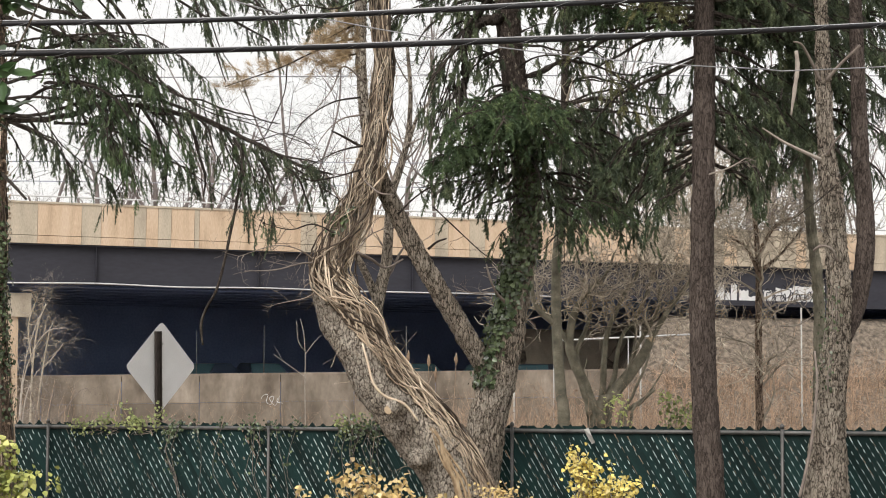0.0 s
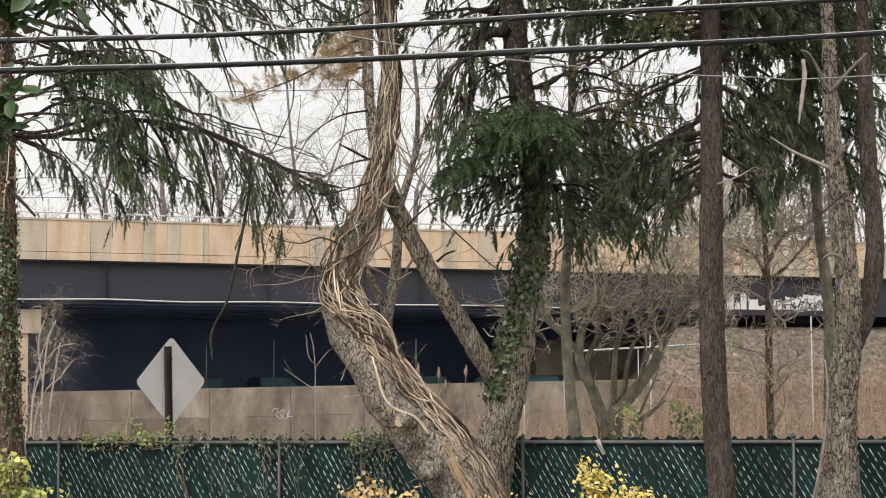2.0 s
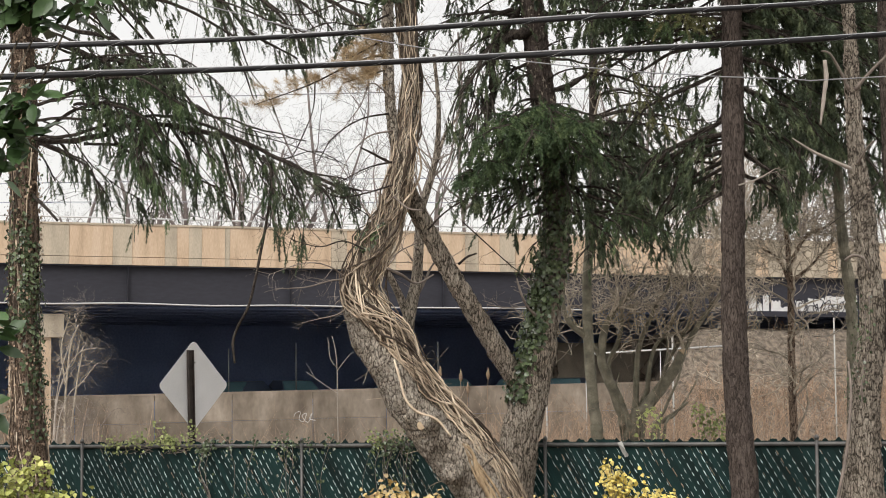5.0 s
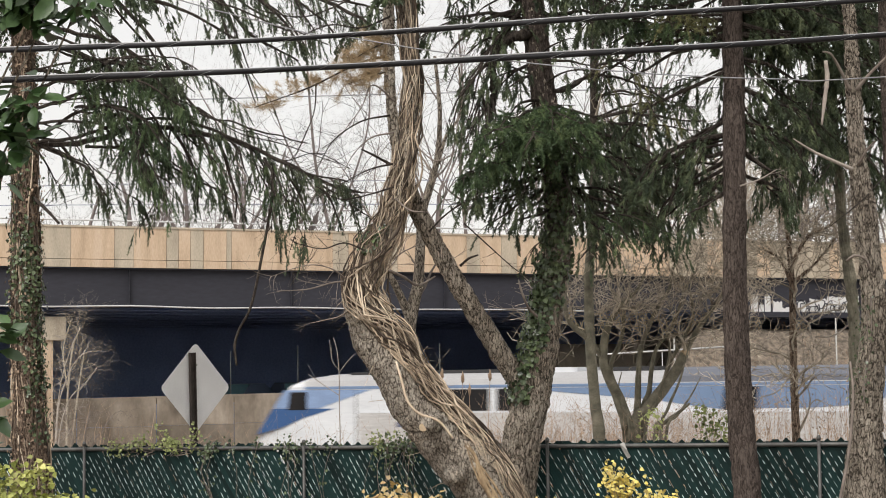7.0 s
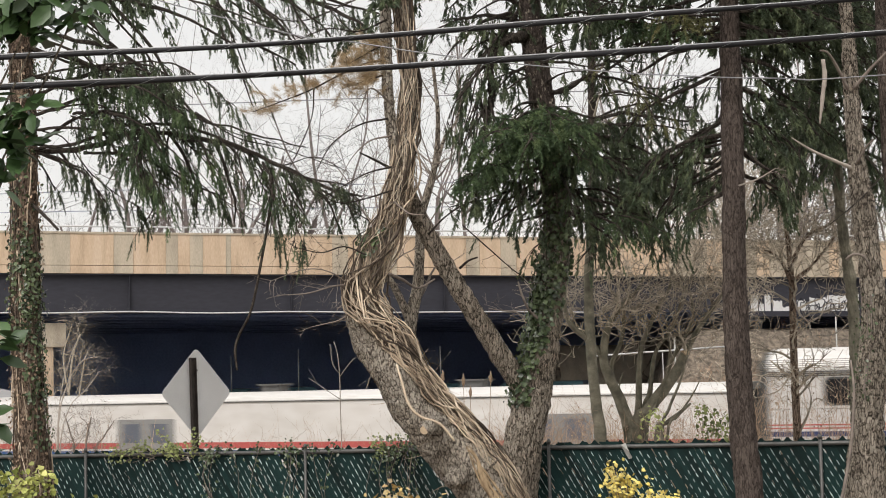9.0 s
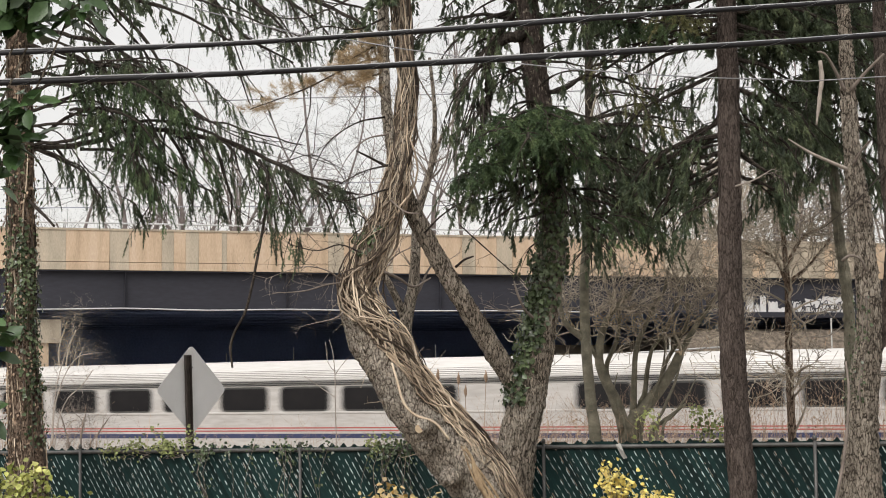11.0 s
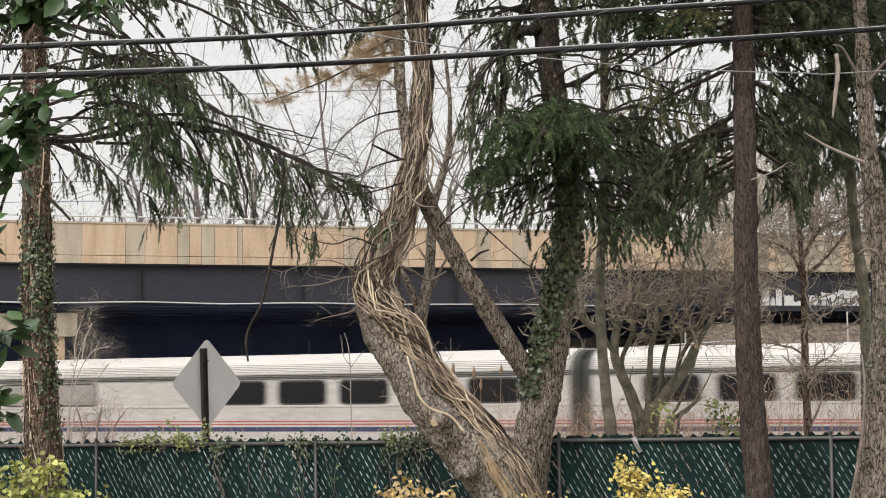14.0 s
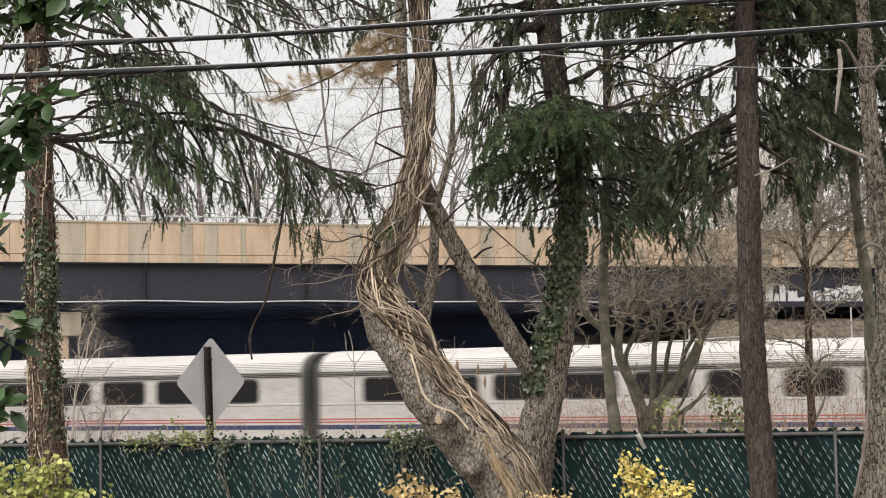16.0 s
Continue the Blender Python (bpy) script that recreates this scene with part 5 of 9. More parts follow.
IVIED_LIMBS = [
    dict(pts=[(0.81, 20.00, 8.20, 0.024), (0.56, 19.80, 8.01, 0.018), (0.39, 19.60, 7.75, 0.012), (0.29, 19.50, 7.48, 0.006)], dens=0.60),
    dict(pts=[(0.58, 19.80, 7.85, 0.020), (0.35, 19.60, 7.56, 0.015), (0.19, 19.50, 7.26, 0.010), (0.11, 19.40, 6.97, 0.005)], dens=0.54),
    dict(pts=[(0.51, 19.70, 7.32, 0.018), (0.35, 19.60, 7.08, 0.011), (0.26, 19.50, 6.80, 0.004)], dens=0.54),
    dict(pts=[(0.85, 20.00, 8.46, 0.024), (0.49, 19.80, 8.30, 0.018), (0.21, 19.60, 8.07, 0.012), (0.04, 19.50, 7.80, 0.006)], dens=0.48),
    dict(pts=[(1.00, 20.10, 7.83, 0.020), (0.78, 19.90, 7.69, 0.013), (0.62, 19.80, 7.49, 0.005)], dens=0.80),
    dict(pts=[(0.95, 20.20, 8.50, 0.030), (0.74, 19.80, 8.23, 0.022), (0.59, 19.60, 7.94, 0.015), (0.51, 19.50, 7.60, 0.007)], dens=1.00),
    dict(pts=[(0.60, 19.70, 7.96, 0.020), (0.40, 19.50, 7.67, 0.013), (0.24, 19.40, 7.34, 0.005)], dens=0.42),
    dict(pts=[(0.54, 19.60, 7.56, 0.018), (0.36, 19.50, 7.23, 0.011), (0.23, 19.40, 6.90, 0.004)], dens=0.42),
    dict(pts=[(0.51, 19.60, 7.43, 0.018), (0.55, 19.40, 7.08, 0.011), (0.44, 19.30, 6.79, 0.004)], dens=0.70),
    dict(pts=[(1.09, 20.10, 7.76, 0.020), (0.91, 19.70, 7.63, 0.013), (0.71, 19.50, 7.41, 0.005)], dens=0.60),
    dict(pts=[(1.23, 20.10, 7.24, 0.026), (1.73, 19.80, 7.14, 0.019), (2.15, 19.60, 7.07, 0.013), (2.50, 19.40, 6.92, 0.006)], dens=1.00),
    dict(pts=[(1.27, 20.10, 6.98, 0.026), (1.67, 19.90, 6.86, 0.019), (2.03, 19.70, 6.70, 0.013), (2.32, 19.60, 6.51, 0.006)], dens=1.00),
    dict(pts=[(1.34, 20.10, 7.09, 0.030), (1.65, 19.70, 7.00, 0.022), (2.00, 19.40, 6.87, 0.015), (2.28, 19.20, 6.70, 0.007)], dens=0.90),
    dict(pts=[(1.35, 20.10, 6.77, 0.030), (1.70, 19.60, 6.65, 0.022), (2.04, 19.30, 6.48, 0.015), (2.26, 19.10, 6.28, 0.007)], dens=1.00),
    dict(pts=[(1.36, 20.00, 6.44, 0.028), (1.66, 19.60, 6.30, 0.021), (1.93, 19.40, 6.13, 0.014), (2.11, 19.20, 5.92, 0.007)], dens=0.90),
    dict(pts=[(1.38, 20.00, 6.16, 0.024), (1.63, 19.70, 6.01, 0.015), (1.84, 19.50, 5.82, 0.006)], dens=0.70),
    dict(pts=[(1.26, 20.10, 6.70, 0.026), (0.88, 19.60, 6.60, 0.019), (0.50, 19.30, 6.54, 0.013), (0.13, 19.10, 6.47, 0.006)], dens=0.90, start=0.10),
    dict(pts=[(1.28, 20.00, 6.54, 0.026), (0.84, 19.50, 6.45, 0.019), (0.50, 19.30, 6.37, 0.013), (0.18, 19.20, 6.29, 0.006)], dens=0.70, start=0.10),
    dict(pts=[(1.31, 20.00, 6.41, 0.024), (0.97, 19.60, 6.28, 0.018), (0.71, 19.40, 6.12, 0.012), (0.56, 19.30, 5.98, 0.006)], dens=0.60),
    dict(pts=[(1.34, 20.00, 6.21, 0.020), (1.03, 19.60, 6.11, 0.013), (0.79, 19.40, 5.97, 0.005)], dens=0.45),
    dict(pts=[(1.18, 20.10, 7.52, 0.028), (1.49, 19.80, 7.57, 0.023), (1.76, 19.60, 7.62, 0.018), (2.08, 19.40, 7.54, 0.012), (2.43, 19.30, 7.39, 0.007)], dens=0.22, start=0.25),
    dict(pts=[(1.10, 20.10, 7.88, 0.024), (1.37, 19.80, 7.79, 0.015), (1.67, 19.60, 7.79, 0.006)], dens=0.30, start=0.30),
    dict(pts=[(1.01, 20.20, 8.34, 0.030), (0.68, 20.00, 8.40, 0.022), (0.36, 19.80, 8.40, 0.015), (0.04, 19.60, 8.28, 0.007)], dens=0.50, start=0.10),
    dict(pts=[(1.02, 20.20, 8.41, 0.030), (1.39, 20.00, 8.39, 0.022), (1.72, 19.70, 8.36, 0.015), (2.05, 19.50, 8.26, 0.007)], dens=0.80, start=0.10),
    dict(pts=[(0.99, 20.20, 8.63, 0.030), (0.69, 20.00, 8.69, 0.022), (0.40, 19.80, 8.60, 0.015), (0.17, 19.60, 8.46, 0.007)], dens=0.60),
    dict(pts=[(0.99, 20.20, 8.70, 0.030), (1.37, 20.00, 8.67, 0.022), (1.77, 19.80, 8.58, 0.015), (2.13, 19.60, 8.46, 0.007)], dens=0.90),
    dict(pts=[(1.29, 20.10, 6.90, 0.020), (1.09, 19.30, 6.65, 0.015), (0.94, 18.90, 6.42, 0.010), (0.84, 18.70, 6.24, 0.005)], dens=0.70),
    dict(pts=[(1.32, 20.10, 6.62, 0.020), (1.36, 19.30, 6.40, 0.015), (1.40, 19.00, 6.20, 0.010), (1.40, 18.90, 6.02, 0.005)], dens=0.70),
    dict(pts=[(1.21, 20.10, 7.37, 0.024), (1.51, 19.40, 7.21, 0.015), (1.80, 19.20, 7.08, 0.006)], dens=0.80),
    dict(pts=[(1.17, 20.10, 7.46, 0.020), (0.88, 19.80, 7.33, 0.013), (0.65, 19.60, 7.15, 0.005)], dens=0.60),
]
needle_crown(T_IVIED, AT_IVIED, IVIED_LIMBS, NEEDLE, 22, per_metre=16, side=0.42, hang=0.66, echo=1, shoots=9)
GREEN_LIMBS = [
    dict(pts=[(1.13, 19.80, 7.32, 0.020), (0.87, 19.00, 7.14, 0.015), (0.68, 18.60, 7.00, 0.010), (0.56, 18.40, 6.87, 0.005)], dens=1.10),
    dict(pts=[(1.16, 19.80, 7.22, 0.020), (1.27, 19.00, 7.06, 0.015), (1.39, 18.60, 6.91, 0.010), (1.50, 18.40, 6.76, 0.005)], dens=1.00),
    dict(pts=[(1.13, 19.80, 7.10, 0.020), (0.83, 19.00, 6.88, 0.015), (0.62, 18.60, 6.74, 0.010), (0.43, 18.40, 6.58, 0.005)], dens=1.00),
    dict(pts=[(1.19, 19.80, 7.03, 0.020), (1.35, 19.00, 6.79, 0.013), (1.48, 18.60, 6.59, 0.005)], dens=0.80),
    dict(pts=[(1.10, 19.80, 7.22, 0.020), (0.98, 18.80, 6.99, 0.015), (0.89, 18.30, 6.79, 0.010), (0.85, 18.20, 6.64, 0.005)], dens=1.20),
    dict(pts=[(1.15, 19.80, 6.92, 0.018), (0.96, 19.00, 6.67, 0.011), (0.77, 18.60, 6.51, 0.004)], dens=0.80),
    dict(pts=[(0.75, 19.40, 6.58, 0.018), (0.43, 19.00, 6.51, 0.013), (0.36, 18.70, 6.43, 0.009), (0.17, 18.50, 6.35, 0.004)], dens=1.00),
    dict(pts=[(1.89, 19.20, 8.15, 0.018), (2.10, 18.80, 8.10, 0.013), (2.30, 18.50, 8.00, 0.009), (2.51, 18.30, 7.92, 0.004)], dens=0.90),
    dict(pts=[(1.67, 19.40, 6.06, 0.016), (1.84, 19.00, 5.90, 0.010), (2.03, 18.80, 5.71, 0.004)], dens=0.70),
]
needle_crown(T_IVIED, AT_IVIED, GREEN_LIMBS, NEEDLE_LIT, 23, HEMLOCK_TWIGS, per_metre=28, side=0.34, hang=0.42, name="lit_sprays", echo=1, shoots=12)

OLIVE_LIMBS = [
    dict(pts=[(2.14, 19.20, 8.33, 0.018), (2.40, 18.80, 8.22, 0.011), (2.65, 18.40, 8.08, 0.004)], dens=0.90),
    dict(pts=[(2.18, 19.20, 7.46, 0.014), (2.33, 18.90, 7.27, 0.009), (2.42, 18.70, 7.09, 0.004)], dens=0.60),
    dict(pts=[(2.43, 18.60, 8.08, 0.014), (2.67, 18.40, 8.05, 0.009), (2.88, 18.30, 7.98, 0.004)], dens=0.80),
    dict(pts=[(1.78, 19.40, 7.84, 0.012), (1.93, 19.10, 7.69, 0.009), (2.04, 18.90, 7.47, 0.006), (2.07, 18.80, 7.23, 0.003)], dens=0.50),
]
needle_crown(T_DARK, AT_DARK, OLIVE_LIMBS, NEEDLE_OLIVE, 28, HEMLOCK_TWIGS, per_metre=20, side=0.30, hang=0.5, name="lit_sprays", echo=1, shoots=10)

DARK_LIMBS = [
    dict(pts=[(3.11, 18.70, 8.08, 0.030), (2.66, 18.86, 8.09, 0.022), (2.22, 19.02, 8.02, 0.015), (1.84, 19.18, 7.87, 0.007)], dens=0.55),
    dict(pts=[(3.10, 18.70, 7.90, 0.030), (2.70, 18.94, 7.79, 0.022), (2.31, 19.10, 7.64, 0.015), (2.00, 19.18, 7.47, 0.007)], dens=0.25),
    dict(pts=[(3.12, 18.70, 8.20, 0.030), (3.57, 18.78, 8.15, 0.022), (4.03, 18.86, 8.02, 0.015), (4.41, 18.94, 7.81, 0.007)], dens=1.30),
    dict(pts=[(3.12, 18.70, 7.96, 0.030), (3.60, 18.80, 7.93, 0.022), (3.98, 18.90, 7.82, 0.015), (4.30, 19.00, 7.63, 0.007)], dens=1.20),
    dict(pts=[(3.12, 18.70, 7.66, 0.028), (3.47, 18.80, 7.57, 0.021), (3.87, 19.00, 7.45, 0.014), (4.16, 19.10, 7.26, 0.007)], dens=1.00),
    dict(pts=[(3.12, 18.70, 7.35, 0.026), (3.46, 18.80, 7.20, 0.019), (3.76, 19.00, 7.05, 0.013), (3.99, 19.10, 6.85, 0.006)], dens=1.00),
    dict(pts=[(3.12, 18.70, 6.99, 0.026), (3.45, 18.80, 6.86, 0.019), (3.73, 18.90, 6.69, 0.013), (3.93, 19.00, 6.47, 0.006)], dens=1.00),
    dict(pts=[(3.12, 18.70, 6.68, 0.024), (3.38, 18.80, 6.54, 0.018), (3.58, 18.90, 6.36, 0.012), (3.68, 18.90, 6.16, 0.006)], dens=0.80),
    dict(pts=[(3.11, 18.70, 6.86, 0.026), (2.72, 18.94, 6.75, 0.019), (2.40, 19.10, 6.60, 0.013), (2.21, 19.18, 6.42, 0.006)], dens=1.00),
    dict(pts=[(3.12, 18.70, 6.51, 0.024), (2.82, 18.86, 6.39, 0.018), (2.55, 19.02, 6.23, 0.012), (2.38, 19.10, 6.04, 0.006)], dens=0.90),
    dict(pts=[(3.12, 18.70, 6.27, 0.022), (2.85, 18.86, 6.13, 0.017), (2.68, 18.94, 5.98, 0.011), (2.57, 19.02, 5.81, 0.005)], dens=0.70),
    dict(pts=[(3.11, 18.70, 7.54, 0.026), (2.54, 18.94, 7.34, 0.019), (2.21, 19.10, 7.14, 0.013), (1.90, 19.18, 6.84, 0.009)], dens=1.0),
    dict(pts=[(3.10, 18.70, 7.36, 0.026), (3.56, 18.86, 7.20, 0.019), (3.83, 18.94, 7.06, 0.013), (4.11, 18.94, 6.80, 0.010)], dens=1.2),
    dict(pts=[(3.09, 18.70, 6.96, 0.026), (2.60, 19.02, 6.78, 0.019), (2.30, 19.18, 6.59, 0.013), (2.05, 19.26, 6.30, 0.009)], dens=1.1),
    dict(pts=[(3.09, 18.70, 6.90, 0.026), (3.56, 18.90, 6.76, 0.020), (3.82, 19.00, 6.60, 0.013), (4.01, 19.10, 6.30, 0.010)], dens=1.2),
    dict(pts=[(3.07, 18.78, 6.50, 0.023), (2.68, 19.02, 6.33, 0.016), (2.42, 19.10, 6.13, 0.013), (2.26, 19.18, 5.90, 0.006)], dens=1.0),
    dict(pts=[(3.07, 18.78, 6.44, 0.023), (3.43, 18.90, 6.31, 0.017), (3.68, 19.00, 6.16, 0.013), (3.80, 19.00, 6.03, 0.007)], dens=0.8),
    dict(pts=[(3.10, 18.70, 7.97, 0.026), (2.56, 18.90, 7.91, 0.020), (2.10, 19.20, 7.78, 0.017), (1.74, 19.40, 7.58, 0.010)], dens=0.3),
    dict(pts=[(3.11, 18.70, 8.00, 0.026), (3.71, 18.78, 7.87, 0.020), (4.16, 18.86, 7.68, 0.016), (4.57, 18.86, 7.42, 0.010)], dens=1.3),
    dict(pts=[(3.11, 18.70, 8.33, 0.026), (2.50, 18.94, 8.24, 0.019), (2.06, 19.10, 8.14, 0.016), (1.72, 19.18, 7.95, 0.009)], dens=1.2),
    dict(pts=[(3.11, 18.70, 8.45, 0.026), (3.72, 18.78, 8.26, 0.020), (4.11, 18.86, 8.10, 0.016), (4.46, 18.86, 7.89, 0.010)], dens=1.5),
    dict(pts=[(3.11, 18.70, 8.58, 0.026), (3.72, 19.20, 8.52, 0.020), (4.19, 19.40, 8.36, 0.017), (4.90, 19.50, 8.23, 0.010)], dens=1.4),
    dict(pts=[(3.10, 18.70, 7.18, 0.023), (2.99, 19.26, 6.97, 0.016), (2.70, 19.58, 6.73, 0.009), (2.56, 19.66, 6.52, 0.006)], dens=0.7),
    dict(pts=[(3.11, 18.70, 8.76, 0.023), (3.32, 19.26, 8.42, 0.016), (3.48, 19.50, 8.08, 0.009), (3.62, 19.58, 7.82, 0.006)], dens=1.3),
    dict(pts=[(3.11, 18.70, 8.64, 0.024), (3.73, 18.90, 8.45, 0.020), (4.10, 19.00, 8.14, 0.017), (4.42, 19.10, 7.84, 0.010)], dens=1.6),
    dict(pts=[(3.11, 18.70, 8.82, 0.024), (4.00, 19.30, 8.69, 0.020), (4.55, 19.60, 8.46, 0.017), (5.03, 19.80, 8.16, 0.010)], dens=1.7),
    dict(pts=[(3.10, 18.70, 8.21, 0.024), (3.62, 19.00, 8.16, 0.020), (4.08, 19.20, 7.96, 0.017), (4.27, 19.30, 7.66, 0.010)], dens=1.5),
    dict(pts=[(3.11, 18.70, 8.70, 0.024), (3.69, 18.94, 8.60, 0.019), (4.12, 19.10, 8.39, 0.016), (4.55, 19.18, 8.03, 0.009)], dens=1.5),
    dict(pts=[(3.11, 18.70, 8.70, 0.024), (2.53, 18.78, 8.56, 0.020), (2.10, 18.86, 8.41, 0.016), (1.84, 18.94, 8.18, 0.010)], dens=1.3),
    dict(pts=[(3.09, 18.70, 6.72, 0.024), (2.68, 18.86, 6.55, 0.019), (2.48, 18.94, 6.30, 0.016), (2.40, 19.02, 5.99, 0.010)], dens=0.7),
    dict(pts=[(3.08, 18.70, 6.42, 0.024), (2.83, 18.86, 6.23, 0.019), (2.69, 18.94, 6.02, 0.016), (2.63, 19.02, 5.82, 0.010)], dens=0.6),
    dict(pts=[(3.09, 18.70, 6.81, 0.024), (2.52, 18.80, 6.72, 0.020), (2.22, 18.90, 6.49, 0.017), (2.09, 18.90, 6.18, 0.010)], dens=0.5),
]
needle_crown(T_DARK, AT_DARK, DARK_LIMBS, NEEDLE, 24, per_metre=16, side=0.42, hang=0.70, echo=1, shoots=7)

# a spruce behind the fence whose crown fills the space between the trunks
BACK = [(5.43, 23.60, 3.25, 0.086), (5.44, 23.60, 4.12, 0.078), (5.44, 23.60, 4.80, 0.071), (5.43, 23.60, 5.32, 0.071), (5.37, 23.60, 5.85, 0.068), (5.32, 23.60, 6.38, 0.064), (5.30, 23.60, 6.91, 0.064), (5.22, 23.70, 8.16, 0.060), (5.13, 23.70, 9.32, 0.056), (5.12, 23.80, 11.20, 0.042), (5.12, 23.80, 13.20, 0.012)]
T_BACK, AT_BACK = grow("slim_spruce", [(BACK[0][0], BACK[0][1], 1.2, BACK[0][3] * 1.2), *BACK], "slim grey-green spruce behind the fence", MOSSY)
BACK_LIMBS = [
    dict(pts=[(5.40, 23.70, 9.30, 0.034), (5.81, 23.50, 9.28, 0.026), (6.28, 23.30, 9.12, 0.017), (6.66, 23.10, 8.85, 0.009)], dens=1.40),
    dict(pts=[(5.42, 23.70, 8.96, 0.034), (5.89, 23.60, 8.93, 0.026), (6.36, 23.50, 8.78, 0.017), (6.69, 23.40, 8.51, 0.009)], dens=1.30),
    dict(pts=[(5.42, 23.70, 8.58, 0.034), (5.87, 23.50, 8.48, 0.026), (6.29, 23.40, 8.31, 0.017), (6.57, 23.30, 8.04, 0.009)], dens=1.30),
    dict(pts=[(5.43, 23.70, 8.18, 0.032), (5.88, 23.60, 8.06, 0.024), (6.25, 23.50, 7.87, 0.016), (6.53, 23.40, 7.59, 0.008)], dens=1.20),
    dict(pts=[(5.43, 23.70, 7.76, 0.030), (5.82, 23.50, 7.62, 0.022), (6.16, 23.40, 7.40, 0.015), (6.39, 23.30, 7.11, 0.007)], dens=1.10),
    dict(pts=[(5.43, 23.70, 7.33, 0.030), (5.79, 23.50, 7.16, 0.022), (6.08, 23.40, 6.93, 0.015), (6.27, 23.30, 6.65, 0.007)], dens=0.80),
    dict(pts=[(5.42, 23.70, 7.95, 0.030), (5.03, 23.50, 7.82, 0.022), (4.68, 23.40, 7.61, 0.015), (4.43, 23.30, 7.34, 0.007)], dens=1.10),
    dict(pts=[(5.42, 23.70, 7.56, 0.030), (5.04, 23.50, 7.40, 0.022), (4.73, 23.40, 7.19, 0.015), (4.51, 23.30, 6.92, 0.007)], dens=1.00),
    dict(pts=[(5.42, 23.70, 8.38, 0.030), (4.98, 23.50, 8.30, 0.022), (4.61, 23.40, 8.14, 0.015), (4.30, 23.30, 7.90, 0.007)], dens=0.90),
    dict(pts=[(5.39, 23.70, 9.15, 0.030), (5.02, 23.40, 9.02, 0.022), (4.67, 23.20, 8.83, 0.015), (4.37, 23.00, 8.57, 0.007)], dens=1.20),
    dict(pts=[(5.43, 23.70, 8.84, 0.030), (5.71, 23.50, 8.79, 0.019), (6.03, 23.30, 8.63, 0.007)], dens=1.40),
    dict(pts=[(5.43, 23.70, 8.45, 0.030), (5.67, 23.40, 8.35, 0.019), (5.95, 23.20, 8.13, 0.007)], dens=1.40),
    dict(pts=[(5.43, 23.70, 8.07, 0.030), (5.69, 23.40, 7.94, 0.019), (5.90, 23.20, 7.71, 0.007)], dens=1.30),
    dict(pts=[(5.43, 23.70, 7.68, 0.030), (5.66, 23.40, 7.53, 0.019), (5.82, 23.20, 7.27, 0.007)], dens=1.20),
    dict(pts=[(5.43, 23.70, 7.26, 0.030), (5.63, 23.40, 7.11, 0.019), (5.79, 23.30, 6.85, 0.007)], dens=1.00),
    dict(pts=[(5.42, 23.70, 7.84, 0.030), (5.05, 23.40, 7.68, 0.019), (4.76, 23.20, 7.40, 0.007)], dens=1.20),
    dict(pts=[(5.43, 23.70, 7.38, 0.030), (5.07, 23.40, 7.19, 0.019), (4.83, 23.20, 6.90, 0.007)], dens=1.00),
    dict(pts=[(5.21, 23.60, 7.54, 0.033), (4.82, 23.20, 7.44, 0.024), (4.55, 23.00, 7.15, 0.016), (4.40, 22.90, 6.75, 0.008)], dens=1.2),
    dict(pts=[(5.20, 23.70, 8.01, 0.033), (4.76, 23.20, 7.96, 0.024), (4.32, 22.90, 7.75, 0.016), (4.08, 22.80, 7.42, 0.008)], dens=1.0),
    dict(pts=[(5.18, 23.70, 8.47, 0.033), (5.41, 23.40, 8.31, 0.025), (5.65, 23.20, 8.06, 0.016), (5.83, 23.10, 7.65, 0.008)], dens=1.2),
    dict(pts=[(5.20, 23.60, 7.38, 0.033), (5.41, 23.20, 7.28, 0.024), (5.57, 23.00, 7.04, 0.016), (5.69, 22.90, 6.76, 0.008)], dens=1.0),
    dict(pts=[(5.15, 23.70, 8.86, 0.033), (4.63, 23.20, 8.79, 0.024), (4.20, 22.90, 8.63, 0.020), (3.88, 22.80, 8.35, 0.012)], dens=1.2),
    dict(pts=[(5.13, 23.70, 9.32, 0.033), (5.39, 23.20, 9.18, 0.024), (5.75, 22.90, 8.91, 0.020), (6.01, 22.80, 8.50, 0.012)], dens=1.4),
    dict(pts=[(5.21, 23.60, 7.77, 0.033), (4.89, 22.80, 7.57, 0.024), (4.64, 22.40, 7.15, 0.016), (4.57, 22.30, 6.71, 0.008)], dens=1.3),
    dict(pts=[(5.17, 23.60, 8.30, 0.033), (4.90, 22.80, 8.09, 0.024), (4.73, 22.40, 7.71, 0.016), (4.73, 22.30, 7.38, 0.008)], dens=1.3),
]
needle_crown(T_BACK, AT_BACK, BACK_LIMBS, NEEDLE, 25, per_metre=13, side=0.5, hang=0.75, echo=1, shoots=8)


def upper_crown(owner, at, x, y, z0, z1, reach, seed, mat):
    """Whorls of limbs up the rest of a spruce, over the heads of the lower ones. Mostly out of view, added to shade the
    trunks.
    """
    r = random.Random(seed)
    limbs = []
    z = z0
    while z < z1:
        k = 1 - (z - z0) / (z1 - z0) * 0.8
        turn = r.uniform(0, 6.28)
        for j in range(5):
            a = turn + j * 1.257 + r.uniform(-0.3, 0.3)
            ln = reach * k * r.uniform(0.7, 1.1)
            limbs.append(dict(pts=[(x + math.cos(a) * ln * u, y + math.sin(a) * ln * u, z + 0.12 * ln * u - 0.42 * ln * u * u, 0.03 * (1.1 - u)) for u in (0, 0.35, 0.7, 1.0)], dens=1.0))
        z += r.uniform(0.42, 0.58)
    needle_crown(owner, at, limbs, mat, seed, ROUGH_TWIGS, per_metre=9, side=0.7, hang=0.6, echo=0, shoots=5, name="upper_crown")


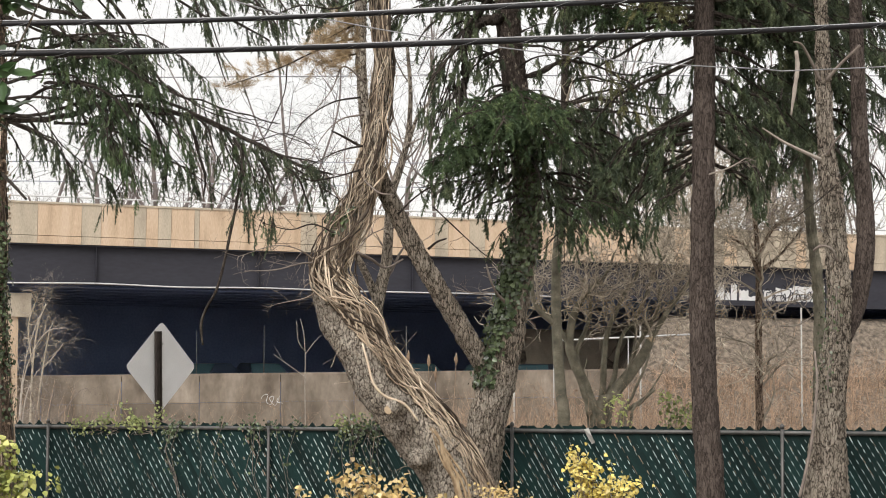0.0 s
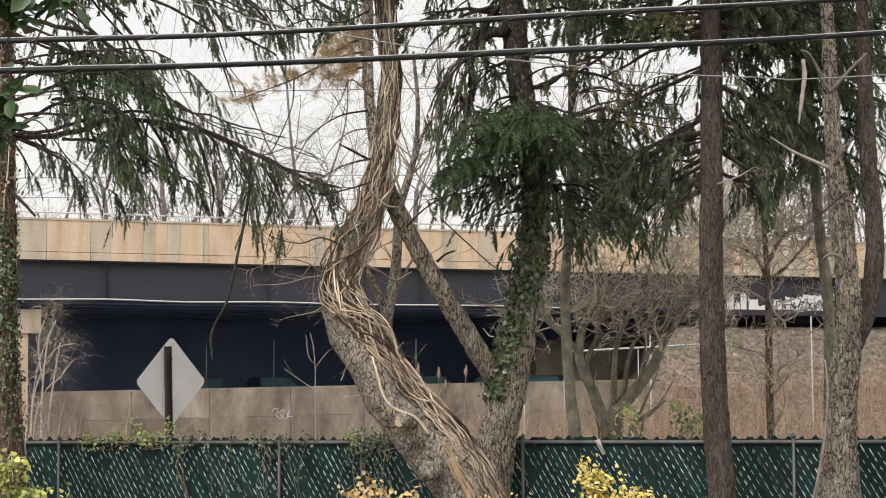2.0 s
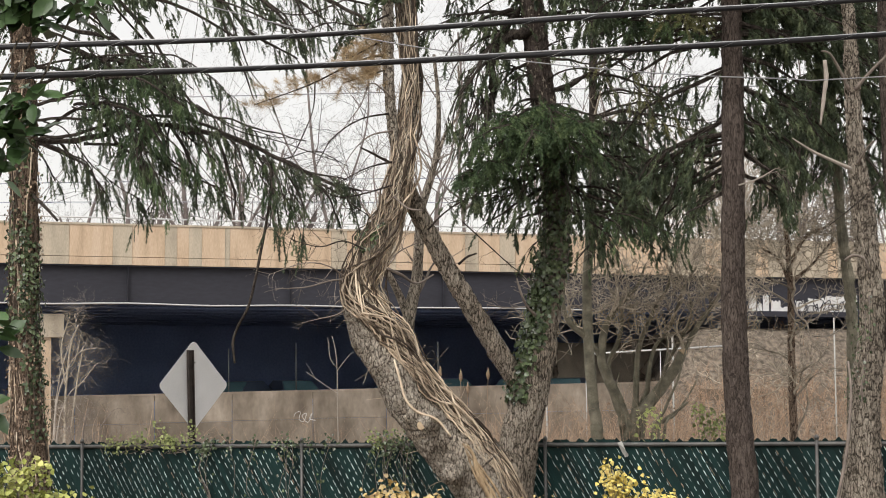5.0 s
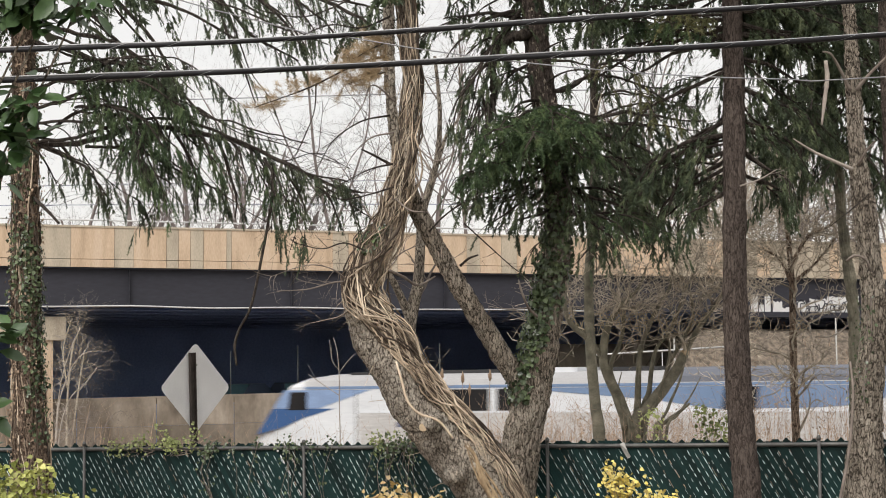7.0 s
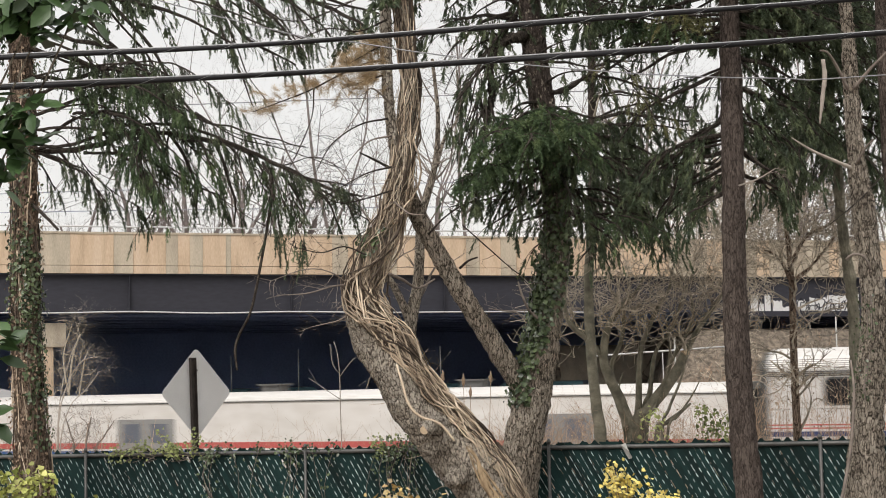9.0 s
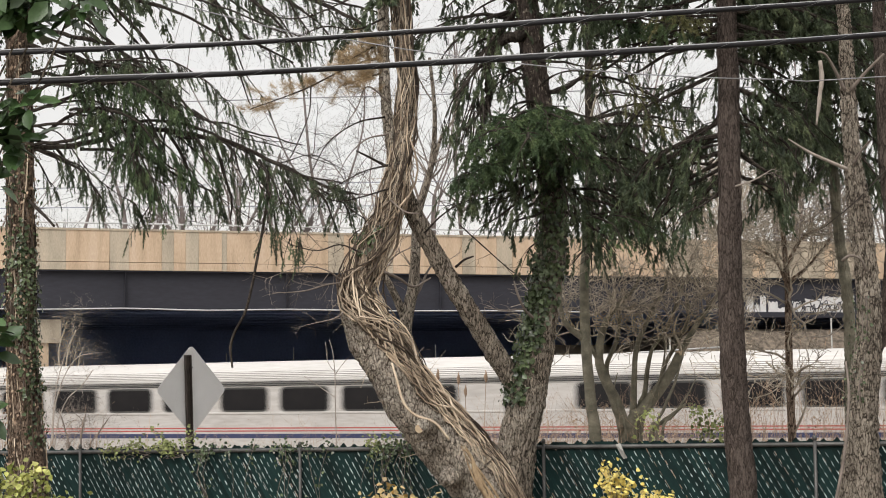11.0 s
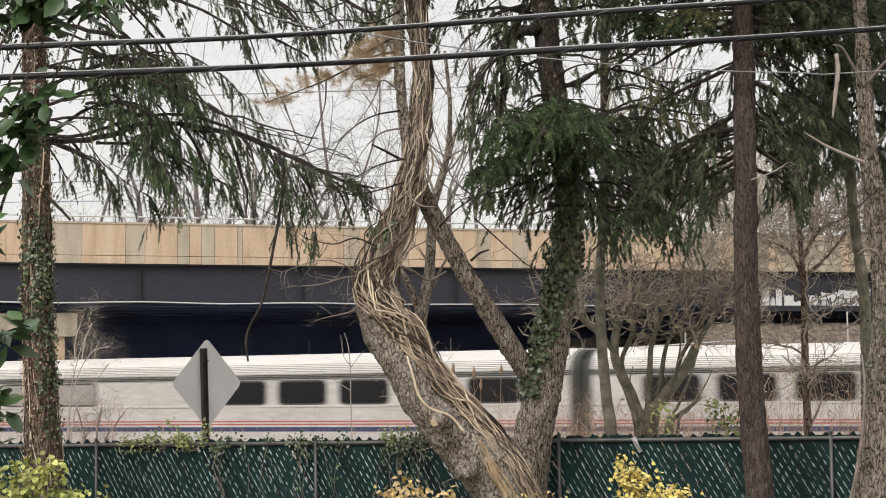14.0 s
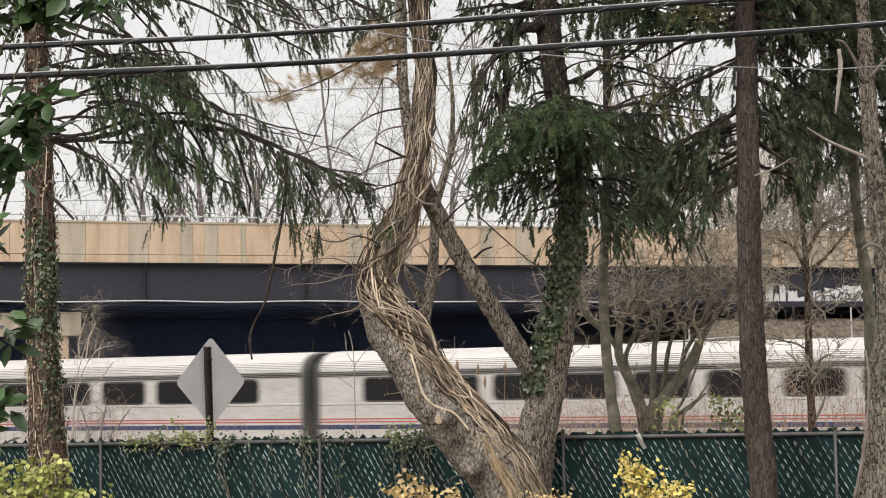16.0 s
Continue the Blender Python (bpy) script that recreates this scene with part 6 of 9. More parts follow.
upper_crown(T_IVIED, AT_IVIED, 1.05, 20.3, 9.3, 16.0, 2.5, 301, NEEDLE)
upper_crown(T_DARK, AT_DARK, 3.13, 18.75, 9.1, 15.2, 2.1, 302, NEEDLE)
upper_crown(T_LEFT, AT_LEFT, -5.13, 21.45, 9.6, 16.3, 2.4, 303, NEEDLE)
upper_crown(T_BACK, AT_BACK, 5.12, 23.75, 9.5, 13.0, 1.7, 304, NEEDLE)


# ---- bare branches ----
def twiggy(form, root, way, length, radius, depth, rng, spread=0.6, up=0.12, kids=3, sides=5, bend=0.25, least=0.0012):
    """A bare limb that forks again and again."""
    pts, p, d = [], Vector(root), Vector(way).normalized()
    n = (2, 4)[depth] if depth < 2 else 5
    ends = []
    for i in range(n + 1):
        u = i / n
        pts.append((*p, max(radius * (1 - 0.6 * u), least)))
        ends.append((p.copy(), d.copy(), u))
        d = (d + Vector((rng.gauss(0, bend), rng.gauss(0, bend), rng.gauss(0, bend) + up)) * 0.5).normalized()
        p = p + d * (length / n)
    form.tube(pts, sides if depth > 1 else 3, cap=False)
    if depth <= 0:
        return
    for _ in range(kids):
        q, dd, u = rng.choice(ends[2:] or ends)
        side = Vector((rng.gauss(0, 1), rng.gauss(0, 1), rng.gauss(0, 0.7) + up)).normalized()
        w = (dd * (1 - spread) + side * spread).normalized()
        twiggy(form, q, w, length * rng.uniform(0.5, 0.75), radius * (1 - 0.5 * u) * 0.6, depth - 1, rng, spread, up, kids, sides, bend, least)


def bare_tree(name, stems, label, mat, seed, category="tree", group="", depth=2, kids=3, tip=1.0, spread=0.55, from_u=0.4, up=0.12, many=7, bend=0.25, twig=None, least=0.0012, clear=0.0):
    """Hand-placed stems with fine forking twigs along their upper parts."""
    rng = random.Random(seed)
    x, y = stems[0][0][0], stems[0][0][1]
    at = (x, y, land(x, y))
    t = thing(name, at, label, category, group)
    fine = Form()
    for k, st in enumerate(stems):
        path = local(st, at)
        if k == 0 or abs(st[0][0] - x) < 0.6 and st[0][2] - at[2] < 2.2:
            path = [(path[0][0], path[0][1], -0.1, path[0][3] * 1.15), *path] if path[0][2] > 0.1 else path
        sp = spline(path, 0.08)
        part("trunk" if k == 0 else "stem", Form().tube(sp, 10, 0.1, 6), mat, t, smooth=True)
        for _ in range(many):
            i = rng.randrange(int(len(sp) * from_u), len(sp))
            q = sp[i]
            if q[2] < clear + rng.gauss(0, 0.4) * (clear > 0):
                continue
            w = Vector(sp[min(i + 1, len(sp) - 1)][:3]) - Vector(sp[max(i - 1, 0)][:3])
            w = (w.normalized() + Vector((rng.gauss(0, 0.7), rng.gauss(0, 0.7), rng.gauss(0.1, 0.4)))).normalized()
            twiggy(fine, q[:3], w, tip * rng.uniform(0.5, 1.1), max(q[3] * 0.4, 0.003), depth, rng, spread, up, kids, bend=bend, least=least)
    tagged(part("twig_tangle", fine, twig or (mat if mat in (FAR_TWIG, PALE_TWIG) else TWIG), t), kind="stuff")
    return t


# ---- climbing stems and ivy ----
def frames_along(path):
    p = np.array([q[:3] for q in path])
    d = unit(np.gradient(p, axis=0))
    c = np.array([0, -1.0, 0]) - d * (d @ np.array([0, -1.0, 0]))[:, None]
    c = unit(c)
    side = np.cross(c, d)          # towards the right as seen from the street
    return p, d, c, -side if side[0][0] < 0 else side


def climbing_vine():
    at = AT_LEAN
    owner = thing("climbing_vine", at, "mass of dry tan vine stems wrapped round a leaning tree", "vine")
    rng = random.Random(5)
    path = spline(LEAN, 0.06)
    p, d, c, side = frames_along(path)
    rad = np.array([q[3] for q in path])
    n = len(p)
    arc = np.linspace(0, 1, n)
    # the stems keep to the upper side of the leaning trunk, cross to the street side at the bend and wrap the upper trunk
    middle = np.interp(arc, [0, 0.22, 0.34, 0.40, 0.46, 0.56, 1], [18, 20, 34, 78, 92, 90, 90])
    spread = np.interp(arc, [0, 0.22, 0.34, 0.40, 0.46, 0.56, 1], [24, 30, 44, 74, 92, 84, 80])
    for k in range(290):
        group = k % 10
        if group < 5:
            i0, run = rng.uniform(-0.05, 0.24), rng.uniform(0.12, 0.36)
        elif group < 8:
            i0, run = rng.uniform(0.22, 0.42), rng.uniform(0.10, 0.26)
        else:
            i0, run = rng.uniform(0.42, 0.70), rng.uniform(0.12, 0.28)
        i0, i1 = max(0, int(i0 * n)), min(n - 1, int((i0 + run) * n))
        place, drift = rng.uniform(-1, 1), rng.gauss(0, 0.8 if k % 5 else 1.7)
        amp, fr, ph = rng.uniform(0.12, 0.42), rng.uniform(3, 8), rng.uniform(0, 6.28)
        r0 = rng.choice((0.004, 0.005, 0.007, 0.009, 0.013)) if i0 < 0.42 * n else rng.choice((0.003, 0.004, 0.006, 0.008, 0.011))
        lift = rng.random() ** 1.5 * (0.10 if i0 < 0.42 * n else 0.04)
        pts = []
        for i in range(i0, i1, 2):
            w = (i - i0) / max(1, i1 - i0)
            sway = place + drift * (w - 0.5) + amp * math.sin(fr * 6.28 * arc[i] * 2 + ph)
            a = radians(middle[i] + spread[i] * max(-1.2, min(1.2, sway)) + 15 * noise.noise(Vector((arc[i] * 55, k, 0))))
            ease = min(1.0, 5 * w, 5 * (1 - w))
            proud = ease * lift * (0.5 + 0.5 * math.sin(arc[i] * 46 + ph)) * (1.4 if 0.30 < arc[i] < 0.46 else 1.0)
            r = rad[i] * 1.02 + r0 * (1.6 * ease - 0.8) + proud
            q = p[i] + (side[i] * math.cos(a) + c[i] * math.sin(a)) * r - np.array(at)
            pts.append((*q, r0 * (0.35 + 0.65 * ease) * (1 - 0.3 * w)))
        if len(pts) > 4:
            # dark stems among the pale ones paint the shaded gaps between them
            part("vine_stem", Form().tube(pts, 6, 0.35, 14), VINE_DARK if k % 5 in (1, 3) else VINE, owner, smooth=True)
    for k in range(130):
        i0 = int(rng.uniform(0.0, 0.55) * n)
        i1 = min(n - 1, i0 + int(rng.uniform(0.05, 0.16) * n))
        place, drift, r0 = rng.uniform(-1, 1), rng.choice((-1, 1)) * rng.uniform(0.5, 1.6), rng.uniform(0.0025, 0.0045)
        pts = []
        for i in range(i0, i1, 2):
            w = (i - i0) / max(1, i1 - i0)
            a = radians(middle[i] + spread[i] * max(-1.2, min(1.2, place + drift * (w - 0.5))) + 22 * noise.noise(Vector((arc[i] * 50, k, 7))))
            r = rad[i] * 1.02 + 0.012 + 0.06 * (0.5 + 0.5 * math.sin(arc[i] * 60 + k)) * min(1.0, 4 * w, 4 * (1 - w))
            pts.append((*(p[i] + (side[i] * math.cos(a) + c[i] * math.sin(a)) * r - np.array(at)), r0))
        if len(pts) > 4:
            part("vine_stem", Form().tube(pts, 4), VINE, owner, smooth=True)
    # a stem that loops over the bark, and the peeled root at its foot
    loop = [(-0.51, 18.72, 4.47, 0.011), (-0.45, 18.70, 4.26, 0.013), (-0.39, 18.68, 4.05, 0.014), (-0.27, 18.66, 3.92, 0.014), (-0.07, 18.66, 3.84, 0.014), (0.08, 18.68, 3.66, 0.012)]
    part("vine_stem", Form().tube(spline(local(loop, at), 0.05), 8, 0.2, 10), VINE, owner, "pale looping stem", True)
    for k, (w, x, turn) in enumerate(((4.5, 0, 0.0), (3.0, 8, 0.9), (2.2, -7, 1.7), (2.4, 15, 2.6), (1.6, 4, 3.6))):
        root = [(0.20, 18.64, 3.59, 0.007), (0.29, 18.60, 3.45, 0.018), (0.37, 18.57, 3.27, 0.027), (0.48, 18.55, 3.03, 0.029), (0.58, 18.50, 2.59, 0.029)]
        root = [(p0 + x * 0.0058 * (0.3 + 0.25 * j) + 0.02 * math.sin(2.1 * j + turn), p1 - 0.006 * math.sin(j + turn), p2 + 0.02 * math.sin(1.3 * j + turn), p3 * w / 5) for j, (p0, p1, p2, p3) in enumerate(root)]
        part("vine_stem", Form().tube(spline(local(root, at), 0.03), 8, 0.5, 16), PEELED, owner, "peeled tan stem", True)
    wood = Form()
    for _ in range(90):
        i = rng.randrange(int(n * 0.08), n - 2)
        a = radians(rng.uniform(-40, 220))
        root = Vector(p[i] + (side[i] * math.cos(a) + c[i] * math.sin(a)) * rad[i] * 1.05 - np.array(at))
        twiggy(wood, root, Vector(side[i] * math.cos(a) + c[i] * math.sin(a)) + Vector(d[i]) * rng.uniform(-0.5, 0.9), rng.uniform(0.1, 0.28), 0.004, 1, rng, 0.5, 0.0, 2)
    tagged(part("tendril_tangle", wood, VINE, owner), kind="stuff")
    return owner


climbing_vine()

LEAF = np.array([[0, 0, 0], [0.42, -0.28, 0.10], [0.28, -0.62, 0.04], [0, -1.0, 0.0], [-0.28, -0.62, 0.04], [-0.42, -0.28, 0.10]], float)
LEAF_F = np.array([[0, 3, 2], [0, 2, 1], [0, 5, 4], [0, 4, 3]])


def leaves(roots, normals, sizes, rng, droop=0.8, flat=0.4, shape=LEAF):
    """Lobed leaves lying on a surface with these normals, tips hanging."""
    n = len(roots)
    nn = unit(normals + rng.normal(0, flat, normals.shape))
    down = np.array([0, 0, -1.0]) * droop + rng.normal(0, 0.5, (n, 3))
    y = -unit(down - nn * (down * nn).sum(1, keepdims=True))
    x = np.cross(y, nn)
    rot = np.stack([x, y, nn], 2)
    v = np.einsum("nij,kj->nki", rot, shape) * sizes[:, None, None] + roots[:, None, :]
    f = (LEAF_F[None] + (np.arange(n) * len(shape))[:, None, None]).reshape(-1, 3)
    return v.reshape(-1, 3), f


def ivy(path, at, owner_name, label, spans, seed, size=(0.04, 0.08), mat=None):
    """spans: (from, to) in height, angle range seen from the street (0 right side, 90 facing it, 180 left side), count."""
    rng = np.random.default_rng(seed)
    t = thing(owner_name, at, label, "climbing plant")
    sp = spline(path, 0.05)
    p, d, c, side = frames_along(sp)
    rad = np.array([q[3] for q in sp])
    R, N = [], []
    for z0, z1, a0, a1, count in spans:
        ok = np.where((p[:, 2] >= z0) & (p[:, 2] <= z1))[0]
        clump = rng.random(24)
        for _ in range(count):
            i = rng.choice(ok)
            u = clump[rng.integers(24)] + rng.normal(0, 0.09)
            a = np.radians(a0 + (a1 - a0) * (u % 1.0))
            nrm = side[i] * np.cos(a) + c[i] * np.sin(a)
            R.append(p[i] + nrm * (rad[i] * 1.02 + rng.uniform(0.005, 0.05)) + rng.normal(0, 0.02, 3) - np.array(at))
            N.append(nrm)
    v, f = leaves(np.array(R), np.array(N), rng.uniform(*size, len(R)), rng)
    tagged(arrays("ivy_foliage", v, f, mat or IVY, t), kind="stuff")
    stems = Form()
    r = random.Random(seed)
    for k in range(5):
        z0, z1, a0, a1, _ = r.choice(spans)
        ok = np.where((p[:, 2] >= z0) & (p[:, 2] <= z1))[0]
        ph = r.uniform(0, 6)
        pts = []
        for i in ok[::3]:
            a = radians(a0 + (a1 - a0) * (0.5 + 0.4 * math.sin(ph + i * 0.05)))
            q = p[i] + (side[i] * math.cos(a) + c[i] * math.sin(a)) * rad[i] * 1.03 - np.array(at)
            pts.append((*q, 0.0045))
        if len(pts) > 3:
            stems.tube(pts, 5)
    tagged(part("ivy_stem_tangle", stems, TWIG, t), kind="stuff")


ivy(IVIED, AT_IVIED, "climbing_ivy", "dark green ivy climbing a spruce trunk",
    [(3.97, 4.54, 105, 195, 330), (4.54, 5.30, 85, 200, 520), (5.0, 5.60, 45, 200, 300), (5.43, 6.45, 5, 195, 560), (6.45, 7.30, -10, 190, 200)], 31, (0.035, 0.08))
ivy(LEFT_SPRUCE, AT_LEFT, "climbing_ivy", "ivy with small dark leaves covering a slender trunk",
    [(4.20, 5.95, -30, 90, 560), (4.85, 6.10, 60, 205, 480), (3.60, 4.40, -25, 80, 150), (6.0, 7.30, -20, 200, 190), (2.6, 3.3, -20, 200, 110)], 32, (0.03, 0.068))
ivy(LEAN, AT_LEAN, "climbing_ivy", "small tuft of green ivy on a vine-covered trunk", [(5.57, 5.94, 90, 190, 130)], 33)
ivy(RIGHT_TREE, AT_RIGHT, "climbing_ivy", "sparse green ivy on grey bark", [(3.94, 5.09, 105, 185, 150)], 34, (0.018, 0.04))


ivy(LEFT_SPRUCE, AT_LEFT, "withered_ivy", "withered brown ivy tangled over a slender trunk",
    [(5.78, 8.66, -20, 205, 760), (2.30, 4.70, -20, 205, 640), (4.5, 5.8, 60, 205, 160)], 35, (0.022, 0.045), DEAD_LEAF)


def trunk_strands():
    """Dry fibrous stems running up the slender spruce."""
    t = thing("dry_climber", AT_LEFT, "shaggy brown climber stems running up a slender trunk", "vine")
    rng = random.Random(36)
    sp = spline(LEFT_SPRUCE, 0.06)
    p, d, c, side = frames_along(sp)
    rad = np.array([q[3] for q in sp])
    for k in range(70):
        i0 = rng.randrange(4, 90)
        i1 = min(len(p) - 1, i0 + rng.randrange(10, 46))
        a0, turn, ph = rng.uniform(-20, 200), rng.uniform(-50, 50), rng.uniform(0, 6)
        r0 = rng.choice((0.004, 0.005, 0.007, 0.010))
        pts = []
        for i in range(i0, i1, 2):
            w = (i - i0) / (i1 - i0)
            a = radians(a0 + turn * w + 14 * noise.noise(Vector((i * 0.15, k, 0))))
            q = p[i] + (side[i] * math.cos(a) + c[i] * math.sin(a)) * (rad[i] * 1.02 + r0 * min(1, 6 * w, 6 - 6 * w) + 0.012 * math.sin(i * 0.3 + ph) ** 2) - np.array(AT_LEFT)
            pts.append((*q, r0 * (0.4 + 0.6 * min(1, 5 * w, 5 - 5 * w))))
        if len(pts) > 3:
            part("vine_stem", Form().tube(pts, 5, 0.35, 14), VINE if k % 3 == 0 else VINE_DARK, t, smooth=True)


trunk_strands()


# ---- sapwood, knots and broken branches on the trunks ----
def stub(owner, at, pts, mat, label=""):
    big = pts[0][3] > 0.06
    o = part("branch_stub", Form().tube(spline(local(pts, at), 0.02 if big else 0.04), 30 if big else 10, 0.25 if big else 0.12, 8, True, 0.02 if big else 0.0), mat, owner, label, True)
    return o


stub(T_LEAN, AT_LEAN, [(-0.08, 18.95, 3.84, 0.087), (-0.18, 18.70, 3.81, 0.080), (-0.23, 18.60, 3.78, 0.075)], BARK_PINE, "sawn-off branch stub")
part("cut_face", Form().tube(local([(-0.23, 18.60, 3.78, 0.046), (-0.23, 18.59, 3.78, 0.043)], AT_LEAN), 14), CUT_WOOD, T_LEAN, "pale sawn wood")
stub(T_LEAN, AT_LEAN, [(0.08, 18.95, 3.27, 0.105), (0.10, 18.74, 3.26, 0.092), (0.12, 18.68, 3.26, 0.055)], BARK_PINE, "swollen knot")
stub(T_LEAN, AT_LEAN, [(0.34, 18.80, 3.33, 0.029), (0.43, 18.70, 3.36, 0.017), (0.54, 18.60, 3.47, 0.008)], BARK_PINE)
stub(T_LEAN, AT_LEAN, [(-0.51, 19.10, 6.23, 0.012), (-0.35, 19.00, 6.09, 0.010), (-0.19, 18.90, 6.06, 0.007)], TWIG, "thin broken branch")
stub(T_LEAN, AT_LEAN, [(-0.57, 19.30, 6.63, 0.017), (-0.75, 19.20, 6.72, 0.013), (-0.87, 19.10, 6.77, 0.009)], BARK_DARK)
stub(T_IVIED, AT_IVIED, [(0.19, 19.50, 5.52, 0.017), (0.28, 19.40, 5.59, 0.013), (0.38, 19.30, 5.62, 0.009)], BARK_DARK)
stub(T_IVIED, AT_IVIED, [(1.11, 20.10, 8.20, 0.062), (0.81, 19.90, 8.13, 0.056), (0.64, 19.80, 7.97, 0.050), (0.58, 19.70, 7.75, 0.042), (0.59, 19.70, 7.43, 0.036), (0.49, 19.60, 7.03, 0.031), (0.35, 19.50, 6.77, 0.022), (0.30, 19.50, 6.58, 0.013)], BARK_DARK, "dark drooping limb")
stub(T_IVIED, AT_IVIED, [(1.03, 19.70, 4.96, 0.018), (0.93, 19.50, 5.05, 0.013), (0.86, 19.40, 5.20, 0.013), (0.82, 19.40, 5.35, 0.009)], TWIG)
stub(T_RIGHT, AT_RIGHT, [(4.20, 18.10, 6.37, 0.020), (4.02, 18.00, 6.43, 0.017), (3.77, 17.90, 6.53, 0.013), (3.55, 17.80, 6.65, 0.006)], PALE_TWIG, "bare pale broken branch")
stub(T_RIGHT, AT_RIGHT, [(4.23, 18.20, 7.20, 0.020), (4.10, 18.10, 7.42, 0.016), (3.99, 18.00, 7.55, 0.012), (3.91, 18.00, 7.57, 0.008)], TWIG)
stub(T_RIGHT, AT_RIGHT, [(4.29, 18.20, 7.20, 0.020), (4.42, 18.10, 7.36, 0.016), (4.60, 18.00, 7.54, 0.012)], TWIG)
stub(T_RIGHT, AT_RIGHT, [(4.27, 18.10, 6.42, 0.016), (4.34, 18.00, 6.56, 0.012), (4.40, 17.90, 6.63, 0.008)], TWIG)
stub(T_RIGHT, AT_RIGHT, [(4.10, 18.00, 5.42, 0.014), (4.16, 17.95, 5.47, 0.014), (4.27, 17.95, 5.44, 0.014), (4.34, 18.00, 5.31, 0.011)], TWIG, "bare vine crossing the bark")
stub(T_RIGHT, AT_RIGHT, [(3.92, 17.95, 2.93, 0.017), (3.98, 17.95, 3.16, 0.017), (4.05, 17.95, 3.50, 0.017), (4.09, 17.95, 3.83, 0.015), (4.11, 17.95, 4.12, 0.014), (4.10, 18.00, 4.40, 0.011)], TWIG, "bare vine climbing the bark")
stub(T_LEFT, AT_LEFT, [(-4.90, 21.20, 6.51, 0.024), (-4.68, 21.00, 6.32, 0.019), (-4.53, 20.90, 6.17, 0.014)], BARK_DARK)
stub(T_LEFT, AT_LEFT, [(-1.96, 20.60, 6.81, 0.023), (-1.98, 20.50, 6.37, 0.018), (-2.08, 20.40, 5.74, 0.016), (-2.20, 20.30, 5.15, 0.016), (-2.33, 20.30, 4.89, 0.014), (-2.39, 20.30, 4.70, 0.016), (-2.37, 20.30, 4.46, 0.011)], BARK_DARK, "long dead hanging branch")
stub(T_LEAN, AT_LEAN, [(-0.58, 19.10, 5.45, 0.017), (-0.43, 19.30, 5.39, 0.017), (-0.28, 19.50, 5.31, 0.013), (-0.09, 19.60, 5.41, 0.009)], TWIG)


def bare_limb(owner, at, pts, seed, mat=None, many=7, tip=0.3):
    """A thin bare side branch with forking twigs, on its tree."""
    rng = random.Random(seed)
    sp = spline(local(pts, at), 0.05)
    o = part("bare_limb", Form().tube(sp, 6, 0.15, 8), mat or TWIG, owner, "thin bare grey branch", True)
    f = Form()
    for _ in range(many):
        q = sp[rng.randrange(len(sp) // 4, len(sp))]
        w = Vector(sp[-1][:3]) - Vector(sp[0][:3])
        twiggy(f, q[:3], w.normalized() + Vector((rng.gauss(0, 0.8), rng.gauss(0, 0.8), rng.gauss(0, 0.8))), tip * rng.uniform(0.5, 1.2), 0.0034, 2, rng, 0.6, 0.03, 2, 4)
    tagged(part("twig_tangle", f, mat or TWIG, o), kind="stuff")


bare_limb(T_LEAN, AT_LEAN, [(-0.97, 19.10, 5.34, 0.011), (-1.17, 18.90, 5.32, 0.009), (-1.43, 18.70, 5.24, 0.007), (-1.75, 18.60, 5.22, 0.004)], 1, TWIG, 9, 0.32)
bare_limb(T_LEAN, AT_LEAN, [(-0.99, 19.10, 5.04, 0.011), (-1.13, 18.90, 4.95, 0.008), (-1.29, 18.80, 4.91, 0.006), (-1.41, 18.70, 4.88, 0.004)], 2, TWIG, 7, 0.2)
bare_limb(T_LEAN, AT_LEAN, [(-1.00, 19.10, 5.33, 0.011), (-1.20, 18.90, 5.47, 0.007), (-1.46, 18.80, 5.50, 0.006), (-1.81, 18.70, 5.38, 0.004)], 3, None, 7, 0.3)
bare_limb(T_LEAN, AT_LEAN, [(-0.51, 19.20, 6.37, 0.011), (-0.81, 19.00, 6.26, 0.008), (-1.10, 18.90, 6.21, 0.006), (-1.34, 18.80, 6.34, 0.004)], 4, BARK_DARK, 9, 0.35)
bare_limb(T_LEAN, AT_LEAN, [(-0.52, 19.20, 6.96, 0.011), (-0.77, 19.10, 6.89, 0.008), (-0.98, 19.00, 6.66, 0.005), (-1.11, 19.00, 6.36, 0.004)], 5, None, 9, 0.35)
bare_limb(T_LEAN, AT_LEAN, [(-0.50, 19.20, 7.30, 0.011), (-0.74, 19.10, 7.47, 0.008), (-0.86, 19.00, 7.21, 0.005), (-1.04, 19.00, 6.97, 0.004)], 6, None, 9, 0.4)
bare_limb(T_LEAN, AT_LEAN, [(-0.27, 19.20, 6.80, 0.009), (-0.07, 19.10, 6.63, 0.008), (0.11, 19.00, 6.68, 0.006)], 7, None, 6, 0.3)
bare_limb(T_IVIED, AT_IVIED, [(-0.15, 19.40, 5.89, 0.011), (0.04, 19.30, 6.07, 0.009), (0.29, 19.20, 6.21, 0.008), (0.60, 19.20, 6.24, 0.005)], 8, BARK_DARK, 9, 0.35)
bare_limb(T_IVIED, AT_IVIED, [(0.23, 19.40, 5.98, 0.009), (0.53, 19.30, 5.69, 0.008), (0.77, 19.30, 5.47, 0.006), (0.98, 19.30, 5.33, 0.004)], 9, BARK_DARK, 6, 0.25)
bare_limb(T_IVIED, AT_IVIED, [(0.96, 19.60, 5.05, 0.009), (0.71, 19.40, 5.03, 0.007), (0.49, 19.30, 5.06, 0.005)], 10, TWIG, 6, 0.22)
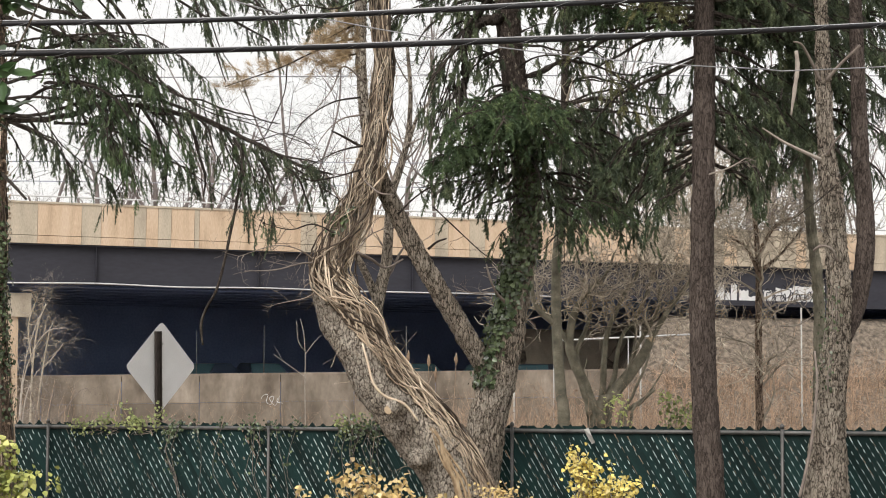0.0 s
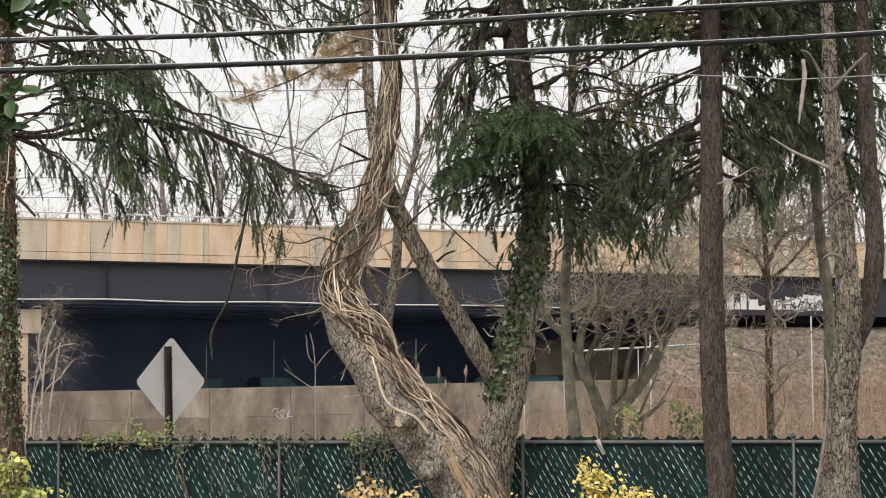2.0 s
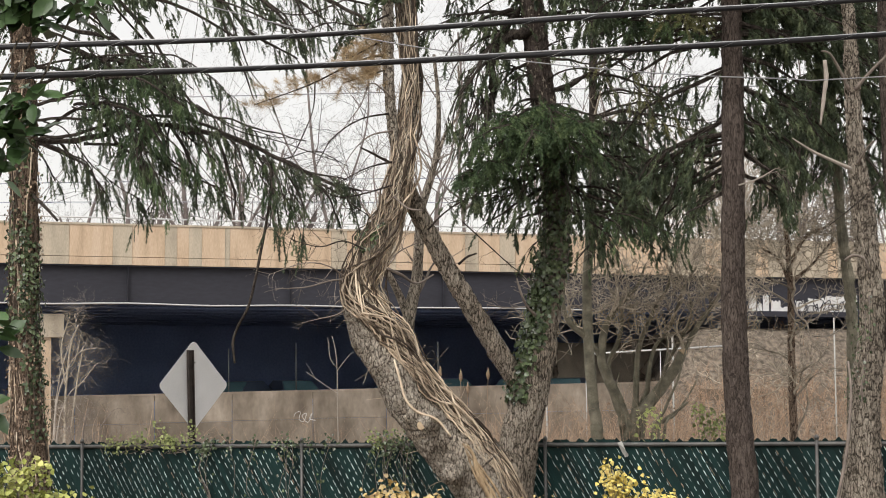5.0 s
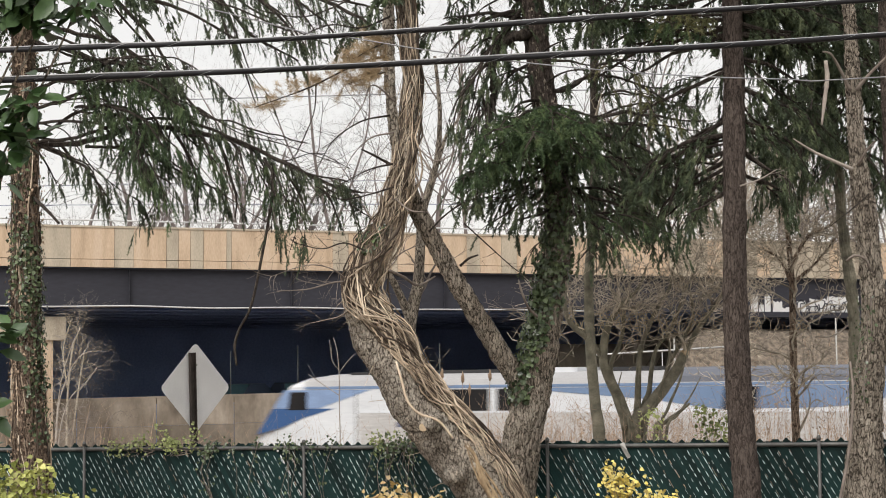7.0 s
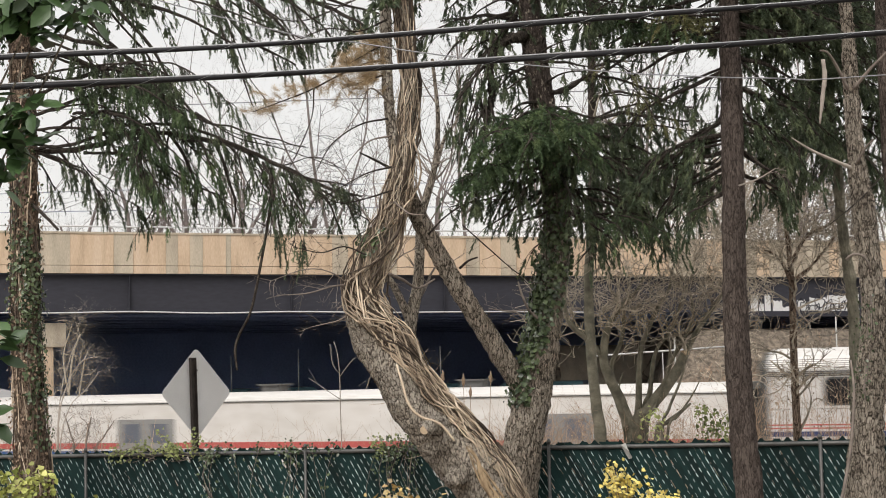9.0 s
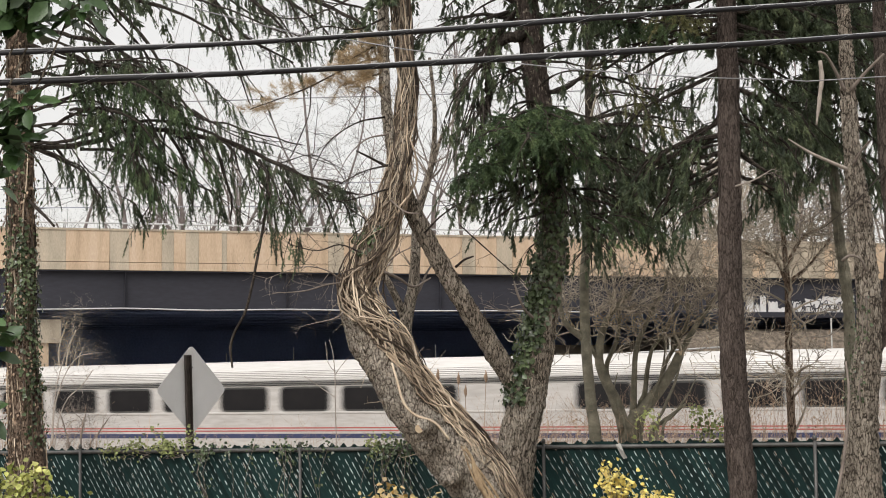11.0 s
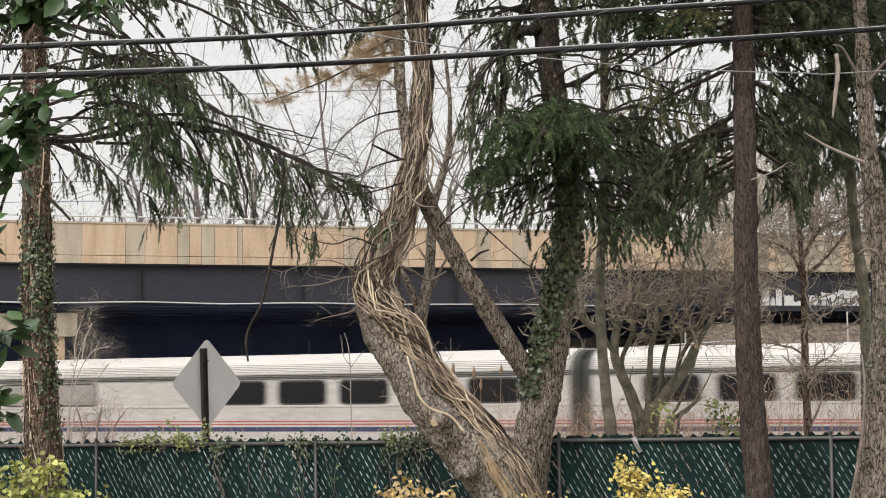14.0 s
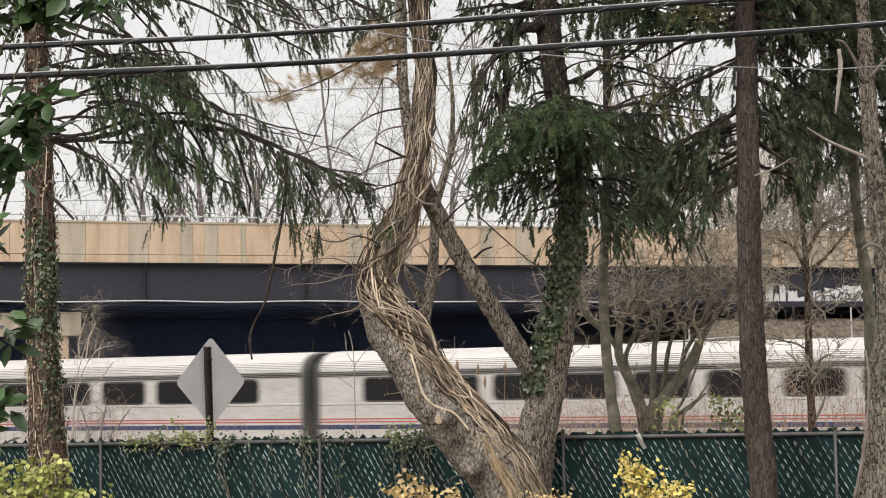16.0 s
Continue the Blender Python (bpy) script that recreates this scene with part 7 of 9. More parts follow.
bare_limb(T_LEFT, AT_LEFT, [(-2.19, 20.60, 7.00, 0.010), (-1.85, 20.50, 6.83, 0.008), (-1.45, 20.40, 6.90, 0.006), (-1.05, 20.30, 6.70, 0.004)], 11, BARK_DARK, 9, 0.35)
bare_limb(T_LEFT, AT_LEFT, [(-2.64, 20.50, 6.51, 0.008), (-2.37, 20.40, 6.33, 0.006), (-2.24, 20.40, 6.23, 0.006), (-2.01, 20.40, 6.10, 0.004)], 12, BARK_DARK, 6, 0.25)
bare_limb(T_LEFT, AT_LEFT, [(-2.85, 20.60, 7.49, 0.008), (-2.37, 20.50, 7.17, 0.007), (-1.84, 20.40, 7.01, 0.006), (-1.18, 20.30, 6.76, 0.004)], 13, BARK_DARK, 10, 0.4)
bare_limb(T_RIGHT, AT_RIGHT, [(4.69, 18.40, 6.40, 0.011), (4.46, 18.20, 6.20, 0.009), (4.24, 18.00, 6.01, 0.007), (3.92, 17.90, 5.77, 0.004)], 14, BARK_DARK, 6, 0.25)
bare_limb(T_DARK, AT_DARK, [(3.10, 18.40, 6.24, 0.009), (3.29, 18.30, 6.30, 0.007), (3.45, 18.20, 6.39, 0.004)], 15, PALE_TWIG, 3, 0.2)


for k, pts in enumerate(([(-0.56, 19.20, 7.15, 0.012), (-0.86, 19.00, 7.06, 0.008), (-1.16, 18.90, 6.84, 0.007), (-1.34, 18.90, 6.53, 0.004)], [(-0.53, 19.20, 6.62, 0.012), (-0.77, 19.00, 6.54, 0.008), (-1.01, 18.90, 6.41, 0.006), (-1.35, 18.90, 6.22, 0.004)],
                         [(-0.55, 19.20, 8.24, 0.012), (-0.85, 19.00, 8.08, 0.008), (-1.21, 18.90, 8.09, 0.007), (-1.70, 18.90, 7.88, 0.004)], [(-0.56, 19.20, 8.61, 0.012), (-0.97, 19.00, 8.39, 0.008), (-1.45, 18.90, 8.19, 0.007), (-1.94, 18.90, 8.26, 0.004)],
                         [(-0.81, 19.00, 5.65, 0.011), (-1.05, 18.90, 5.74, 0.008), (-1.29, 18.90, 5.68, 0.007), (-1.59, 18.90, 5.75, 0.004)])):
    bare_limb(T_LEAN, AT_LEAN, pts, 60 + k, BARK_DARK, 14, 0.42)
for k, pts in enumerate(([(0.64, 19.80, 7.97, 0.014), (0.44, 19.60, 7.67, 0.010), (0.34, 19.50, 7.27, 0.007), (0.21, 19.50, 6.90, 0.005)], [(0.58, 19.70, 7.75, 0.014), (0.43, 19.50, 7.34, 0.010), (0.40, 19.40, 6.95, 0.007), (0.25, 19.40, 6.57, 0.005)], [(0.81, 19.90, 8.13, 0.014), (0.51, 19.70, 8.07, 0.010), (0.22, 19.60, 7.80, 0.007), (0.06, 19.60, 7.48, 0.005)])):
    bare_limb(T_IVIED, AT_IVIED, pts, 70 + k, BARK_DARK, 14, 0.35)


def bark_strip():
    f = Form().tube(spline([(3.92, 17.90, 7.46, 0.020), (3.93, 17.90, 7.27, 0.024), (3.90, 17.90, 7.07, 0.020), (3.86, 17.90, 6.80, 0.010)], 0.04), 8, 0.3, 12)
    tagged(part("hanging_branch", f, PALE_TWIG, smooth=True), "pale dead branch hanging from a forked tree", "branch")


bark_strip()


# dead brown pine shoots on the vine-covered tree
def dead_shoots():
    rng = np.random.default_rng(8)
    spray = [twig_template(0.14, 90, 0.13, 0.0032, 41, 46), twig_template(0.18, 110, 0.12, 0.0032, 42, 42)]
    wood = Form()
    roots, ways, sizes = [], [], []
    limbs = [[(-0.54, 19.30, 7.82, 0.017), (-0.80, 19.10, 7.74, 0.013), (-1.10, 19.00, 7.59, 0.010), (-1.34, 18.90, 7.45, 0.010), (-1.57, 18.80, 7.34, 0.007), (-1.98, 18.70, 7.18, 0.005)],
             [(-0.55, 19.30, 8.01, 0.014), (-0.76, 19.10, 7.86, 0.010), (-0.94, 19.00, 7.74, 0.007)], [(-0.56, 19.30, 7.66, 0.014), (-0.74, 19.10, 7.57, 0.010), (-1.04, 19.00, 7.46, 0.007)], [(-1.34, 18.90, 7.45, 0.010), (-1.36, 18.80, 7.13, 0.007), (-1.51, 18.80, 6.77, 0.007), (-1.64, 18.80, 6.53, 0.003)]]
    for k, limb in enumerate(limbs):
        sp = spline(local(limb, AT_LEAN), 0.05)
        wood.tube(sp, 5, 0.1, 8)
        if k == 3:
            continue
        for _ in range(54 if k == 0 else 36):
            i = rng.integers(int(len(sp) * 0.15), len(sp))
            roots.append(np.array(sp[i][:3]) + rng.normal(0, 0.045, 3))
            ways.append(unit(np.array([-0.8, -0.2, rng.uniform(-0.3, 0.5)]) + rng.normal(0, 0.4, 3)))
            sizes.append(rng.uniform(0.6, 1.15))
    tagged(part("dead_branch", wood, BARK_DARK, T_LEAN), kind="stuff")
    v, f = scatter(spray, np.array(roots), np.array(ways), np.array(sizes), rng)
    tagged(arrays("dead_needles", v, f, NEEDLE_DEAD, T_LEAN, "tufts of dead brown pine needles"), kind="stuff")


dead_shoots()

# ---- bare trees and brush behind the fence ----
bare_tree("forked_sapling", [
    [(-0.42, 24.50, 3.29, 0.090), (-0.50, 24.50, 4.53, 0.090), (-0.45, 24.50, 5.15, 0.090), (-0.35, 24.50, 5.61, 0.077), (-0.31, 24.50, 6.16, 0.068), (-0.28, 24.50, 6.55, 0.054), (-0.08, 24.60, 7.27, 0.041), (-0.02, 24.60, 7.98, 0.032), (-0.08, 24.70, 8.80, 0.023)],
    [(-0.48, 24.50, 5.15, 0.063), (-0.61, 24.40, 5.46, 0.054), (-0.73, 24.30, 5.69, 0.045), (-0.87, 24.30, 5.86, 0.027)],
    [(-0.06, 24.60, 7.27, 0.032), (0.07, 24.60, 7.67, 0.023), (0.27, 24.70, 8.00, 0.018), (0.26, 24.70, 8.64, 0.014)]],
    "bare grey forked sapling behind the fence", BARK_GREY, 51, depth=2, tip=1.0, from_u=0.55, many=6)
HEMLOCK = bare_tree("slim_hemlock", [
    [(2.25, 26.00, 3.19, 0.096), (2.18, 26.00, 4.01, 0.082), (2.13, 26.00, 4.84, 0.077), (2.13, 26.00, 5.66, 0.072), (2.18, 26.00, 6.33, 0.068), (2.24, 26.00, 7.34, 0.064), (2.26, 26.00, 8.30, 0.058), (2.27, 26.00, 9.35, 0.052), (2.28, 26.00, 11.2, 0.035)],
    [(2.11, 26.00, 4.84, 0.048), (1.86, 25.90, 5.04, 0.038), (1.76, 25.80, 5.29, 0.033), (1.77, 25.80, 5.62, 0.024)]],
    "slim hemlock with grey-green bark and hanging dark sprays", MOSSY, 52, depth=2, tip=0.6, many=7, bend=0.5, up=0.05, twig=SHRUB_TWIG)
HEMLOCK_LIMBS = [
    dict(pts=[(2.23, 26.00, 7.34, 0.028), (2.56, 25.40, 7.01, 0.021), (2.87, 25.00, 6.70, 0.014), (3.04, 24.80, 6.41, 0.007)], dens=0.94),
    dict(pts=[(2.21, 26.00, 6.73, 0.026), (2.48, 25.30, 6.50, 0.019), (2.78, 25.00, 6.27, 0.013), (3.00, 24.90, 6.07, 0.006)], dens=0.50),
    dict(pts=[(2.22, 26.00, 6.96, 0.024), (1.94, 25.40, 6.76, 0.018), (1.76, 25.20, 6.52, 0.012), (1.67, 25.10, 6.23, 0.006)], dens=0.45),
    dict(pts=[(2.21, 26.00, 6.50, 0.024), (2.62, 25.70, 6.48, 0.018), (2.99, 25.40, 6.40, 0.012), (3.36, 25.20, 6.25, 0.006)], dens=0.35),
    dict(pts=[(2.25, 26.00, 8.06, 0.032), (2.72, 25.50, 8.07, 0.024), (3.24, 25.10, 7.97, 0.016), (3.68, 24.80, 7.84, 0.008)], dens=0.77),
    dict(pts=[(2.24, 26.00, 7.84, 0.032), (2.67, 25.50, 7.66, 0.024), (3.14, 25.10, 7.40, 0.016), (3.56, 24.80, 7.12, 0.008)], dens=0.85),
    dict(pts=[(2.23, 26.00, 7.55, 0.032), (2.69, 25.40, 7.29, 0.024), (3.20, 25.00, 6.94, 0.016), (3.61, 24.80, 6.62, 0.008)], dens=0.85),
    dict(pts=[(2.22, 26.00, 7.18, 0.030), (2.61, 25.50, 6.91, 0.022), (2.96, 25.20, 6.58, 0.015), (3.16, 25.00, 6.28, 0.007)], dens=0.85),
    dict(pts=[(2.22, 26.00, 6.90, 0.026), (2.44, 25.50, 6.63, 0.019), (2.67, 25.30, 6.37, 0.013), (2.84, 25.20, 6.13, 0.006)], dens=0.45),
    dict(pts=[(2.22, 26.00, 6.83, 0.024), (1.96, 25.50, 6.59, 0.015), (1.80, 25.30, 6.32, 0.006)], dens=0.40),
    dict(pts=[(2.21, 26.00, 6.57, 0.022), (2.37, 25.60, 6.35, 0.014), (2.56, 25.40, 6.12, 0.005)], dens=0.40),
    dict(pts=[(2.20, 26.00, 6.33, 0.020), (2.06, 25.60, 6.11, 0.013), (1.95, 25.50, 5.89, 0.005)], dens=0.40),
    dict(pts=[(2.20, 26.00, 6.25, 0.020), (2.28, 25.60, 6.04, 0.013), (2.37, 25.50, 5.83, 0.005)], dens=0.30),
    dict(pts=[(2.25, 26.00, 8.34, 0.026), (2.58, 25.60, 8.39, 0.019), (2.95, 25.30, 8.30, 0.013), (3.39, 25.00, 8.11, 0.006)], dens=0.38, start=0.20),
    dict(pts=[(2.26, 26.00, 8.68, 0.024), (1.85, 25.70, 8.55, 0.015), (1.50, 25.40, 8.34, 0.006)], dens=0.34, start=0.20),
    dict(pts=[(2.27, 26.00, 8.85, 0.024), (2.60, 25.70, 8.92, 0.015), (2.98, 25.40, 8.83, 0.006)], dens=0.30, start=0.20),
    dict(pts=[(2.23, 26.00, 7.42, 0.030), (2.90, 25.80, 7.41, 0.022), (3.46, 25.70, 7.27, 0.015), (3.92, 25.50, 7.03, 0.007)], dens=0.68),
    dict(pts=[(2.22, 26.00, 7.08, 0.030), (2.86, 26.30, 7.14, 0.022), (3.46, 26.40, 6.97, 0.015), (3.97, 26.50, 6.68, 0.007)], dens=0.68),
]
# darker sleeve on the upper stem: the crown's shade as colour
part("shaded_upper_trunk", Form().tube(spline(local([(2.20, 26.00, 6.55, 0.071), (2.24, 26.00, 7.34, 0.068), (2.26, 26.00, 8.30, 0.062), (2.27, 26.00, 9.35, 0.056), (2.28, 26.00, 11.2, 0.039)], HEMLOCK.matrix_basis.translation), 0.1), 12, 0.1, 6), BARK_DARK, HEMLOCK, "upper trunk in dark bark for the crown's shade", True)
needle_crown(HEMLOCK, tuple(HEMLOCK.matrix_basis.translation), HEMLOCK_LIMBS, NEEDLE, 27, per_metre=20, side=0.52, hang=0.75, echo=1, shoots=9)
SHRUB = bare_tree("multi_stemmed_shrub", [
    [(2.80, 27.00, 3.30, 0.125), (2.76, 26.98, 3.52, 0.105), (2.64, 26.96, 3.92, 0.088), (2.47, 26.93, 4.30, 0.078), (2.40, 26.91, 4.58, 0.070), (2.45, 26.89, 4.95, 0.060), (2.58, 26.87, 5.22, 0.048), (2.78, 26.84, 5.44, 0.034), (2.97, 26.82, 5.65, 0.024), (3.07, 26.80, 5.93, 0.015)],
    [(2.87, 27.00, 3.43, 0.105), (3.05, 27.02, 3.76, 0.098), (3.30, 27.05, 4.07, 0.092), (3.52, 27.08, 4.36, 0.082), (3.65, 27.10, 4.61, 0.072)],
    [(3.60, 27.10, 4.50, 0.055), (3.75, 27.14, 4.78, 0.047), (3.95, 27.18, 5.09, 0.040), (4.15, 27.22, 5.35, 0.034), (4.33, 27.26, 5.62, 0.026), (4.42, 27.30, 5.97, 0.015)],
    [(2.91, 27.10, 3.48, 0.062), (2.93, 27.10, 3.92, 0.052), (2.95, 27.10, 4.32, 0.046), (2.99, 27.10, 4.69, 0.040), (3.14, 27.10, 5.07, 0.034), (3.28, 27.10, 5.35, 0.029), (3.45, 27.10, 5.63, 0.022), (3.51, 27.10, 5.94, 0.014)],
    [(3.00, 27.15, 3.54, 0.050), (3.11, 27.16, 4.04, 0.042), (3.16, 27.16, 4.41, 0.036), (3.25, 27.17, 4.72, 0.030), (3.45, 27.18, 4.97, 0.027), (3.59, 27.19, 5.28, 0.023), (3.70, 27.19, 5.60, 0.018), (3.90, 27.20, 5.91, 0.012)],
    [(3.15, 26.80, 3.37, 0.040), (3.29, 26.73, 3.58, 0.034), (3.50, 26.67, 3.74, 0.026), (3.65, 26.60, 3.87, 0.016)],
    [(2.61, 27.10, 4.08, 0.046), (2.52, 27.08, 4.42, 0.040), (2.67, 27.06, 4.79, 0.034), (2.73, 27.04, 5.04, 0.028), (2.71, 27.02, 5.38, 0.022), (2.55, 27.00, 5.60, 0.014)],
    [(3.35, 27.20, 4.10, 0.042), (3.44, 27.23, 4.47, 0.034), (3.69, 27.25, 4.88, 0.027), (3.82, 27.27, 5.22, 0.022), (3.79, 27.30, 5.60, 0.014)],
    [(2.40, 26.90, 4.54, 0.040), (2.15, 26.83, 4.92, 0.034), (1.93, 26.77, 5.10, 0.026), (1.81, 26.70, 5.35, 0.016)],
    [(3.22, 26.70, 3.37, 0.028), (3.34, 26.75, 3.79, 0.023), (3.53, 26.80, 4.20, 0.018), (3.65, 26.85, 4.58, 0.013), (3.74, 26.90, 4.90, 0.008)],
    [(3.28, 26.60, 3.35, 0.024), (3.47, 26.65, 3.69, 0.018), (3.69, 26.70, 3.99, 0.013), (3.84, 26.75, 4.25, 0.007)],
    [(3.01, 26.90, 3.39, 0.030), (3.17, 26.95, 3.86, 0.025), (3.33, 27.00, 4.27, 0.019), (3.42, 27.05, 4.69, 0.014), (3.40, 27.10, 5.05, 0.009)],
    [(2.77, 26.80, 3.45, 0.022), (2.66, 26.85, 3.80, 0.017), (2.62, 26.90, 4.11, 0.012), (2.68, 26.95, 4.35, 0.007)]],
    "leafless multi-stemmed shrub with mossy grey stems", MOSSY, 53, "shrub", depth=2, kids=4, tip=0.85, from_u=0.50, many=19, bend=0.75, up=0.14, spread=0.62, twig=SHRUB_TWIG, least=0.0050, clear=3.40)
part("broken_end", Form().tube(local([(3.65, 27.10, 4.61, 0.060), (3.67, 27.04, 4.64, 0.045)], tuple(SHRUB.matrix_basis.translation)), 10, 0.3, 20), CUT_WOOD, SHRUB, "pale broken wood")
SAPLING = bare_tree("bare_sapling", [
    [(4.91, 25.00, 3.20, 0.060), (4.90, 25.00, 4.38, 0.055), (4.91, 25.00, 5.41, 0.046), (4.88, 25.00, 6.13, 0.037), (4.84, 25.00, 6.53, 0.023)],
    [(4.90, 25.00, 5.57, 0.032), (4.73, 24.90, 5.89, 0.023), (4.47, 24.80, 6.04, 0.014)], [(4.90, 25.00, 5.81, 0.032), (5.15, 25.00, 6.21, 0.023), (5.48, 25.00, 6.36, 0.014)], [(4.91, 25.00, 5.57, 0.028), (5.22, 25.00, 5.81, 0.018), (5.55, 25.00, 6.20, 0.009)]],
    "slim bare sapling with reddish bark", BARK_RED, 54, depth=3, tip=0.9, many=16, bend=0.6, up=0.05, twig=SHRUB_TWIG, least=0.0042)
AT_SAPLING = tuple(SAPLING.matrix_basis.translation)
for k, pts in enumerate(([(4.90, 24.90, 5.34, 0.013), (4.97, 24.80, 5.09, 0.016), (5.09, 24.80, 4.98, 0.016), (5.10, 24.80, 4.85, 0.011)], [(5.09, 24.80, 4.99, 0.014), (5.21, 24.80, 5.04, 0.011), (5.35, 24.80, 5.18, 0.008)], [(5.20, 24.90, 4.80, 0.010), (5.42, 24.80, 4.81, 0.013), (5.64, 24.70, 4.97, 0.009)], [(4.88, 24.90, 4.38, 0.010), (4.66, 24.80, 4.07, 0.009), (4.38, 24.80, 3.96, 0.008)])):
    bare_limb(SAPLING, AT_SAPLING, pts, 30 + k, PALE_TWIG if k != 3 else SHRUB_TWIG, 4, 0.2)
bare_tree("bare_bush", [
    [(-6.53, 30.00, 3.14, 0.013), (-6.50, 30.00, 3.90, 0.012), (-6.33, 30.00, 4.46, 0.008), (-6.10, 30.00, 4.77, 0.008), (-5.85, 30.00, 4.82, 0.008)], [(-6.55, 30.00, 3.24, 0.012), (-6.48, 30.00, 4.18, 0.008), (-6.31, 30.00, 4.84, 0.008), (-6.14, 30.00, 5.22, 0.007)],
    [(-6.50, 30.00, 3.24, 0.012), (-6.33, 30.00, 3.99, 0.008), (-6.06, 30.00, 4.27, 0.008), (-5.85, 30.00, 4.55, 0.007)]],
    "pale bare bush with tangled twigs", PALE_TWIG, 57, "shrub", depth=3, kids=2, tip=0.6, many=12, from_u=0.35, bend=0.8, up=-0.06)
bare_tree("bare_bush", [
    [(-6.16, 30.50, 3.12, 0.017), (-6.14, 30.50, 3.50, 0.015), (-6.07, 30.50, 3.81, 0.010)], [(-6.35, 30.50, 3.12, 0.016), (-6.43, 30.50, 3.55, 0.013), (-6.53, 30.50, 3.89, 0.008)], [(-6.02, 30.50, 3.11, 0.016), (-5.87, 30.50, 3.45, 0.013), (-5.68, 30.50, 3.73, 0.008)]],
    "low grey-brown bare bush beside the fence", TWIG, 155, "shrub", depth=3, kids=3, tip=0.5, many=16, from_u=0.3, bend=0.7, up=-0.05, twig=TWIG)
bare_tree("bare_sapling", [
    [(-1.59, 27.00, 3.20, 0.008), (-1.60, 27.00, 3.88, 0.008), (-1.60, 27.00, 4.39, 0.007), (-1.63, 27.00, 4.74, 0.006), (-1.68, 27.00, 4.92, 0.004)], [(-1.60, 27.00, 4.44, 0.006), (-1.70, 27.00, 4.57, 0.005), (-1.74, 27.00, 4.89, 0.004)], [(-1.60, 27.00, 4.39, 0.006), (-1.47, 27.00, 4.56, 0.005), (-1.39, 27.00, 4.65, 0.003)],
    [(-1.60, 27.00, 4.05, 0.006), (-1.86, 27.00, 4.23, 0.006), (-2.07, 27.00, 4.38, 0.004)]],
    "pale bare young sapling with few twigs", PALE_TWIG, 56, depth=0, tip=0.35, many=1)
for k, (x, y, h) in enumerate(((-19.35, 98, 15.0), (-16.81, 96, 13.5), (-14.49, 99, 14.0), (-11.41, 97, 13.2), (-9.05, 100, 14.5), (11.87, 106, 14.5), (20.10, 104, 15.0))):
    b, r = land(x, y), random.Random(200 + k)
    stems = [[(x, y, b, 0.22), (x + r.uniform(-0.3, 0.3), y, b + h * 0.55, 0.17), (x + r.uniform(-0.6, 0.6), y, b + h * 0.8, 0.11), (x + r.uniform(-1, 1), y, b + h, 0.06)]]
    for j in range(4):
        u, d = r.uniform(0.45, 0.7), r.choice((-1, 1))
        stems.append([(x, y, b + h * u, 0.11), (x + d * 0.8, y, b + h * (u + 0.10), 0.085), (x + d * r.uniform(1.4, 2.2), y + r.uniform(-1, 1), b + h * (u + 0.26), 0.05)])
    bare_tree("bare_tree", stems, "distant leafless tree behind the overpass", FAR_TWIG, 210 + k, group="bare woods behind the overpass", depth=3, tip=2.4, many=6, from_u=0.4, bend=0.35)
bare_tree("bare_tree", [
    [(-6.14, 104.00, 8.01, 0.116), (-6.59, 104.00, 12.67, 0.106), (-7.39, 104.00, 16.68, 0.086), (-7.76, 104.00, 20.71, 0.066), (-8.00, 104.00, 24.77, 0.050)], [(-6.59, 104.00, 12.67, 0.086), (-5.40, 104.00, 15.65, 0.066), (-4.37, 104.00, 18.99, 0.050), (-4.18, 104.00, 22.02, 0.033)], [(-6.91, 104.00, 14.67, 0.066), (-8.72, 104.00, 17.37, 0.053), (-10.03, 104.00, 20.74, 0.033)]],
    "distant bare tree with fine grey twigs", FAR_TWIG, 57, group="bare woods behind the overpass", depth=4, tip=5.0, many=6, from_u=0.3)
bare_tree("bare_tree", [
    [(1.70, 108.00, 8.05, 0.120), (1.42, 108.00, 12.88, 0.110), (1.13, 108.00, 17.04, 0.089), (1.36, 108.00, 21.22, 0.069), (1.14, 108.00, 25.43, 0.052)], [(1.34, 108.00, 14.27, 0.089), (2.67, 108.00, 15.98, 0.069), (3.75, 108.00, 18.75, 0.052)], [(1.35, 108.00, 14.96, 0.069), (-0.08, 108.00, 16.36, 0.055), (-1.09, 108.00, 19.16, 0.034)]],
    "distant bare tree with fine grey twigs", FAR_TWIG, 58, group="bare woods behind the overpass", depth=4, tip=5.0, many=6, from_u=0.3)
bare_tree("bare_tree", [
    [(5.62, 34.00, 2.82, 0.050), (5.63, 34.00, 4.96, 0.044), (5.61, 34.00, 6.59, 0.038), (5.77, 34.10, 7.90, 0.025)], [(5.61, 34.00, 6.59, 0.031), (5.19, 34.00, 7.14, 0.025), (5.00, 34.00, 7.90, 0.019)], [(5.64, 34.00, 6.81, 0.025), (6.07, 34.00, 7.34, 0.019), (6.30, 34.00, 7.89, 0.013)]],
    "thin bare tree tangled with brush", SHRUB_TWIG, 59, depth=3, tip=1.1, many=26, from_u=0.35, bend=0.75, up=0.0, twig=SHRUB_TWIG, least=0.0055)


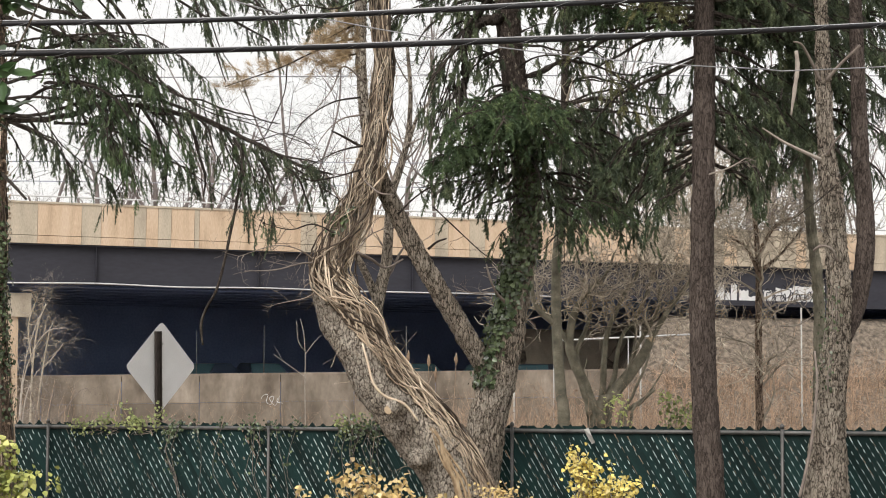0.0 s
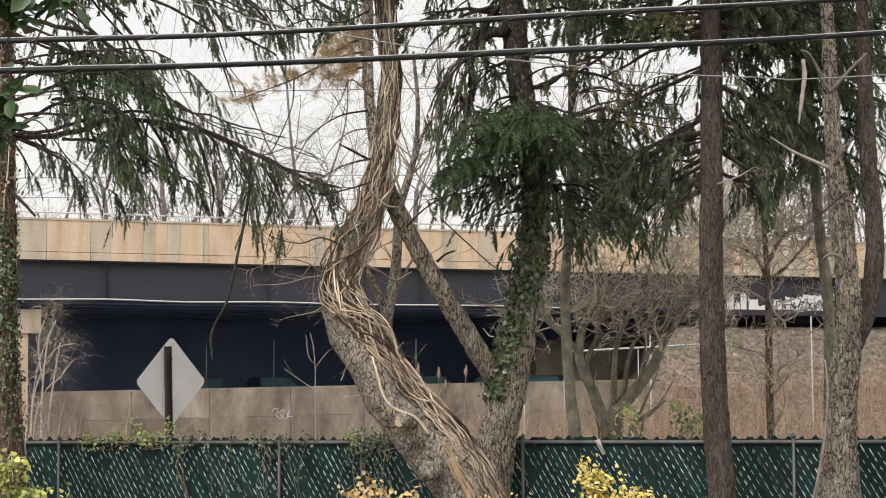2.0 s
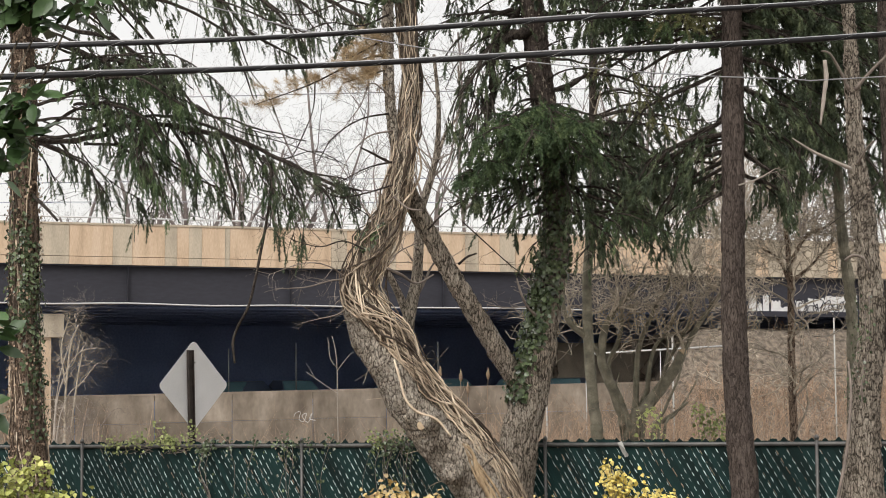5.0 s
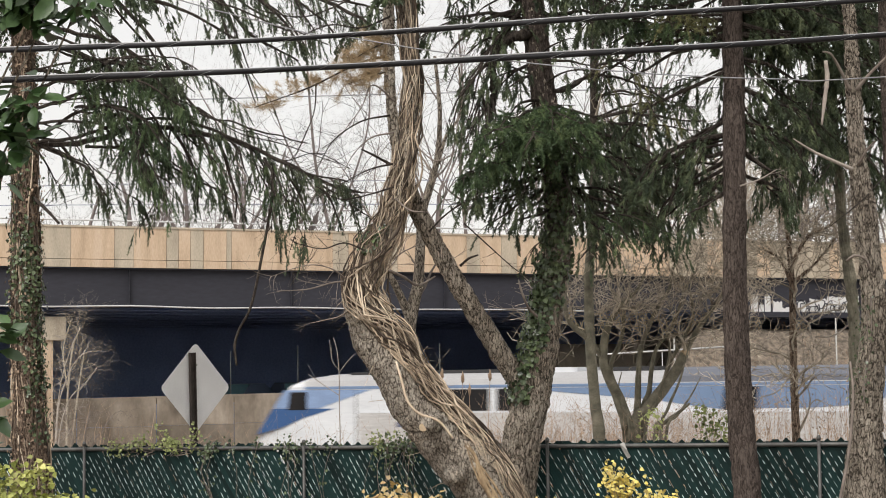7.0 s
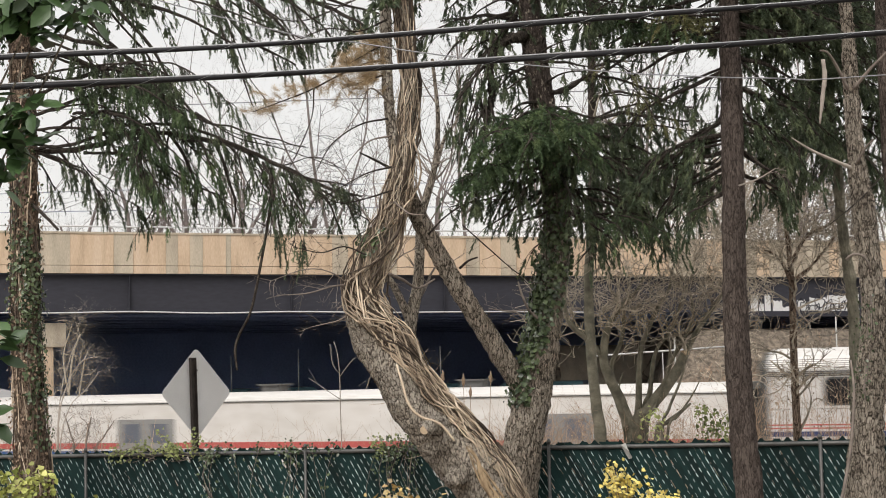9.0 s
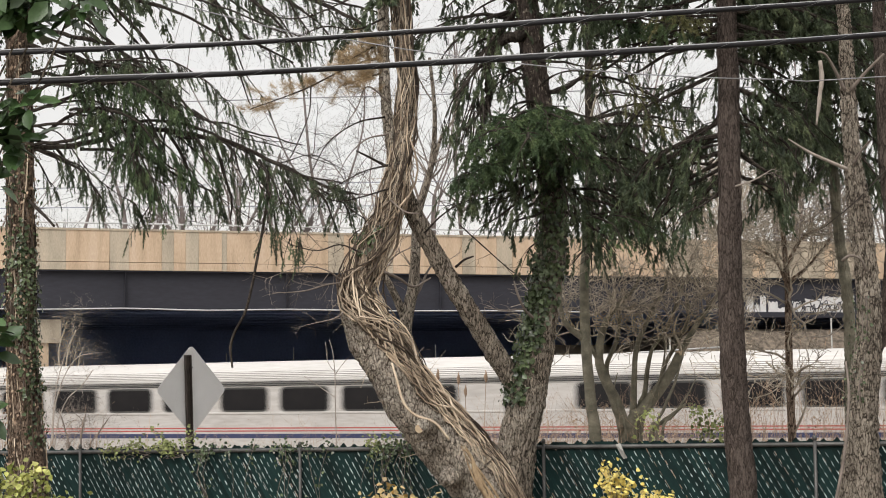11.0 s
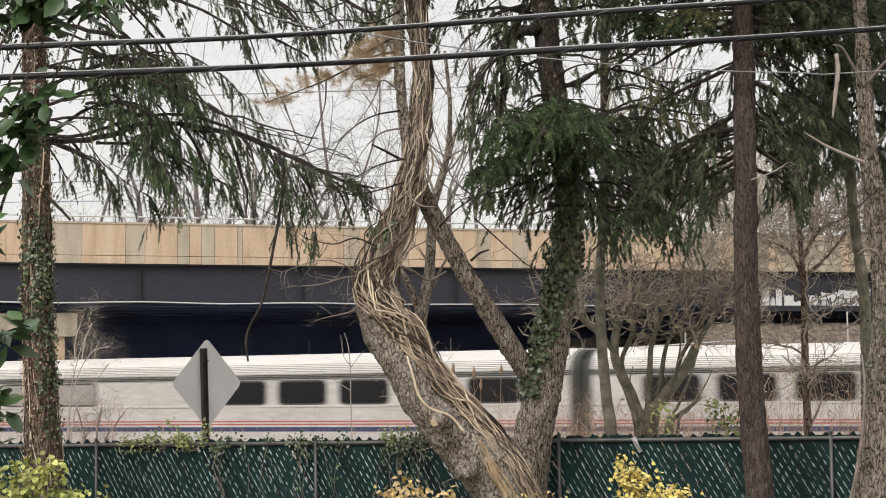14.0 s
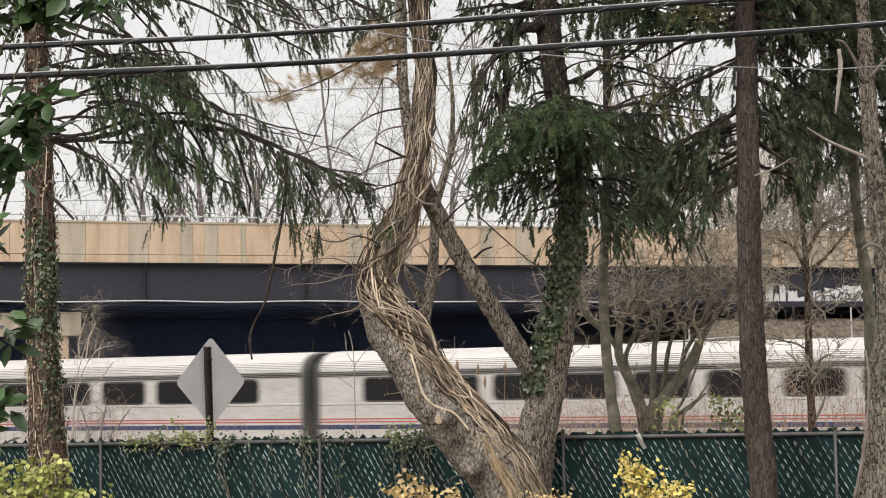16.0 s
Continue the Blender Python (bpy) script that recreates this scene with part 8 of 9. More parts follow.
def brush():
    """Dry stems standing between the fence and the track."""
    rng = random.Random(61)
    f = Form()
    spots = []
    for k in range(1450):
        x = rng.uniform(-9, 12) if rng.random() < 0.45 else rng.uniform(1.0, 11)
        y = rng.uniform(25, 38)
        if k > 1150:
            x, y = rng.uniform(0.9, 4.2), rng.uniform(25, 33)
        bearing = x / y
        tall = 1.45 + 0.4 * rng.random()
        if bearing > 0.03:
            tall += rng.random() ** 1.5 * (0.55 if bearing < 0.16 else 1.15)
        elif bearing < -0.165:
            tall += rng.random() ** 2 * 0.8
        if (x * 0.438 + (y - TRACK_Y) * 0.899) > -7.5:
            continue
        z = land(x, y)
        p = [(x, y, z - 0.05, 0.008)]
        lx, ly = rng.gauss(0, 0.22), rng.gauss(0, 0.22)
        for i in range(1, 5):
            u = i / 4
            p.append((x + lx * u * u + rng.gauss(0, 0.02), y + ly * u * u, z + tall * u, 0.0075 * (1 - 0.65 * u)))
        f.tube(p, 3, cap=False)
        for _ in range(rng.randrange(1, 4)):
            q = rng.choice(p[2:])
            if bearing > 0.024 and rng.random() < 0.72:
                spots += [[q[j] + rng.gauss(0, 0.08) for j in range(3)] for _ in range(2)]
            twiggy(f, q[:3], Vector((rng.gauss(0, 0.7), rng.gauss(0, 0.7), 0.8)), rng.uniform(0.2, 0.6), 0.0035, 1, rng, 0.5, 0.1, 2, 3)
    ob = tagged(part("dry_brush", f, DRY_GRASS), "tangle of dry tan brush along the railway", "brush", kind="stuff")
    nr = np.random.default_rng(61)
    R = np.array(spots)
    v, lf = leaves(R, nr.normal(0, 1, R.shape), nr.uniform(0.025, 0.05, len(R)), nr)
    tagged(arrays("withered_foliage", v, lf, DEAD_LEAF, ob), kind="stuff")


brush()


def bank_brush():
    """Tangled dead stems on the bank under the overpass."""
    rng = random.Random(62)
    f = Form()
    for _ in range(1300):
        x = rng.uniform(2.2, 19)
        off = rng.uniform(-11, -3.1) if rng.random() < 0.93 else rng.uniform(-3, 1.0)
        y = BRIDGE_Y + BRIDGE_SLOPE * x + off
        if (x * 0.438 + (y - TRACK_Y) * 0.899) < 6.5:
            continue
        z = land(x, y)
        low = off < -2.9
        tall = rng.uniform(0.4, 1.3) if low else rng.uniform(0.15, 0.5)
        lean = Vector((rng.gauss(0, 0.35), rng.gauss(0, 0.35), 1))
        twiggy(f, (x, y, z - 0.05), lean, tall, 0.016, 2 if low else 1, rng, 0.55, 0.05, 2, 3, least=0.006)
    tagged(part("bank_brush", f, DRY_GRASS), "tangled red-brown dead brush on the bank", "brush", kind="stuff")


bank_brush()


# ---- leafy plants ----
def leafy_shrub(name, at, clumps, mat, label, seed, size=(0.03, 0.055), stem_mat=TWIG):
    """clumps: (x, y, z, spread x, spread z, leaves), each fed by a stem from the root at the ground."""
    rng = np.random.default_rng(seed)
    r = random.Random(seed)
    at = (at[0], at[1], land(at[0], at[1]))
    t = thing(name, at, label, "shrub")
    R = []
    stems = Form()
    for x, y, z, sx, sz, n in clumps:
        n = int(n * 1.7)
        c = np.array([x - at[0], y - at[1], z - at[2]])
        for _ in range(max(2, n // 28)):
            tip = c + rng.normal(0, 1, 3) * np.array([sx, sx * 0.6, sz])
            base = np.array([rng.normal(0, 0.06), rng.normal(0, 0.06), -0.05])
            mid = base + (tip - base) * 0.55 + np.array([rng.normal(0, 0.06), rng.normal(0, 0.06), 0.1])
            sp = spline([(*base, 0.008), (*mid, 0.006), (*tip, 0.0025)], 0.12)
            stems.tube(sp, 4, cap=False)
            m = len(sp)
            for _ in range(n // max(2, n // 28)):
                q = np.array(sp[min(m - 1, int(m * (1 - rng.random() ** 2 * 0.5)))][:3])
                R.append(q + rng.normal(0, 0.05, 3))
    R = np.array(R)
    N = np.array([0, -0.6, 0.8]) + rng.normal(0, 0.5, R.shape)
    v, f = leaves(R, N, rng.uniform(*size, len(R)), rng, droop=0.5, flat=0.5)
    tagged(arrays("foliage", v, f, mat, t), kind="stuff")
    tagged(part("stem_tangle", stems, stem_mat, t), kind="stuff")


leafy_shrub("yellow_shrub", (1.87, 18.00, 2.96), [(1.69, 18.00, 3.31, 0.05, 0.05, 90), (1.79, 18.00, 3.20, 0.09, 0.05, 170), (2.02, 18.00, 3.04, 0.12, 0.05, 230), (1.87, 18.00, 2.89, 0.16, 0.08, 300), (2.17, 18.10, 2.95, 0.10, 0.06, 120)],
            YELLOW, "small shrub with bright yellow autumn leaves", 71, (0.035, 0.062))
leafy_shrub("yellow_shrub", (-0.39, 17.80, 2.83), [(-0.64, 17.80, 3.09, 0.10, 0.05, 61), (-0.48, 17.80, 3.11, 0.12, 0.04, 69), (-0.20, 17.80, 3.05, 0.14, 0.04, 90), (-0.39, 17.80, 2.92, 0.26, 0.06, 185), (-1.07, 17.90, 2.97, 0.08, 0.05, 24), (0.06, 17.80, 2.93, 0.10, 0.05, 49)],
            RUSSET, "low shrub with yellow and russet leaves", 72, (0.04, 0.075))
leafy_shrub("yellow_shrub", (0.82, 17.90, 2.75), [(0.76, 17.90, 2.99, 0.08, 0.04, 90), (0.93, 17.90, 2.98, 0.08, 0.04, 110), (0.96, 17.90, 2.89, 0.15, 0.05, 160)], RUSSET, "low shrub with yellow and russet leaves", 73, (0.02, 0.04))
leafy_shrub("yellow_green_shrub", (-4.26, 18.50, 2.83), [(-4.58, 18.50, 3.24, 0.12, 0.10, 161), (-4.38, 18.50, 3.09, 0.18, 0.07, 186), (-3.97, 18.50, 3.07, 0.14, 0.05, 124), (-4.32, 18.50, 3.29, 0.08, 0.06, 55), (-4.14, 18.60, 3.31, 0.08, 0.08, 49), (-4.85, 18.50, 3.30, 0.2, 0.15, 161)],
            LIME_BRIGHT, "shrub with yellow-green leaves beside the fence", 74, (0.05, 0.09))
leafy_shrub("young_maple", (2.57, 22.20, 3.34), [(2.55, 22.20, 3.80, 0.06, 0.015, 34), (2.69, 22.20, 3.82, 0.06, 0.015, 30)], PALE_LIME, "sprig of fresh yellow-green leaves", 75, (0.04, 0.075))
leafy_shrub("evergreen_bush", (3.24, 21.50, 3.36), [(3.16, 21.50, 3.76, 0.10, 0.05, 110), (3.31, 21.50, 3.69, 0.10, 0.05, 110)], LIME, "olive green bush behind the fence", 76, (0.035, 0.07))


def fence_creeper():
    """Leafy creepers grown over the top rail and down the slats."""
    rng = np.random.default_rng(77)
    r = random.Random(77)
    for (u0, u1, up, n, mat, label) in CREEPERS:
        x0, x1 = u0, u1
        at = ((x0 + x1) / 2, FENCE_Y + FENCE_SLOPE * (x0 + x1) / 2 - 0.08, fence_base((x0 + x1) / 2))
        t = thing("fence_creeper", at, label, "climbing plant", "creepers on the fence")
        R, N = [], []
        stems = Form()
        for k in range(max(3, n // 25)):
            x = r.uniform(x0, x1)
            top = 1.84 + r.random() * up * 1.1
            y = FENCE_Y + FENCE_SLOPE * x - 0.06
            pts = [(x - at[0] + r.gauss(0, 0.05) + 0.1 * math.sin(i), y - at[1] - 0.02 * r.random(), 1.70 + (top - 1.70) * i / 6 if mat is LIME else top * i / 6, 0.004) for i in range(7)]
            stems.tube(spline(pts, 0.12), 4, cap=False)
            for _ in range(n // max(3, n // 25)):
                w = 1 - r.random() ** 1.4 * (0.5 if mat is LIME else 0.35 if r.random() < 0.3 else 0.10)
                i = w * 5.99
                a, b = pts[int(i)], pts[int(i) + 1]
                R.append([a[j] + (b[j] - a[j]) * (i % 1) + r.gauss(0, 0.05) for j in range(3)])
                N.append([0, -1, 0.5])
        v, f = leaves(np.array(R), np.array(N, float), rng.uniform(0.022, 0.05, len(R)), rng)
        tagged(arrays("foliage", v, f, mat, t), kind="stuff")
        tagged(part("stem_tangle", stems, TWIG, t), kind="stuff")


CREEPERS = [(-4.10, -3.70, 0.16, 150, LIME, "yellow-green creeper on top of the fence"), (-3.50, -2.69, 0.20, 230, LIME, "leafy creeper over the fence rail"),
            (-1.88, -1.72, 0.04, 90, IVY, "dark creeper hanging on the fence"), (-0.82, -0.25, 0.06, 300, IVY, "dark ivy hanging on the fence"),
            (-0.85, -0.45, 0.22, 90, LIME, "yellow-green creeper on top of the fence"), (-2.94, -2.78, 0.0, 120, IVY, "dark creeper hanging on the fence"),
            (-2.52, -0.99, 0.03, 110, IVY, "thin dark creeper on the fence rail")]
fence_creeper()


# ---- broad leaves of a shrub beside the camera ----
BROAD = np.array([[0, 0, 0], [0.24, -0.35, 0.06], [0.22, -0.70, 0.03], [0, -1.0, -0.05], [-0.22, -0.70, 0.03], [-0.24, -0.35, 0.06]], float)


def near_leaves():
    rng = np.random.default_rng(81)
    r = random.Random(81)
    at = (-1.72, 5.20, 3.93)
    at = (at[0], at[1], land(at[0], at[1]))
    t = thing("magnolia_bush", at, "broad-leaved evergreen bush with glossy dark green leaves", "shrub")
    R, N, S = [], [], []
    wood = Form()
    clusters = [((-1.27, 5.20, 5.42), 22, 40), ((-1.15, 5.20, 5.42), 34, 26), ((-1.07, 5.20, 5.41), 18, 14), ((-1.20, 5.20, 5.40), 20, 20), ((-1.42, 5.20, 5.33), 30, 30), ((-1.28, 5.20, 5.04), 22, 26), ((-1.22, 5.20, 5.11), 20, 12), ((-1.26, 5.20, 4.98), 18, 13),
           ((-1.39, 5.20, 5.06), 28, 26), ((-1.34, 5.20, 4.91), 20, 16), ((-1.32, 5.20, 4.41), 14, 8), ((-1.34, 5.20, 4.22), 14, 8), ((-1.42, 5.20, 4.71), 26, 30), ((-1.44, 5.20, 4.48), 34, 40), ((-1.45, 5.20, 4.15), 34, 30)]
    for (x, y, z), spread, n in clusters:
        n = int(n * 1.5)
        c = np.array([x - at[0], y - at[1], z - at[2]])
        s = spread * 0.00165
        root = np.array([r.uniform(-0.1, 0.1), r.uniform(-0.1, 0.1), 0.0])
        mid = np.array([c[0] - 0.35, c[1] + 0.1, c[2] * 0.7])
        wood.tube(spline([(*root, 0.012), (*mid, 0.006), (*c, 0.003)], 0.1), 6, cap=False)
        for _ in range(n):
            R.append(c + rng.normal(0, 1, 3) * np.array([s, s, s]))
            N.append(np.array([0, -0.5, 0.9]))
            S.append(rng.uniform(0.06, 0.10))
    v, f = leaves(np.array(R), np.array(N), np.array(S), rng, droop=0.35, flat=0.5, shape=BROAD)
    tagged(arrays("foliage", v, f, GLOSSY, t), kind="stuff")
    tagged(part("branchwork", wood, BARK_GREY, t), kind="stuff")


near_leaves()


# ---- woods behind the overpass ----
def far_woods():
    rng = random.Random(91)
    for k in range(4):
        form = Form()
        twiggy(form, (0, 0, 0), (0, 0, 1), 11.0, 0.17, 5, random.Random(100 + k), 0.5, 0.16, 3, 4, 0.22)
        me = form.mesh("branches", FAR_TWIG)
        for j in range(5):
            x = -34 + 14 * j + rng.uniform(-3, 3) + k * 2.7
            y = BRIDGE_Y + BRIDGE_SLOPE * x + rng.uniform(36, 62)
            t = thing("bare_tree", (x, y, land(x, y) - 0.1), "distant leafless tree behind the overpass", "tree", "bare woods behind the overpass", rz=rng.uniform(0, 360))
            sc = rng.uniform(0.9, 1.3)
            t.scale = (sc, sc, sc * 1.1)
            o = new("crown", me)
            o.parent = t
        for j in range(5):
            x = -30 + 11 * j + rng.uniform(-3, 3) + k * 2.2
            y = BRIDGE_Y + BRIDGE_SLOPE * x + rng.uniform(29, 40)
            t = thing("bare_tree", (x, y, land(x, y) - 0.1), "young leafless tree close behind the overpass", "tree", "bare woods behind the overpass", rz=rng.uniform(0, 360))
            sc = rng.uniform(0.5, 0.62)
            t.scale = (sc, sc, sc)
            o = new("crown", me)
            o.parent = t
        for j in range(6):
            x = 7 + 4.3 * j + k + rng.uniform(-1.5, 1.5)
            y = BRIDGE_Y + BRIDGE_SLOPE * x + rng.uniform(27, 36)
            t = thing("bare_tree", (x, y, land(x, y) - 0.1), "leafless tree in the grey-brown woods behind the overpass", "tree", "bare woods behind the overpass", rz=rng.uniform(0, 360))
            sc = rng.uniform(0.66, 0.85)
            t.scale = (sc, sc, sc)
            o = new("crown", me)
            o.parent = t


far_woods()


# ---- dried seed heads on tall stalks behind the fence ----
def dried_stalk(x, y, z):
    b = land(x, y)
    t = thing("dried_flower_stalk", (x, y, b), "tall dry stalk with a brown spindle-shaped seed head", "plant", "dried stalks behind the fence")
    r = random.Random(int(x * 100))
    top = z - b
    part("stalk", Form().tube(spline([(0.05, 0, -0.05, 0.006), (r.uniform(-0.04, 0.04), 0, top * 0.6, 0.005), (0, 0, top - 0.14, 0.004)], 0.2), 5), DRY_GRASS, t)
    part("seed_head", Form().tube([(0, 0, top - 0.15, 0.008), (0.004, 0, top - 0.11, 0.022), (-0.004, 0, top - 0.06, 0.026), (0.006, 0, top - 0.02, 0.016), (0, 0, top + 0.03, 0.004)], 9, 0.5, 30), DRY_GRASS, t, smooth=True)


for q in ((-0.34, 26.00, 4.65), (-0.21, 26.00, 4.45), (-0.04, 26.00, 4.42), (0.26, 26.00, 4.36), (0.36, 26.00, 4.18), (0.66, 26.00, 4.39)):
    dried_stalk(*q)
bare_tree("hanging_brush", [
    [(-13.15, 62.00, 1.92, 0.047), (-13.12, 62.00, 3.88, 0.039), (-12.96, 62.00, 5.45, 0.032), (-12.69, 62.00, 6.23, 0.024)], [(-12.99, 62.00, 2.12, 0.039), (-12.72, 62.00, 4.26, 0.030), (-12.53, 62.00, 5.44, 0.020)], [(-13.12, 62.00, 4.07, 0.032), (-13.28, 62.00, 5.45, 0.024), (-13.00, 62.00, 6.51, 0.016)]],
    "brown tangled brush climbing a concrete pier", SHRUB_TWIG, 156, "shrub", depth=3, kids=3, tip=1.1, many=14, from_u=0.4, bend=0.7, up=-0.08, twig=SHRUB_TWIG)


# ---- poles and wires beyond the track ----
def pole(u, label, name="white_post"):
    (x, y, z1), r = u
    z0 = land(x, y)
    f = Form().tube([(x, y, z0 - 0.1, r), (x, y, z1, r * 0.9)], 8)
    tagged(part(name, f, POST_PAINT, smooth=True), label, "post", "slim posts by the track")


for u in (((7.95, 61.50, 5.61), 0.034), ((13.11, 59.50, 6.14), 0.028), ((3.54, 61.00, 4.13), 0.03)):
    pole(u, "slim pale metal post beside the track")


for (x, y, z1), r in (((-0.18, 69.00, 5.65), 0.028), ((-5.60, 68.00, 5.62), 0.022), ((-8.05, 67.00, 5.42), 0.018)):
    f = Form().tube([(x, y, 3.4, r), (x, y, z1, r)], 6)
    tagged(part("steel_post", f, GALV, smooth=True), "thin grey steel post on the retaining wall", "post", "posts on the wall")


def handrail():
    a, b = (5.39, 67.0, 5.09), (11.2, 68.6, 5.39)
    f = Form().tube([(*a, 0.035), (*b, 0.035)], 8)
    for k in range(3):
        p = Vector(a).lerp(Vector(b), k / 2)
        f.tube([(p.x, p.y, land(p.x, p.y) - 0.1, 0.016), (*p, 0.016)], 6)
    tagged(part("railing", f, FLANGE, smooth=True), "thin white railing on the slope under the overpass", "railing")


handrail()


def far_wires():
    for pts in ([(-34.48, 78.00, 12.83, 0.020), (-19.52, 78.00, 12.99, 0.020), (-7.04, 78.00, 13.05, 0.020), (7.92, 78.00, 12.95, 0.020), (35.33, 78.00, 12.42, 0.020)], [(-34.47, 78.00, 12.15, 0.020), (-19.51, 78.00, 12.16, 0.020), (-7.05, 78.00, 12.05, 0.020), (7.90, 78.00, 11.80, 0.020), (35.27, 78.00, 11.04, 0.020)]):
        cable("service_wire", pts, THIN_WIRE, "thin distant overhead wire", "overhead cables")


far_wires()


def utility_pole(x, y, top):
    """A tapered wooden pole with a cap and a bolt, holding the end of the wires."""
    z = land(x, y)
    t = thing("utility_pole", (x, y, z), "weathered wooden utility pole holding overhead wires", "pole", "poles of the overhead wires")
    part("shaft", Form().tube([(0, 0, -0.3, 0.15), (0, 0, (top - z) * 0.5, 0.135), (0, 0, top - z, 0.11)], 14, 0.05, 3), BARK_DARK, t, smooth=True)
    part("pole_cap", Form().tube([(0, 0, top - z, 0.115), (0, 0, top - z + 0.04, 0.09)], 14), GALV, t)
    part("bolt", Form().tube([(0, -0.17, top - z - 0.3, 0.014), (0, 0.17, top - z - 0.3, 0.014)], 6), GALV, t)


for x, y, top in ((-12.87, 12.6, 7.2), (12.3, 12.6, 8.3), (-7.16, 14.0, 9.4), (8.2, 14.0, 7.5), (-21.56, 40.0, 11.0), (20.8, 40.0, 11.4), (-34.48, 78.0, 13.6), (35.3, 78.0, 13.2)):
    utility_pole(x, y, top)


# ---- parked cars in the dark under the overpass ----
def parked_car(x, y, z, rz, label):
    c = thing("parked_car", (x, y, z), label, "car", "cars parked under the overpass", rz=rz)
    body = Form()
    prof = [(-2.2, 0.35), (-2.25, 0.6), (-2.1, 0.82), (-1.1, 0.95), (1.5, 0.98), (2.15, 0.9), (2.25, 0.6), (2.2, 0.35)]
    v = [(x, s * (0.9 if 0.3 < z < 0.9 else 0.82), z) for s in (-1, 1) for x, z in prof]
    n = len(prof)
    body.add(v, [tuple(range(n)), tuple(range(2 * n - 1, n - 1, -1))] + [(i, n + i, n + (i + 1) % n, (i + 1) % n) for i in range(n)])
    part("body", body, CAR_PAINT, c)
    cab = [(-1.15, 0.95), (-0.35, 1.42), (0.9, 1.45), (1.65, 0.98)]
    v = [(x, s * (0.80 if z < 1 else 0.62), z) for s in (-1, 1) for x, z in cab]
    part("cabin", Form().add(v, [(0, 1, 2, 3), (7, 6, 5, 4), (1, 5, 6, 2), (2, 6, 7, 3), (0, 4, 5, 1)]), CAR_PAINT, c)
    ws = [(-1.14, -0.74, 0.99), (-1.14, 0.74, 0.99), (-0.40, 0.60, 1.40), (-0.40, -0.60, 1.40)]
    part("windscreen", Form().add([(a - 0.02, b, d + 0.02) for a, b, d in ws] + [(a, b, d) for a, b, d in ws], [(3, 2, 1, 0), (4, 5, 6, 7), (0, 1, 5, 4), (1, 2, 6, 5), (2, 3, 7, 6), (3, 0, 4, 7)]), CAR_GLASS, c, "greenish windscreen")
    for wx in (-1.4, 1.4):
        for wy in (-0.86, 0.72):
            part("wheel", Form().tube([(wx, wy, 0.31, 0.31), (wx, wy + 0.16, 0.31, 0.31)], 16), TRAIN_DARK, c)


for s, off, turn in ((-6.9, 5.2, 50), (-4.6, 5.4, 95), (-0.3, 5.2, 60), (1.8, 5.0, 95), (4.6, 4.6, 60), (6.5, 3.7, 60)):
    q = at_bridge(s, off, 0)
    parked_car(q.x, q.y, land(q.x, q.y), BRIDGE_TURN + turn, "dark car with a greenish windscreen parked in shade")


